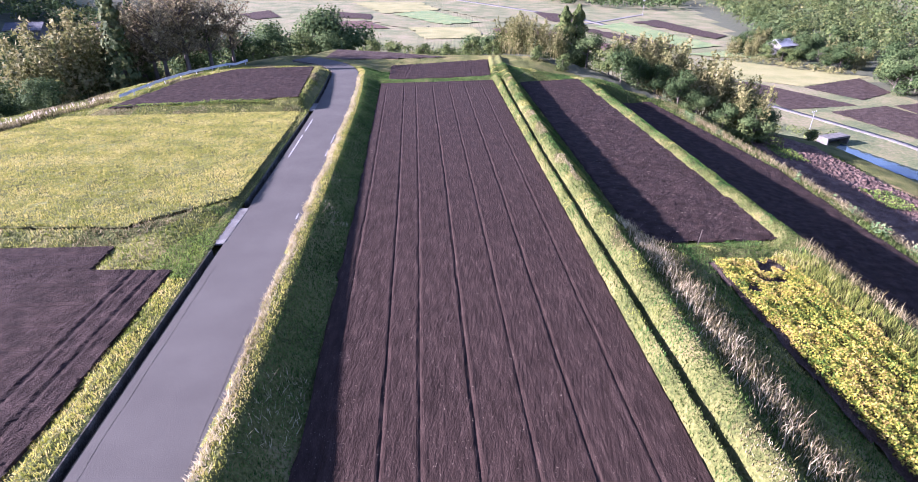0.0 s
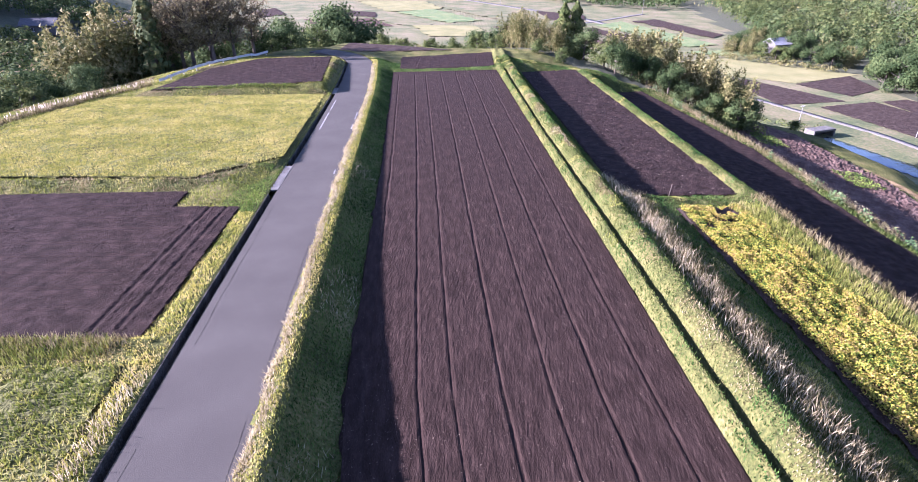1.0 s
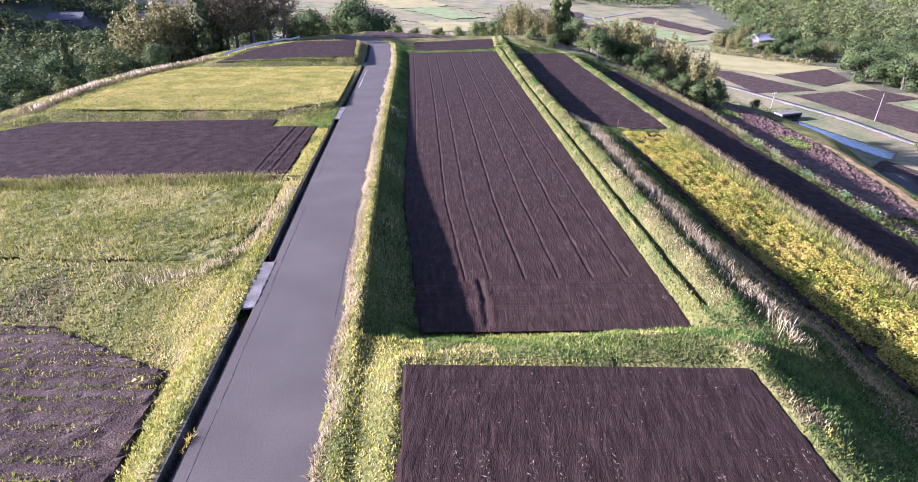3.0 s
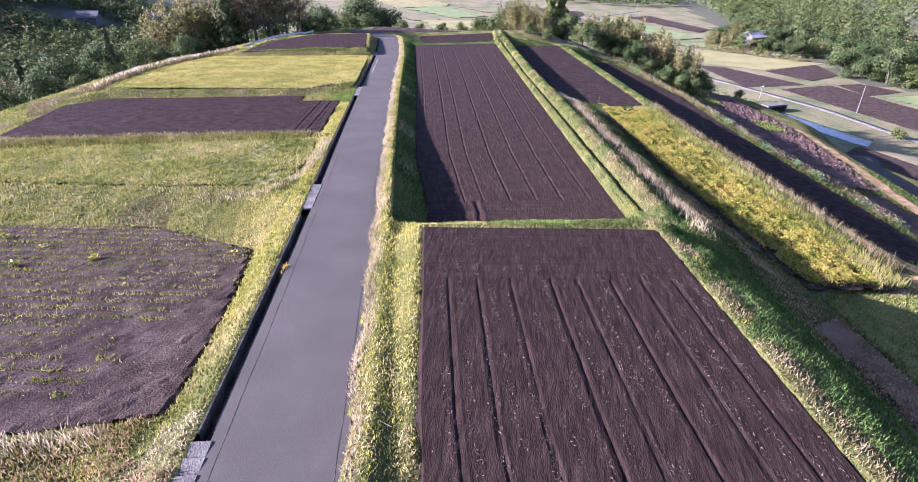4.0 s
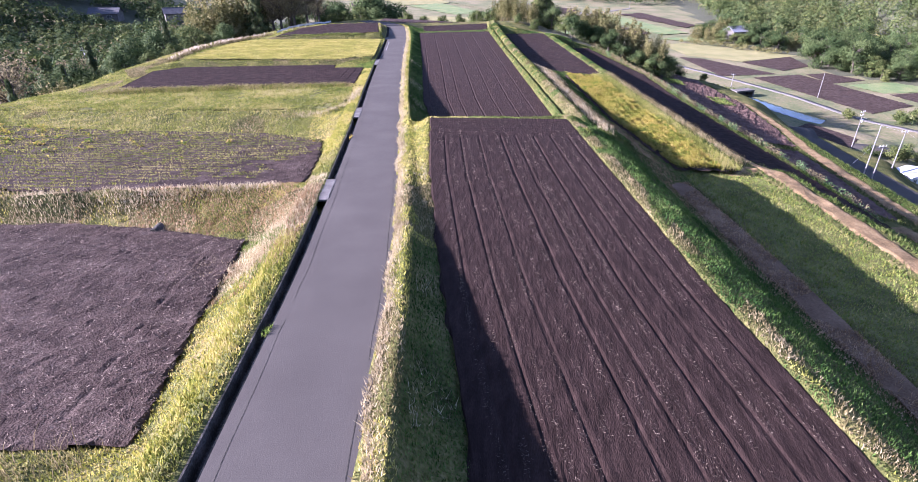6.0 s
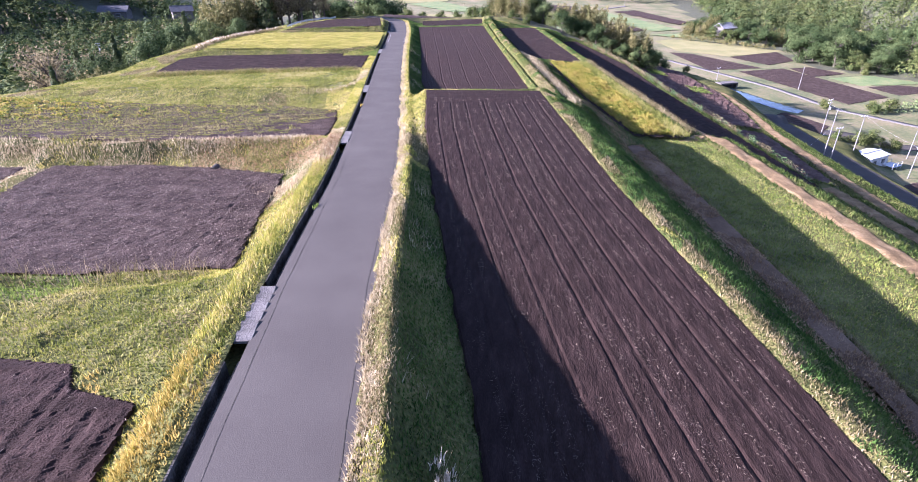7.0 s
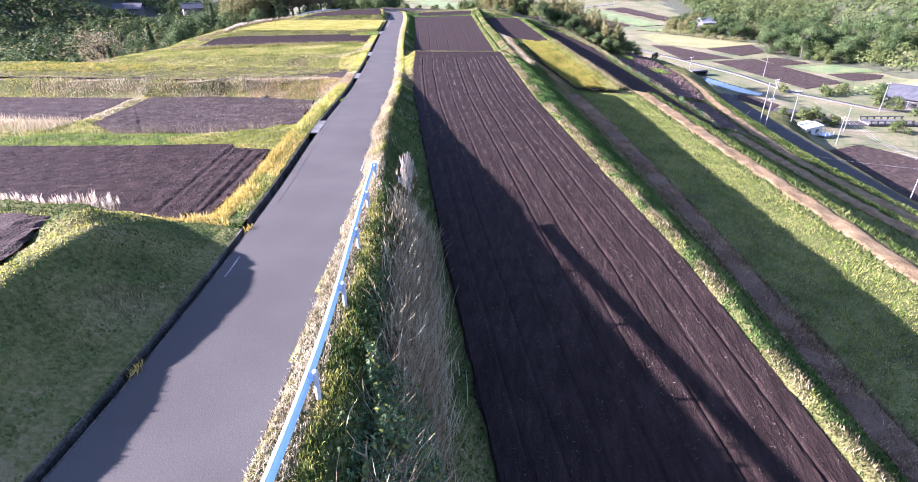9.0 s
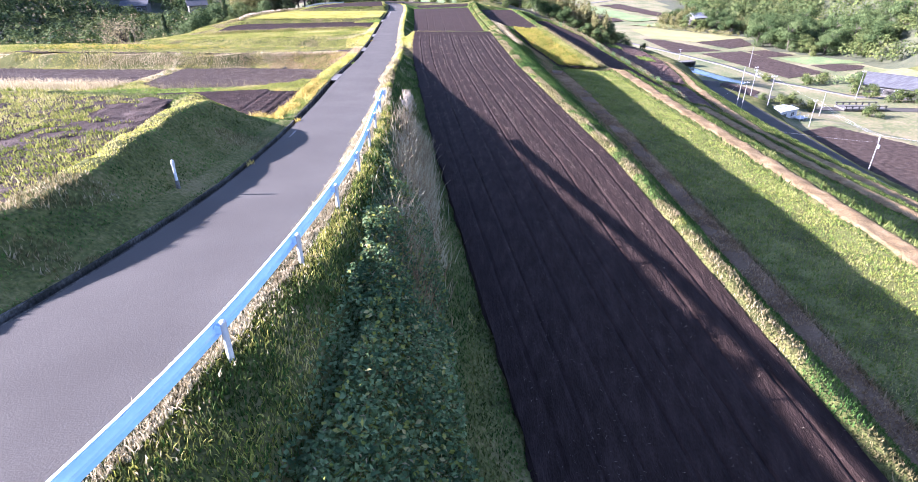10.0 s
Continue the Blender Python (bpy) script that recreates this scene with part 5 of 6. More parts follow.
blades("bank_grass", rise(x[fresh], y[fresh]), (0.06, 0.2), 0.075, M_LUSH, "fresh green grass on a strip between the fields", seed=26, lean=0.9, plain=True)
track = straw & (y > -41) & (y < -23)
straw &= ~track
blades("bank_grass", rise(x[track], y[track]), (0.06, 0.2), 0.07, M_DRY, "straw-coloured grass on the wide strip", seed=35, lean=1.0, plain=True)
track = k & (y > -41) & (y < -23)
k &= ~track
blades("bank_grass", rise(x[track], y[track]), (0.06, 0.2), 0.075, M_GOLD, "yellow-green grass on the wide strip", seed=36, lean=1.0, plain=True)
blades("bank_grass", rise(x[k], y[k]), (0.08, 0.24), 0.075, M_BLADE, "rough grass on the strips between the fields", seed=6, lean=0.9, plain=True)
blades("bank_grass", rise(x[straw], y[straw]), (0.08, 0.26), 0.07, M_SAGE, "withered grass on the strips between the fields", seed=27, lean=0.9, plain=True)
x, y, r = scatter(26, 62, -100, 90, 30, 7)
k = clear(x, y, 0.02) & ~in_forest(x, y)
blades("bank_grass", rise(x[k], y[k]), (0.15, 0.4), 0.11, M_MEADOW, "rough grass on the lower terraces", seed=8, lean=0.9, plain=True)


def drape(name, line, width, material, label, lift=0.05, category="path"):
    """A band of bare ground that follows the land."""
    c = smooth_line(line, 0.6, 12)
    t = np.gradient(c, axis=0)
    t /= np.linalg.norm(t, axis=1)[:, None]
    u = np.linspace(-0.5, 0.5, 9)
    o = u[None, :] * (width + 0.25 * rough_noise(c[:, 1], c[:, 0], 0.8, 3)[:, None]) + 0.08 * rough_noise(c[:, 1], c[:, 0], 1.3, 4)[:, None]
    x, y = c[:, :1] - t[:, 1:] * o, c[:, 1:] + t[:, :1] * o
    z = on_ground(x, y) + lift - 0.2 * (np.abs(u) == 0.5) + 0.03 * rough_noise(x, y, 3.0, 5)
    return tagged(mesh_ob(name, np.stack([x, y, z], -1).reshape(-1, 3), grid_faces(9, len(c)), material, True), label, category, kind="structure")


for (line, wide), label in zip(RIMS, ("bare tan earth rim below the leafy crop", "tan earth rim along the grass terrace", "tan earth rim along the lower grass terrace", "winding bare earth track along the terrace edge")):
    drape("earth_rim", line, wide, M_RIM, label, 0.09)

# dry fringe along the east edge of the road
i, j = road_rows(84, -99)
fr = np.random.default_rng(9)
n = 42000
q = fr.integers(i, j, n)
o = 1.98 * road_width(ROAD_C[q, 1]) + np.abs(fr.normal(0, np.where(ROAD_C[q, 1] < -64, 0.42, 0.2), n)) - 0.05 + 0.18 * rough_noise(ROAD_C[q, 1], ROAD_C[q, 1] * 0, 1.0, 8) * np.interp(ROAD_C[q, 1], [-66, -60], [0.6, 1])
x, y = ROAD_C[q, 0] + ROAD_N[q, 0] * o, ROAD_C[q, 1] + ROAD_N[q, 1] * o + fr.uniform(-0.3, 0.3, n)
pts = np.stack([x, y, np.maximum(on_ground(x, y), road_z(y) - 0.02)], 1)
low = pts[:, 1] < -64
blades("verge_grass", pts[low], (0.03, 0.09), 0.03, M_DRY, "short dry grass at the edge of the asphalt", seed=11, lean=1.2, plain=True)
blades("verge_grass", pts[~low], (0.06, 0.24), 0.04, M_DRY, "dry straw-coloured grass fringing the asphalt", seed=10, lean=1.2, plain=True)

i, j = road_rows(-56, -101)
n = 26000
q = fr.integers(i, j, n)
o = 2.0 * road_width(ROAD_C[q, 1]) - 0.04 + fr.uniform(0, 1, n) ** 0.8 * 0.62 + 0.1 * rough_noise(ROAD_C[q, 1], ROAD_C[q, 1] * 0, 1.4, 9)
x, y = ROAD_C[q, 0] + ROAD_N[q, 0] * o, ROAD_C[q, 1] + ROAD_N[q, 1] * o + fr.uniform(-0.3, 0.3, n)
blades("verge_grass", np.stack([x, y, np.maximum(on_ground(x, y), road_z(y) - 0.02)], 1), (0.03, 0.1), 0.035, M_DRY, "mat of short straw-coloured grass below the rail", seed=30, lean=1.3, plain=True)

# crops
p, r = within("Lb", 140, 11)
blades("low_crop", p, (0.06, 0.18), 0.066, M_YELLOW, "yellowing low crop", "crop", 0.9, 12, plain=True)
p, r = within("Ld", 130, 13)
p = p[(rough_noise(p[:, 0], p[:, 1], 0.9, 14) + 0.5 * rough_noise(p[:, 0], p[:, 1], 3.0, 15) > -0.95)]
blades("weeds", p, (0.06, 0.24), 0.07, M_BLADE, "sprawling green and yellow weeds", "weeds", 1.1, 16, plain=True)
p, r = within("Lh", 150, 17)
p = p[rough_noise(p[:, 0], p[:, 1], 0.5, 18) + 0.4 * rough_noise(p[:, 0], p[:, 1], 3.0, 19) > np.interp(p[:, 0], [-20, -11], [-0.9, -0.1])]
blades("weeds", p, (0.05, 0.18), 0.06, M_BLADE, "short green weeds in patches", "weeds", 1.1, 20, plain=True)
p, r = within("S", 110, 21)
half = r.uniform(0, 1, len(p)) < 0.5
blades("short_grass", p[half], (0.06, 0.2), 0.06, M_LUSH, "short green grass on the terrace", "grass", 0.9, 22, plain=True)
blades("short_grass", p[~half], (0.06, 0.2), 0.06, M_BLADE, "short yellow-green grass on the terrace", "grass", 0.9, 23, plain=True)
for key, seed in (("T1", 23), ("T2", 25)):
    p, r = within(key, 26, seed)
    blades("short_grass", p, (0.12, 0.3), 0.12, M_LUSH, "green grass on the lower terrace", "grass", 0.9, seed + 1, plain=True)
p, r = within("K", 150, 140)
p = p[rough_noise(p[:, 0], p[:, 1], 0.9, 141) > -0.3]
blades("withered_grass", p, (0.04, 0.14), 0.08, M_RUST, "short brown withered grass on the track", "grass", 1.0, 142, plain=True)
p, r = within("Le", 110, 27)
row = np.abs(((p[:, 1] + 0.03 * p[:, 0] + 0.05 * rough_noise(p[:, 0], p[:, 1], 1.5, 24)) % 0.75) - 0.375)
bare = np.interp(p[:, 0], [-24, -16, -12], [-0.9, -0.2, 0.7]) + np.interp(p[:, 1], [-24, -19, -14], [0.9, 0.2, -0.2])
p = p[(row < 0.2) & (rough_noise(p[:, 0], p[:, 1], 0.45, 28) + 0.5 * rough_noise(p[:, 0], p[:, 1], 2.0, 25) > bare - 0.25)]
blades("weeds", p, (0.05, 0.16), 0.06, M_BLADE, "thin rows of olive weeds", "weeds", 1.1, 29, plain=True)
p, r = within("Le", 80, 30)
p = p[(np.abs(((p[:, 1] + 0.06 * p[:, 0]) % 1.3) - 0.65) < 0.4) & (rough_noise(p[:, 0], p[:, 1], 2.2, 31) > np.interp(p[:, 0], [-52, -24], [-0.3, 1.0])) & (p[:, 1] > -18)]
p[:, 2] += r.uniform(0.05, 0.3, len(p))
leaves("leaf_crop", p, 0.2, M_SOY, "rows of yellow-green leafy crop", "crop", 32, 0.5)

# yellowing leafy crop in rows
p, r = within("G", 620, 33, 0.2)
w = (p[:, 0] + 0.135 * p[:, 1])
row = np.abs(((w + 0.12 * rough_noise(p[:, 0], p[:, 1], 1.2, 34)) % 1.0) - 0.5)
thick = np.clip(0.95 - row * 0.7, 0, 1) * np.interp(p[:, 1], [-8, 0, 20, 30], [0.6, 1.0, 0.85, 0.45]) + 0.25 * rough_noise(p[:, 0], p[:, 1], 0.9, 35) + 0.22 * rough_noise(p[:, 0], p[:, 1], 3.5, 39)
k = (thick > 0.3) & (w < np.interp(p[:, 1], [-8, 30], [22.5, 23.0]))
p, thick = p[k], thick[k]
p[:, 2] += r.uniform(0.05, 1.0, len(p)) ** 0.7 * np.clip(thick, 0.2, 1) * 0.75
leaves("leafy_crop", p, 0.105, M_SOY, "rows of yellowing leafy crop plants", "crop", 36, 0.45)
p, r = within("G", 130, 37)
w = p[:, 0] + 0.135 * p[:, 1]
p = p[w > 22.3]
blades("tall_weeds", p, (0.3, 0.7), 0.03, M_BLADE, "tall yellow grass beside the crop", "weeds", 0.6, 38)


# tall weeds with plumes
def tall_weeds(name, line, width, per_metre, high, material, label, seed, plume=None, leafy=0.028):
    x, y, r = along(line, width, per_metre * 1.7, seed)
    ok = clear(x, y, -1)
    p = rise(x[ok], y[ok])
    blades(name, p, high, leafy, material, label, "weeds", 0.7, seed + 1)
    if plume:
        q = p[r.uniform(0, 1, len(p)) < plume]
        q = q + np.array((0, 0, 1)) * (r.uniform(0.55, 0.85, len(q)) * high[1])[:, None]
        q = np.repeat(q, 5, 0) + r.normal(0, 0.02, (len(q) * 5, 3))
        blades("grass_plumes", q, (0.2, 0.42), 0.028, M_PLUME, "feathery beige plumes of tall grass", "plumes", 0.4, seed + 2)


tall_weeds("dry_weeds", [(10.6, 33.0), (11.0, 25.0), (11.3, 14.0), (12.0, 2.0), (12.5, -8.0)], 0.9, 48, (0.2, 0.6), M_DRY, "tall dry weeds along the top of the bank", 40, None, 0.03)
tall_weeds("dry_weeds", [(11.2, 31.0), (11.8, 14.0), (12.9, -6.0)], 1.2, 190, (0.12, 0.45), M_SAGE, "olive undergrowth among the dry weeds", 43)
tall_weeds("pampas_grass", [(0.4, -58.8), (0.75, -64.5)], 0.34, 46, (0.5, 1.2), M_SAGE, "pampas grass with feathery plumes below the rail", 46, 0.32, 0.02)
tall_weeds("dry_weeds", [(1.3, -65.0), (2.2, -75.0), (2.9, -84.0)], 0.9, 150, (0.5, 1.25), M_DRY, "pale withered weeds on the shaded bank", 50, None, 0.03)
tall_weeds("dry_weeds", [(1.4, -66.0), (2.3, -77.0), (3.0, -87.0)], 0.8, 150, (0.35, 1.0), M_RUST, "rusty withered weeds on the shaded bank", 52)
x, y, r = along([(1.4, -64.0), (2.3, -77.0), (3.0, -88.0)], 0.85, 150, 53)
p = rise(x, y)
p[:, 2] += r.uniform(0.1, 0.7, len(p)) * np.clip(0.7 + 0.5 * rough_noise(x, y, 1.8, 54), 0.1, 1.2)
leaves("dry_weeds", p, 0.12, M_SAGE, "curled brown leaves among the withered weeds", "weeds", 56, 0.4, 0.3)
tall_weeds("dry_weeds", [(-14.0, 10.0), (-28.0, 9.8), (-44.0, 9.6)], 0.6, 90, (0.15, 0.5), M_SAGE, "dry grass along a field strip", 55)
tall_weeds("green_weeds", [(-14.5, 9.6), (-28.0, 9.4), (-44.0, 9.2)], 0.8, 110, (0.2, 0.5), M_BLADE, "green grass along a field strip", 58)
tall_weeds("dry_weeds", [(-10.5, -46.6), (-18.0, -47.0), (-25.0, -47.2)], 0.9, 18, (0.4, 1.2), M_SAGE, "thin dry stalks along the field edge", 61, None, 0.02)
tall_weeds("pampas_grass", [(-10.0, -69.6), (-16.0, -68.9), (-30.0, -66.8), (-38.0, -65.4)], 0.4, 34, (0.5, 1.1), M_DRY, "pampas grass on the edge of the raised field", 64, 0.4)
tall_weeds("golden_weeds", [(-7.3, -55.0), (-6.8, -63.0), (-6.6, -70.0)], 0.5, 120, (0.12, 0.4), M_AMBER, "sunlit amber grass beside the gutter", 67)
tall_weeds("golden_weeds", [(-8.4, -34.0), (-7.9, -46.0), (-7.4, -54.0)], 0.6, 90, (0.1, 0.35), M_GOLD, "sunlit yellow grass beside the gutter", 99)
tall_weeds("golden_weeds", [(-12.3, 8.0), (-11.9, 0.0), (-13.5, -3.6), (-18.0, -3.4)], 0.5, 40, (0.15, 0.42), M_DRY, "pale dry grass along the field corner", 70)
tall_weeds("dry_weeds", [(-44.5, 30.0), (-46.0, 44.0), (-44.0, 60.0), (-40.5, 66.0)], 0.6, 70, (0.25, 0.7), M_SAGE, "pale pampas fringe above the wooded slope", 73, 0.06, 0.05)
tall_weeds("rusty_grass", [(-10.0, -29.5), (-9.2, -35.0), (-14.0, -33.0)], 1.6, 190, (0.1, 0.35), M_DRY, "tawny dry grass on a track", 76)
x, y, r = scatter(-24, -8, -37, -23, 150, 145)
k = clear(x, y, 0.05) & (rough_noise(x, y, 0.5, 146) > -0.25)
blades("rusty_grass", rise(x[k], y[k]), (0.06, 0.22), 0.05, M_RUST, "tawny withered grass on a sloping track", "weeds", 1.0, 147, plain=True)
tall_weeds("green_weeds", [(-15.0, -31.2), (-11.5, -30.4), (-9.4, -31.0), (-9.2, -37.0)], 0.7, 120, (0.08, 0.26), M_LUSH, "patch of fresh green grass on the track", 148)
tall_weeds("rusty_grass", [(21.0, -10.0), (27.0, -6.5)], 0.8, 60, (0.1, 0.35), M_RUST, "rusty grass between the terraces", 82, None, 0.08)
tall_weeds("dry_weeds", [(21.6, 31.0), (23.5, 16.0), (26.8, -6.5)], 0.9, 70, (0.3, 0.8), M_SAGE, "tall yellowing weeds along the terrace edge", 91)
tall_weeds("dry_weeds", [(33.0, 80.0), (38.5, 45.0), (41.5, 20.0), (43.5, 2.0)], 0.7, 40, (0.3, 0.9), M_SAGE, "dry brush along the lower terrace", 94, None, 0.04)
tall_weeds("dry_weeds", [(19.6, -34.0), (20.3, -55.0), (20.7, -80.0), (21.2, -108.0)], 0.45, 16, (0.2, 0.7), M_RUST, "tawny stalks beside the track", 97, None, 0.04)
x, y, r = along([(20.1, -12.0), (20.9, -30.0), (21.1, -50.0), (21.4, -112.0)], 0.3, 260, 162)
blades("withered_grass", rise(x, y) + np.array((0, 0, 0.08)), (0.08, 0.3), 0.04, M_SAGE, "withered grass between the track and the terrace", "grass", 1.0, 163, plain=True)
x, y, r = along([(15.2, 4.0), (16.6, -8.0), (17.9, -16.0), (19.0, -32.0), (19.7, -50.0), (20.2, -112.0)], 1.7, 230, 160)
blades("withered_grass", rise(x, y) + np.array((0, 0, 0.1)), (0.04, 0.14), 0.06, M_RUST, "brown withered grass along the track", "grass", 1.0, 161, plain=True)
tall_weeds("tan_grass", [(-9.0, -12.0), (-9.6, -8.0)], 0.6, 10, (0.1, 0.3), M_DRY, "dry grass at the track", 100)
tall_weeds("tan_grass", [(-12.0, -24.4), (-24.0, -26.7), (-45.0, -26.0)], 0.7, 100, (0.1, 0.4), M_DRY, "dry grass along a field strip", 103)
tall_weeds("tan_grass", [(-30.5, -43.0), (-38.0, -42.0), (-60.0, -38.5)], 2.4, 150, (0.2, 0.8), M_DRY, "pale tall grass at the field's end", 106)

for cy, seed in ((-70.6, 170), (-79.4, 172), (-42.0, 173), (-14.5, 174)):
    r = np.random.default_rng(seed)
    cx = float(np.interp(cy, ROAD_C[::-1, 1], ROAD_C[::-1, 0])) - 2.06 * float(road_width(cy))
    p = np.stack([r.normal(cx, 0.06, 60), r.normal(cy, 0.16, 60), np.full(60, float(road_z(cy)) - 0.05)], 1)
    blades("grass_tuft", p, (0.08, 0.22), 0.025, M_AMBER if seed % 2 == 0 else M_LUSH, "small tuft of grass growing in the gutter's edge", "grass", 1.0, seed)

# shaggy verge and brambles below the rail
x, y, r = scatter(-1.0, 2.0, -101, -66, 420, 108)
off = lookup(road_d, x, y)
k = clear(x, y, 0.3) & (off > 2.3) & (x < np.interp(y, [-100, -92, -84, -66], [1.5, 1.6, 1.5, 0.7]) + 0.3 * rough_noise(x, y, 1.5, 109))
p, off = rise(x[k], y[k]), off[k]
near_rail = off < 2.5 + 0.2 * rough_noise(p[:, 0], p[:, 1], 2.0, 22)
pick = rough_noise(p[:, 0], p[:, 1], 1.8, 110) + r.uniform(-0.5, 0.5, len(p)) > -0.1
blades("verge_grass", p[near_rail], (0.04, 0.12), 0.03, M_DRY, "short dry grass under the rail", seed=115, lean=1.0, plain=True)
blades("verge_grass", p[pick & ~near_rail], (0.06, 0.17), 0.026, M_GOLD, "shaggy yellow-green grass below the rail", seed=116, lean=1.0)
blades("verge_grass", p[~pick & ~near_rail], (0.06, 0.17), 0.028, M_MEADOW, "shaggy green grass below the rail", seed=117, lean=1.0)
x, y, r = along([(0.95, -71.0), (1.65, -80.0), (1.9, -88.0), (1.9, -100.0)], 0.42, 300, 118)
p = rise(x, y)
p[:, 2] += r.uniform(0.02, 0.22, len(p))
leaves("brambles", p, 0.12, M_KUDZU, "dark low leaves in the hollow below the verge", "brambles", 119, 0.4)
x, y, r = scatter(0.6, 6.5, -102, -78, 620, 110)
k = clear(x, y, 0.3) & (line_distance(x, y, [(2.0, -78.0), (2.5, -83.0), (3.1, -88.0), (3.3, -92.0), (3.2, -102.0)])[0] < np.interp(y, [-88, -78], [1.35, 0.6]) + 0.35 * rough_noise(x, y, 1.4, 111))
p = rise(x[k], y[k])
p[:, 2] += r.uniform(0.1, 1.0, len(p)) ** 0.6 * np.clip(0.75 + 0.45 * rough_noise(p[:, 0], p[:, 1], 1.6, 112), 0.2, 1.3)
light = r.uniform(0, 1, len(p))
leaves("brambles", p[light > 0.25], 0.125, M_KUDZU, "tangled green brambles on the bank", "brambles", 113, 0.45)
leaves("brambles", p[light < 0.16], 0.13, M_SAGE, "withered leaves and stems among the brambles", "brambles", 114, 0.35, 0.2)
leaves("brambles", p[(light > 0.16) & (light < 0.25)] + np.array((0, 0, 0.08)), 0.13, M_BLADE, "pale young leaves among the brambles", "brambles", 115, 0.45)

# a row of leafy vegetables along the edge of a field
x, y, r = along([(-38.6, 62.2), (-30.0, 62.3), (-21.0, 62.5)], 0.4, 90, 143)
p = rise(x, y)
p[:, 2] += r.uniform(0.05, 0.35, len(p))
leaves("leaf_crop", p, 0.16, M_LUSH, "row of leafy green vegetables along the field", "crop", 144, 0.5)

# dry brush on the slope below the narrow terrace, and two small vegetable plots
x, y, r = scatter(30, 48, -14, 90, 60, 150)
off = x - np.interp(y, [-15, 38, 87.8], [41.5, 36.3, 29.8])
k = clear(x, y, 0.2) & (off > 0.8) & (off < 2.4 + rough_noise(x, y, 0.4, 151)) & (rough_noise(x, y, 0.9, 152) > -0.4)
p = rise(x[k], y[k])
p[:, 2] += r.uniform(0.05, 1.0, len(p)) ** 1.5 * 1.0
pick = rough_noise(p[:, 0], p[:, 1], 1.2, 153) > 0.2
leaves("dry_brush", p[~pick], 0.26, M_SAGE, "withered brush on the slope below the terrace", "brush", 154, 0.3, 0.2)
leaves("dry_brush", p[pick], 0.26, M_KUDZU, "dark green brush on the slope below the terrace", "brush", 155, 0.4, 0.3)
for cx, cy, seed in ((50.0, 83.0, 156), (55.4, 67.0, 158)):
    x, y, r = scatter(cx - 2.2, cx + 2.2, cy - 3.2, cy + 3.2, 60, seed)
    k = np.abs(((x + 0.3 * y) % 0.9) - 0.45) < 0.26
    p = np.stack([x[k], y[k], 8.9 - 0.13 * x[k] + r.uniform(0.1, 0.4, k.sum())], 1)
    leaves("leaf_crop", p, 0.22, M_LUSH, "short rows of green vegetables in a garden plot", "crop", seed + 1, 0.5)

# straw and flecks on the soil
x, y, r = scatter(-3, 16, -113, -12.5, 170, 120)
left = np.interp(y, [-116.0, -90.7, -64.0, -36.8, -24.3, -12.0], [9.0, 6.3, 2.3, -1.2, -2.4, -3.1])
right = np.interp(y, [-116, -90, -67, -36.6, -12], [16.8, 15.1, 13.7, 10.0, 8.0])
u = (x - left) / (right - left)
rows = np.array([0.075, 0.137, 0.2, 0.245, 0.307, 0.37, 0.432, 0.5, 0.575, 0.602, 0.65, 0.727, 0.807, 0.86, 0.915, 0.965])
near = np.abs(u[:, None] - rows[None, :]).min(1) * (right - left)
k = (u > 0.01) & (u < 0.99) & ((near < 0.13) & (rough_noise(x, y, 1.6, 121) + 0.6 * rough_noise(x * 3, y, 0.5, 141) > -0.35) | (r.uniform(0, 1, len(x)) < 0.012)) & ((y < -15.5) | (r.uniform(0, 1, len(x)) < 0.2)) & (r.uniform(0, 1, len(x)) < np.interp(y, [-80, -55], [0.2, 1.0]))
p = np.stack([x[k], y[k], 19.95 - 0.003 * y[k] + 0.06], 1)
leaves("straw", p, 0.085, M_STRAW, "short bits of straw in rows on the soil", "straw", 122, 0.6, 0.08)
x, y, r = scatter(-11, 8.8, -6, 82.5, 16, 123)
k = (edge_distance(x, y, FIELDS["f1"][0])[0] == 0)
p = np.stack([x[k], y[k], 16.65 + 0.03 * x[k] - 0.0385 * y[k] + 0.06], 1)
leaves("straw", p, 0.06, M_STRAW, "pale flecks of straw on the ploughed soil", "straw", 124, 0.75, 0.2)
for key, dens, seed in (("Lf", 60, 125), ("Lf2", 30, 127), ("Le", 6, 129), ("E", 6, 131), ("Lg", 4, 135)):
    p, r = within(key, dens, seed)
    leaves("straw", p + np.array([0, 0, 0.07]), 0.13, M_STRAW, "stubble and straw on the soil", "straw", seed + 1, 0.6, 0.14)

# ---- trees ----
def tube_arrays(a, b, r1, r2, n=6):
    a, b = np.array(a, float), np.array(b, float)
    w = (b - a) / np.linalg.norm(b - a)
    u = np.cross(w, (0.3, 0.9, 0.1))
    u /= np.linalg.norm(u)
    v = np.cross(w, u)
    t = np.arange(n) * 2 * math.pi / n
    ring = np.cos(t)[:, None] * u + np.sin(t)[:, None] * v
    f = [(i, (i + 1) % n, n + (i + 1) % n, n + i) for i in range(n)]
    return np.concatenate([a + ring * r1, b + ring * r2]), np.array(f)


def joined(pieces):
    v, f, k = [], [], 0
    for a, b in pieces:
        v.append(a)
        f.append(b + k)
        k += len(a)
    return np.concatenate(v), np.concatenate(f)


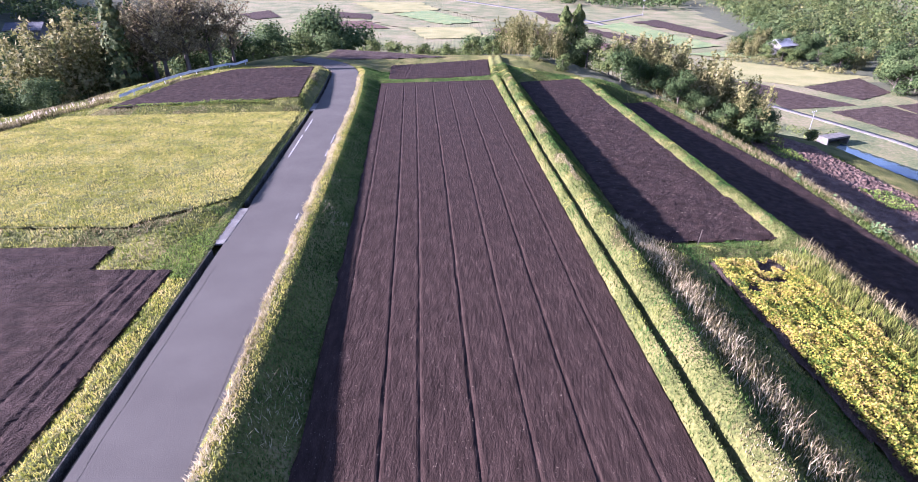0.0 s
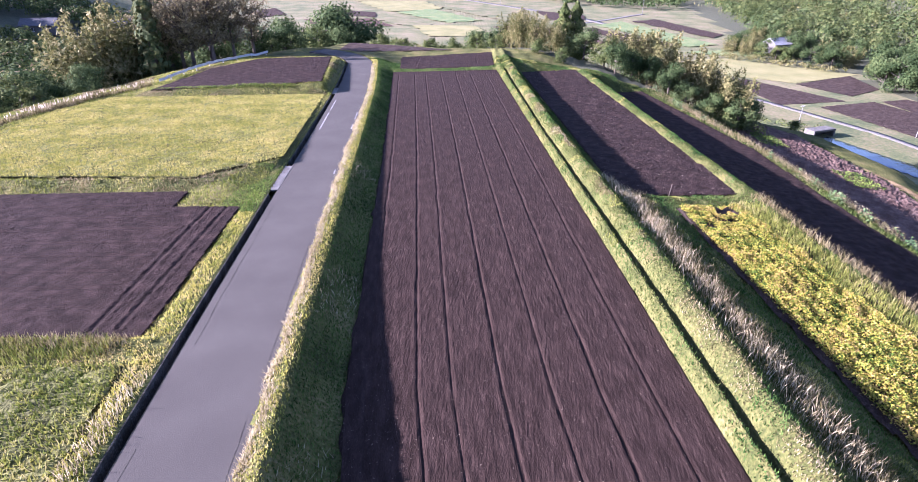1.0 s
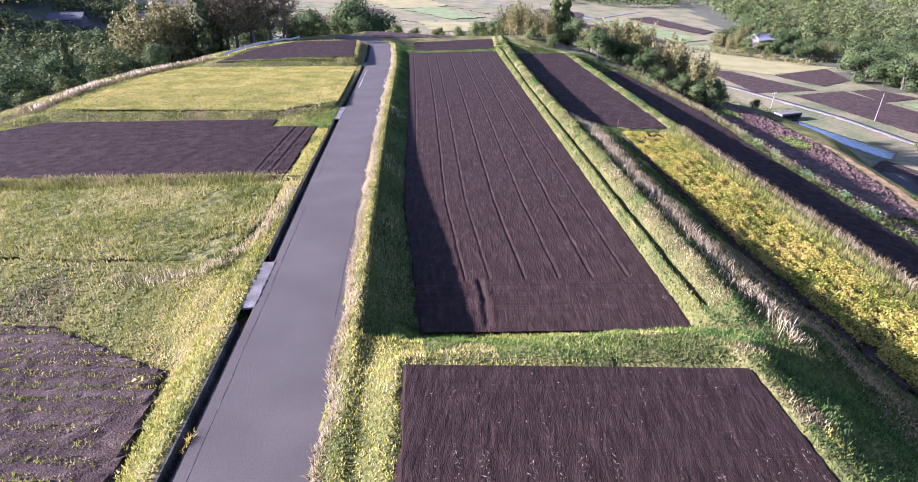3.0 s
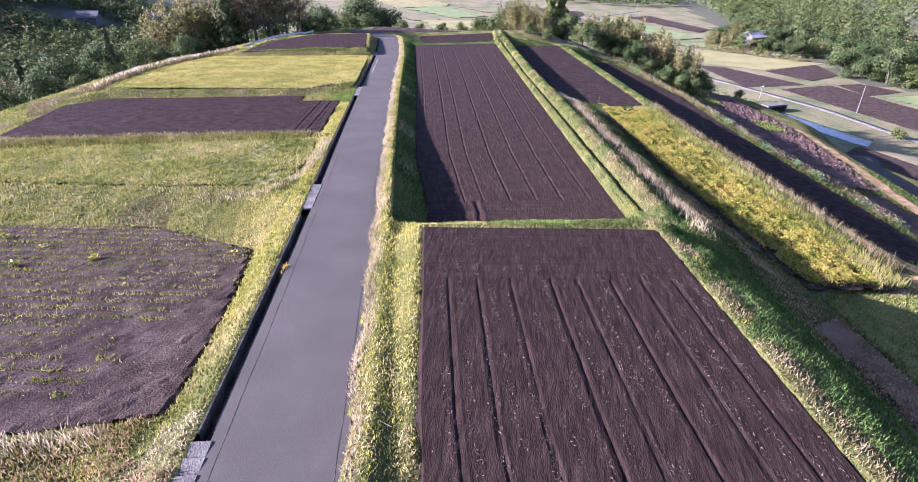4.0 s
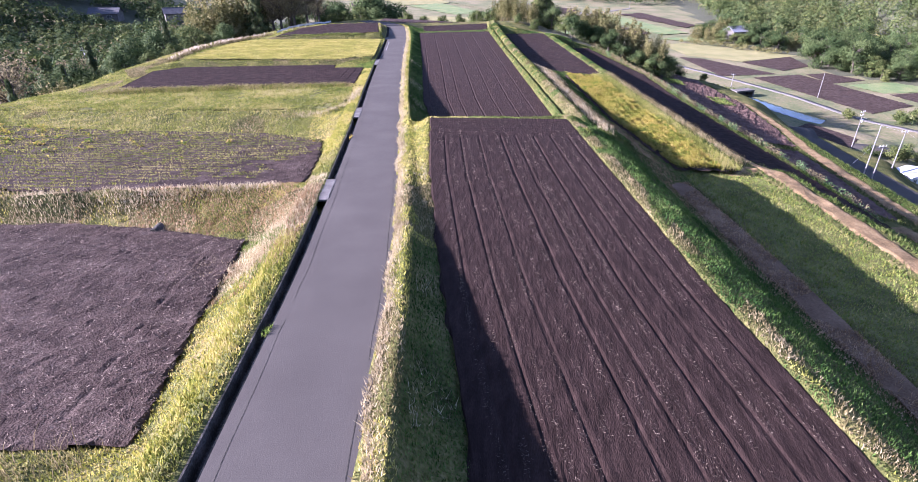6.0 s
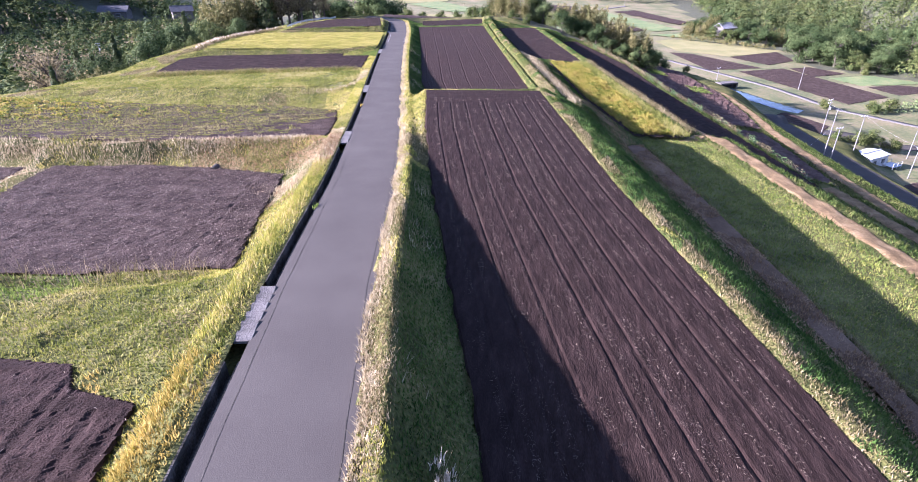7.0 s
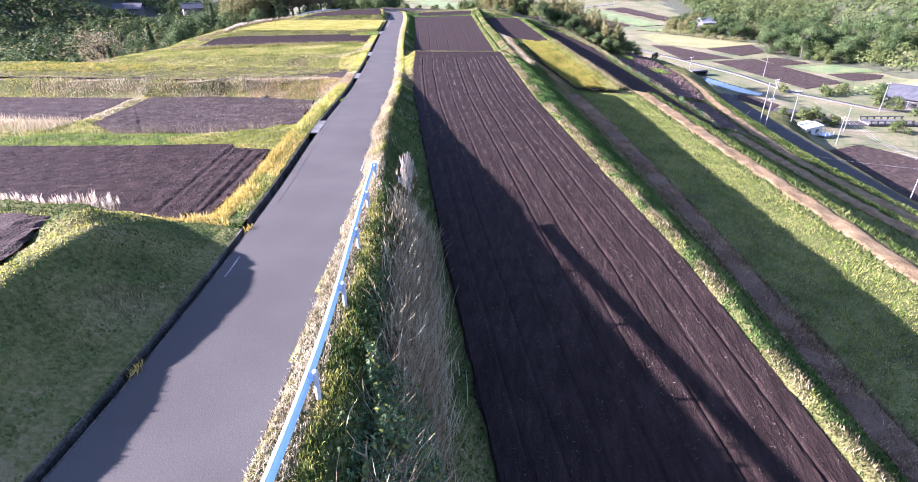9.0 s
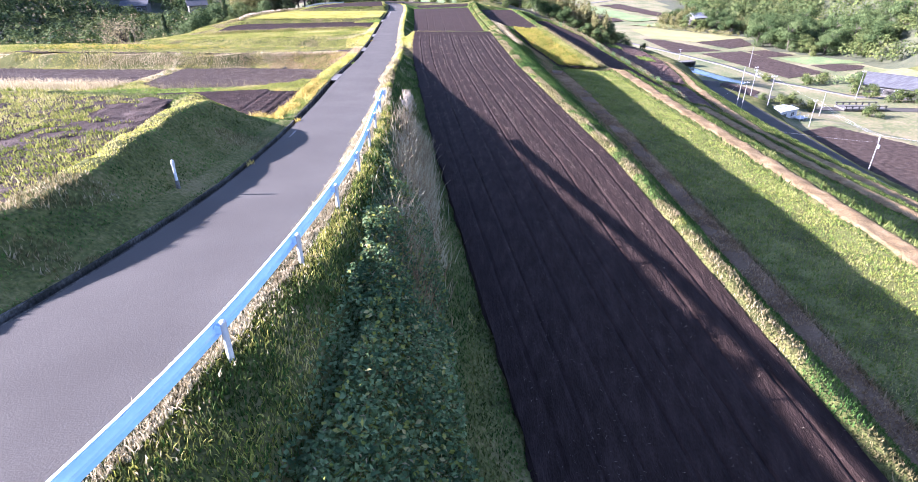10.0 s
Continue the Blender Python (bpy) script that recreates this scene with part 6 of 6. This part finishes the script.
def make_tree(name, seed, h, spread, leaf, count, material, label, form="round", crown_from=0.16):
    """A tapered trunk with limbs and a crown of many small leaf sprays, in lobes with gaps."""
    r = np.random.default_rng(seed)
    top = new(name)
    wood = []
    bend = r.normal(0, 0.04 * h, 2)
    knots = [np.array((bend[0] * u * u, bend[1] * u * u, u * h * (0.96 if form == "cone" else 0.78))) for u in np.linspace(0, 1, 5)]
    for i in range(4):
        wood.append(tube_arrays(knots[i], knots[i + 1], 0.028 * h * (1 - i * 0.22), 0.028 * h * (1 - (i + 1) * 0.22) + 0.01, 7))
    pts, outs = [], []
    if form == "round":
        lobes = 13
        for k in range(lobes):
            a, u = r.uniform(0, 6.283), r.uniform(0.05, 1)
            z = h * (crown_from + (0.88 - crown_from) * u)
            rad = spread * math.sqrt(max(0.08, 1 - (2 * u - 0.75) ** 2 / 1.7)) * r.uniform(0.35, 0.85)
            c = np.array((math.cos(a) * rad, math.sin(a) * rad, z))
            s = knots[min(3, int(u * 3) + 1)]
            wood.append(tube_arrays(s, s + (c - s) * 0.9, 0.012 * h, 0.004 * h, 5))
            m = count // lobes
            q = r.normal(0, 1, (m, 3))
            q /= np.linalg.norm(q, axis=1)[:, None]
            q *= (r.uniform(0.45, 1.05, m) * spread * r.uniform(0.36, 0.55))[:, None]
            q[:, 2] *= 0.75
            pts.append(c + q)
            o = q + 0.5 * (c - np.array((0, 0, h * 0.5))) * 0.3 + np.array((0, 0, 0.3))
            outs.append(o / np.linalg.norm(o, axis=1)[:, None])
    elif form == "cone":
        z = h * (0.1 + 0.9 * r.uniform(0, 1, count) ** 1.15)
        reach = spread * (1.04 - z / h) ** 0.75 * (0.75 + 0.25 * np.sin(z * 3.3 + r.uniform(0, 6)))
        a = r.uniform(0, 6.283, count)
        a = a + 0.25 * np.sin(5 * a + z)
        rad = reach * np.sqrt(r.uniform(0.15, 1, count))
        pts.append(np.stack([np.cos(a) * rad, np.sin(a) * rad, z - 0.25 * rad], 1))
        outs.append(np.stack([np.cos(a), np.sin(a), 0 * a + 0.3], 1))
        for k in range(14):
            zz, a = h * r.uniform(0.15, 0.85), r.uniform(0, 6.283)
            e = spread * (1 - zz / h) * 0.8
            wood.append(tube_arrays((0, 0, zz), (math.cos(a) * e, math.sin(a) * e, zz - 0.1 * e), 0.006 * h, 0.002 * h, 4))
    elif form == "grove":
        wood = []
        stems = 26
        for k in range(stems):
            a, d, hh = r.uniform(0, 6.283), spread * math.sqrt(r.uniform(0, 1)), h * r.uniform(0.7, 1.05)
            s, lean = np.array((math.cos(a) * d, math.sin(a) * d, -0.3)), r.normal(0, 0.1 * h, 2)
            t = np.array((s[0] + lean[0], s[1] + lean[1], hh))
            wood.append(tube_arrays(s, t, 0.05, 0.02, 5))
            m = count // stems
            u = r.uniform(0.35, 1.05, m)
            q = s + (t - s) * u[:, None]
            q += r.normal(0, 0.5, (m, 3)) * (1.3 - u)[:, None] * 1.2
            pts.append(q)
    elif form == "bare":
        for k in range(46):
            u, a = r.uniform(0.3, 1), r.uniform(0, 6.283)
            s = knots[min(3, int(u * 4))] * 0.5 + knots[min(4, int(u * 4) + 1)] * 0.5
            e = s + np.array((math.cos(a) * spread * r.uniform(0.4, 1), math.sin(a) * spread * r.uniform(0.4, 1), h * r.uniform(0.1, 0.32)))
            wood.append(tube_arrays(s, e, 0.007 * h, 0.002 * h, 4))
            m = count // 46
            pts.append(s + (e - s) * r.uniform(0.3, 1.1, m)[:, None] + r.normal(0, 0.45, (m, 3)))
    v, f = joined(wood)
    trunk = mesh_ob("trunk", v, f, M_WOOD if form != "grove" else M_BAMBOO, True)
    if form == "grove":
        tagged(trunk, kind="stuff")
    trunk.parent = top
    v, f = leaf_arrays(np.concatenate(pts), leaf, r, 0.25, 0.46, np.concatenate(outs) if outs else None, 0.3)
    crown = mesh_ob("crown", v.reshape(-1, 4, 3)[:, [0, 1, 3]].reshape(-1, 3), np.arange(len(f) * 3).reshape(-1, 3), material)
    crown.parent = top
    return tagged(top, label, "tree")


KINDS = {
    "round_a": make_tree("tree", 1, 10, 4.4, 0.44, 4200, M_LEAF, "dark evergreen broadleaf tree with a dense uneven crown"),
    "round_b": make_tree("tree", 2, 8, 3.6, 0.5, 2000, M_LEAF2, "olive-green broadleaf tree with a rounded crown"),
    "round_c": make_tree("tree", 3, 12, 5.4, 0.5, 4600, M_LEAF, "tall dark evergreen broadleaf tree"),
    "cedar": make_tree("cedar", 4, 17, 2.7, 0.8, 2600, M_CEDAR, "tall narrow cedar with dense dark foliage", "cone"),
    "cedar_b": make_tree("cedar", 5, 13, 2.4, 0.7, 2000, M_CEDAR, "tall narrow cedar with dense dark foliage", "cone"),
    "cypress": make_tree("cypress", 9, 10.5, 4.4, 0.5, 4800, M_LEAF2, "dense dark cypress with a broad pointed crown", "cone"),
    "bamboo": make_tree("bamboo_grove", 6, 8, 2.6, 0.42, 2300, M_BAMBOO, "clump of pale leaning bamboo", "grove"),
    "bare": make_tree("tree", 7, 13, 4.4, 0.44, 3000, M_BROWN, "brown half-bare autumn tree", "bare"),
    "bush": make_tree("bush", 8, 3.4, 2.3, 0.36, 1300, M_LEAF2, "low rounded evergreen bush", "round", 0.05),
}
used = set()


def plant(kind, x, y, size=1.0, turn=0.0, sink=0.3):
    m = pose(x, y, float(on_ground(x, y)) - sink, 0, 0, turn)
    ob = KINDS[kind]
    if kind in used:
        ob = copy_thing(ob, m)
    used.add(kind)
    ob.matrix_basis = m @ Matrix.Diagonal((size, size, size * (0.92 + 0.16 * ((turn * 7) % 1)), 1))
    return ob


# single trees: kind, x, y, size
for kind, x, y, size in (
    ("cedar", -51.0, 88.5, 1.1), ("cedar", -52.8, 90.5, 1.0), ("bamboo", -57.5, 96.0, 1.8), ("bamboo", -61.0, 94.0, 1.8), ("bamboo", -58.5, 88.0, 1.7), ("bamboo", -56.5, 92.0, 1.5), ("bamboo", -61.5, 85.0, 1.6), ("bamboo", -64.0, 90.0, 1.6), ("round_b", -61.0, 76.0, 1.2), ("round_b", -66.0, 79.0, 1.2), ("round_b", -64.0, 70.0, 1.1), ("round_a", -58.0, 69.0, 0.9), ("round_a", -70.0, 73.0, 1.1), ("round_b", -74.0, 80.0, 1.2), ("round_b", -55.0, 62.0, 0.9), ("round_a", -59.0, 57.0, 0.9), ("bush", -52.5, 61.0, 0.8), ("bush", -53.0, 55.0, 0.8), ("bush", -53.0, 48.0, 0.8), ("bush", -54.5, 42.0, 0.9), ("round_a", -53.5, 74.0, 0.6), ("round_b", -57.0, 77.5, 0.8), ("round_a", -51.5, 69.0, 0.5), 
    ("bare", -46.5, 92.5, 1.1), ("bare", -43.5, 94.0, 1.1), ("bare", -49.0, 94.0, 1.05), ("bare", -41.0, 97.0, 1.0), ("bare", -45.5, 98.0, 1.1), ("bare", -39.5, 103.0, 0.9), ("bare", -53.0, 93.0, 1.0),
    ("round_c", -47.0, 104.0, 1.0), ("round_c", -42.0, 110.0, 0.95), ("cedar_b", -52.0, 96.0, 1.2), ("round_a", -36.5, 113.0, 0.9), ("bush", -34.0, 109.0, 1.1), ("bush", -37.0, 106.0, 1.0), ("round_b", -31.0, 119.0, 0.8),
    ("round_c", -33.0, 134.0, 1.75), ("round_c", -27.5, 138.0, 1.7), ("round_c", -39.0, 131.0, 1.5), ("round_c", -38.0, 165.0, 1.5), ("round_c", -31.0, 168.0, 1.3), ("round_a", -45.0, 172.0, 1.4), ("round_a", -27.0, 160.0, 1.0), ("round_b", -50.0, 160.0, 1.2),
    ("bush", -18.0, 121.0, 1.0), ("bush", -13.0, 120.0, 0.8), ("bush", -7.0, 118.0, 0.9), ("round_b", -6.5, 134.0, 1.15), ("round_b", -2.0, 137.0, 1.0), ("bush", -2.0, 113.0, 0.8), ("round_a", 4.0, 126.0, 1.0), ("round_a", 7.5, 122.0, 0.9),
    ("round_b", 1.0, 121.0, 0.8), ("bush", 2.5, 110.0, 0.9), ("bush", 6.2, 108.5, 0.8), ("round_b", 9.5, 116.0, 0.8),
    ("bamboo", 10.5, 106.0, 0.85), ("bamboo", 13.0, 104.0, 0.8), ("bamboo", 15.5, 104.5, 0.7), ("bamboo", 12.0, 110.0, 0.85), ("bamboo", 17.0, 101.5, 0.6), ("bamboo", 9.0, 110.0, 0.9), ("bush", 13.5, 98.5, 0.8), ("bush", 17.0, 95.5, 0.8),
    ("cypress", 19.0, 108.0, 1.15), ("cypress", 21.6, 109.5, 1.1), ("round_a", 22.0, 101.0, 0.7), ("round_b", 25.5, 99.0, 0.75), ("round_a", 26.5, 94.5, 0.65), ("round_a", 30.0, 96.0, 0.62), ("round_c", 32.5, 95.0, 0.5), ("round_a", 35.5, 92.0, 0.6),
    ("bamboo", 33.0, 103.0, 1.25), ("bamboo", 36.5, 100.0, 1.3), ("bamboo", 39.5, 97.5, 1.35), ("bamboo", 42.0, 95.5, 1.3), ("bamboo", 44.5, 92.5, 1.2), ("bamboo", 46.5, 90.0, 1.05), ("bamboo", 37.5, 109.0, 1.5), ("round_c", 38.5, 91.5, 0.5), ("round_a", 42.0, 89.0, 0.6), ("round_c", 48.5, 91.5, 0.65),
    ("round_a", 49.5, 97.5, 0.75), ("round_c", 46.5, 87.0, 0.55), ("bush", 48.5, 87.5, 1.2), ("bush", 44.5, 86.0, 1.0), ("bush", 41.0, 86.5, 0.9), ("round_b", 51.5, 94.5, 0.65), ("bush", 53.5, 99.5, 1.2), ("round_a", 52.0, 105.0, 0.8),
    ("bush", 96.0, 66.0, 1.1), ("bush", 100.5, 67.0, 1.2), ("bush", 91.5, 66.5, 0.9), ("bush", 105.0, 66.5, 1.0), ("round_b", 136.0, 86.0, 0.7), ("round_b", 133.0, 92.0, 0.8), ("round_a", 139.0, 98.0, 0.7), ("bush", 140.0, 80.5, 1.3), ("bush", 145.0, 79.5, 1.3),
    ("bush", 150.0, 78.0, 1.3), ("bush", 121.0, 62.0, 1.2), ("bush", 113.0, 110.0, 1.0), ("bush", 125.0, 105.0, 1.3), ("bush", 132.0, 108.0, 1.3), ("round_b", 135.5, 246.5, 0.9), ("round_a", 142.5, 246.0, 0.8), ("round_b", 131.0, 250.0, 0.9), ("cedar_b", 24.0, 116.0, 0.85), ("bamboo", 29.0, 101.0, 1.1), ("bamboo", 33.5, 97.0, 1.0), ("bamboo", 48.0, 95.5, 1.0), ("bush", 64.0, 100.0, 0.7), ("bush", 71.0, 112.0, 0.8),
):
    plant(kind, x, y, size, (x * 37 + y * 91) % 360)

# the wooded slope to the west, and the woods' edge across the valley
wr = np.random.default_rng(200)
placed = []


def grow(poly, count, gap, kinds, sizes):
    cs = np.array(poly, float)
    tries = 0
    made = 0
    while made < count and tries < 20000:
        tries += 1
        x, y = wr.uniform(cs[:, 0].min(), cs[:, 0].max()), wr.uniform(cs[:, 1].min(), cs[:, 1].max())
        if edge_distance(np.array([x]), np.array([y]), poly)[0][0] > 0 or any((x - a) ** 2 + (y - b) ** 2 < gap * gap for a, b in placed):
            continue
        placed.append((x, y))
        k = wr.uniform(*sizes)
        plant(kinds[wr.integers(len(kinds))], x, y, k, wr.uniform(0, 360), 1.4 * k)
        made += 1


grow([(-58, 66), (-59, 30), (-64, 20), (-95, 40), (-105, 140), (-60, 135), (-54, 104)], 85, 4.6, ["round_a", "round_b", "round_a", "bare", "bamboo", "cedar_b", "round_c"], (0.7, 1.1))
grow([(152, 215), (146, 190), (150, 172), (157, 165), (182, 157), (215, 175), (190, 240)], 60, 6.0, ["round_a", "round_b", "round_c", "round_c"], (0.9, 1.4))
grow([(120, 262), (132, 242), (152, 222), (176, 250), (150, 300)], 30, 7.0, ["round_a", "round_b", "round_c", "bamboo"], (0.9, 1.3))
grow([(-40, 122), (0, 125), (40, 118), (62, 112), (50, 150), (0, 165), (-40, 160)], 34, 6.0, ["round_a", "round_b", "bamboo", "bush"], (0.6, 0.9))


def far_woods(name, poly, gap, material, label, seed, size=(5.0, 9.0), cards=64, leaf=1.5, skip=()):
    """A distant wood: many uneven crowns of leaf sprays."""
    r = np.random.default_rng(seed)
    cs = np.array(poly, float)
    xs, ys = np.meshgrid(np.arange(cs[:, 0].min(), cs[:, 0].max(), gap), np.arange(cs[:, 1].min(), cs[:, 1].max(), gap))
    x, y = (xs + r.uniform(-gap, gap, xs.shape) * 0.5).ravel(), (ys + r.uniform(-gap, gap, ys.shape) * 0.5).ravel()
    k = edge_distance(x, y, poly)[0] == 0
    for s in skip:
        k &= edge_distance(x, y, s)[0] > 0
    x, y = x[k], y[k]
    n = len(x)
    h = r.uniform(*size, n)
    rad = gap * r.uniform(0.3, 0.62, n)
    q = r.normal(0, 1, (n, cards, 3))
    q /= np.linalg.norm(q, axis=2)[:, :, None]
    q[:, :, 2] = np.abs(q[:, :, 2]) - 0.25
    bumps = 1 + 0.25 * np.sin(q[:, :, 0] * 5 + h[:, None]) * np.cos(q[:, :, 1] * 5 + h[:, None] * 3)
    p = np.stack([x[:, None] + q[:, :, 0] * rad[:, None] * bumps, y[:, None] + q[:, :, 1] * rad[:, None] * bumps, (on_ground(x, y) + 0.45 * h)[:, None] + q[:, :, 2] * h[:, None] * 0.6 * bumps], -1)
    v, f = leaf_arrays(p.reshape(-1, 3), leaf, r, 0.1, 0.5, q.reshape(-1, 3) + np.array((0, 0, 0.2)), 0.18)
    return tagged(mesh_ob(name, v.reshape(-1, 4, 3)[:, [0, 1, 3]].reshape(-1, 3), np.arange(len(f) * 3).reshape(-1, 3), material), label, "woods", kind="stuff")


NEAR_W = [(-52, 66), (-52, 30), (-60, 20), (-95, 40), (-105, 140), (-60, 135), (-54, 104)]
NEAR_E = [(152, 215), (146, 190), (150, 172), (157, 165), (182, 157), (215, 175), (190, 240)]
HOMES = [(-225, 262), (-150, 262), (-150, 300), (-225, 300)]
far_woods("woods", [(-330, 380), (-150, 330), (-62, 200), (-60, 136), (-105, 141), (-96, 40), (-60, 18), (-130, 40), (-330, 270)], 9.5, M_LEAF2, "olive crowns of mixed woods in the western valley", 301, (6, 11), 170, 1.25, (HOMES,))
far_woods("woods", [(-330, 380), (-150, 330), (-62, 200), (-60, 136), (-105, 141), (-96, 40), (-60, 18), (-130, 40), (-330, 270)], 9.5, M_LEAF, "dark evergreen crowns in the western valley", 313, (6, 12), 140, 1.25, (HOMES,))
far_woods("woods", [(-330, 380), (-150, 330), (-62, 200), (-110, 60), (-330, 270)], 26, M_BROWN, "rusty autumn crowns scattered through the woods", 302, (7, 11), 60, 1.5, (HOMES,))
EAST = [(212, 170), (186, 238), (160, 262), (150, 300), (200, 500), (470, 540), (420, 390), (250, 190)]
far_woods("woods", [(157, 165), (166, 157), (171, 122), (190, 112), (236, 135), (280, 200), (250, 200), (212, 174), (186, 161)], 7.0, M_LEAF2, "olive crowns at the foot of the eastern hill", 314, (6, 10), 160, 0.9)
far_woods("woods", EAST, 38.0, M_BAMBOO, "pale yellow-green crowns scattered through the eastern woods", 315, (9, 14), 150, 1.2)
far_woods("woods", EAST, 14.0, M_LEAF2, "sunlit olive crowns in the woods on the eastern hill", 303, (9, 18), 420, 0.95)
far_woods("woods", EAST, 15.0, M_LEAF, "dark evergreen crowns in the woods on the eastern hill", 311, (8, 16), 380, 0.95)
far_woods("woods", EAST, 18.0, M_CEDAR, "cedars standing in the woods on the eastern hill", 312, (12, 19), 150, 1.2)
far_woods("woods", [(-500, 570), (-150, 540), (-60, 560), (60, 545), (180, 520), (600, 650), (700, 1100), (-700, 1100)], 17.0, M_LEAF, "distant dark woods closing the valley", 304, (10, 16), 50, 3.0)
far_woods("woods", [(60, 540), (75, 470), (150, 430), (190, 500), (150, 540)], 9.0, M_LEAF, "dark woods at the foot of the far hill", 305, (7, 11), 60, 1.8)
far_woods("thicket", [(100, 140), (90, 148), (78, 170), (70, 178), (80, 150), (86, 140)], 3.0, M_LEAF2, "low thicket beside the canal", 306, (1.0, 2.2), 40, 0.5)
far_woods("thicket", [(123, 100), (150, 112), (160, 125), (128, 112)], 3.0, M_VEG, "tangle of leafy plants beside the lane", 307, (0.8, 1.8), 40, 0.5)
far_woods("reeds", [(112, 256), (132, 240), (150, 219), (146, 216), (128, 232), (108, 250)], 2.6, M_BAMBOO, "pale reeds along the foot of the woods", 308, (2.0, 3.6), 40, 0.6)
far_woods("thicket", [(-90, 300), (-20, 260), (40, 230), (44, 238), (-20, 275), (-88, 320)], 5.0, M_LEAF2, "hedges and bushes among the far fields", 309, (2.0, 4.5), 50, 0.9)
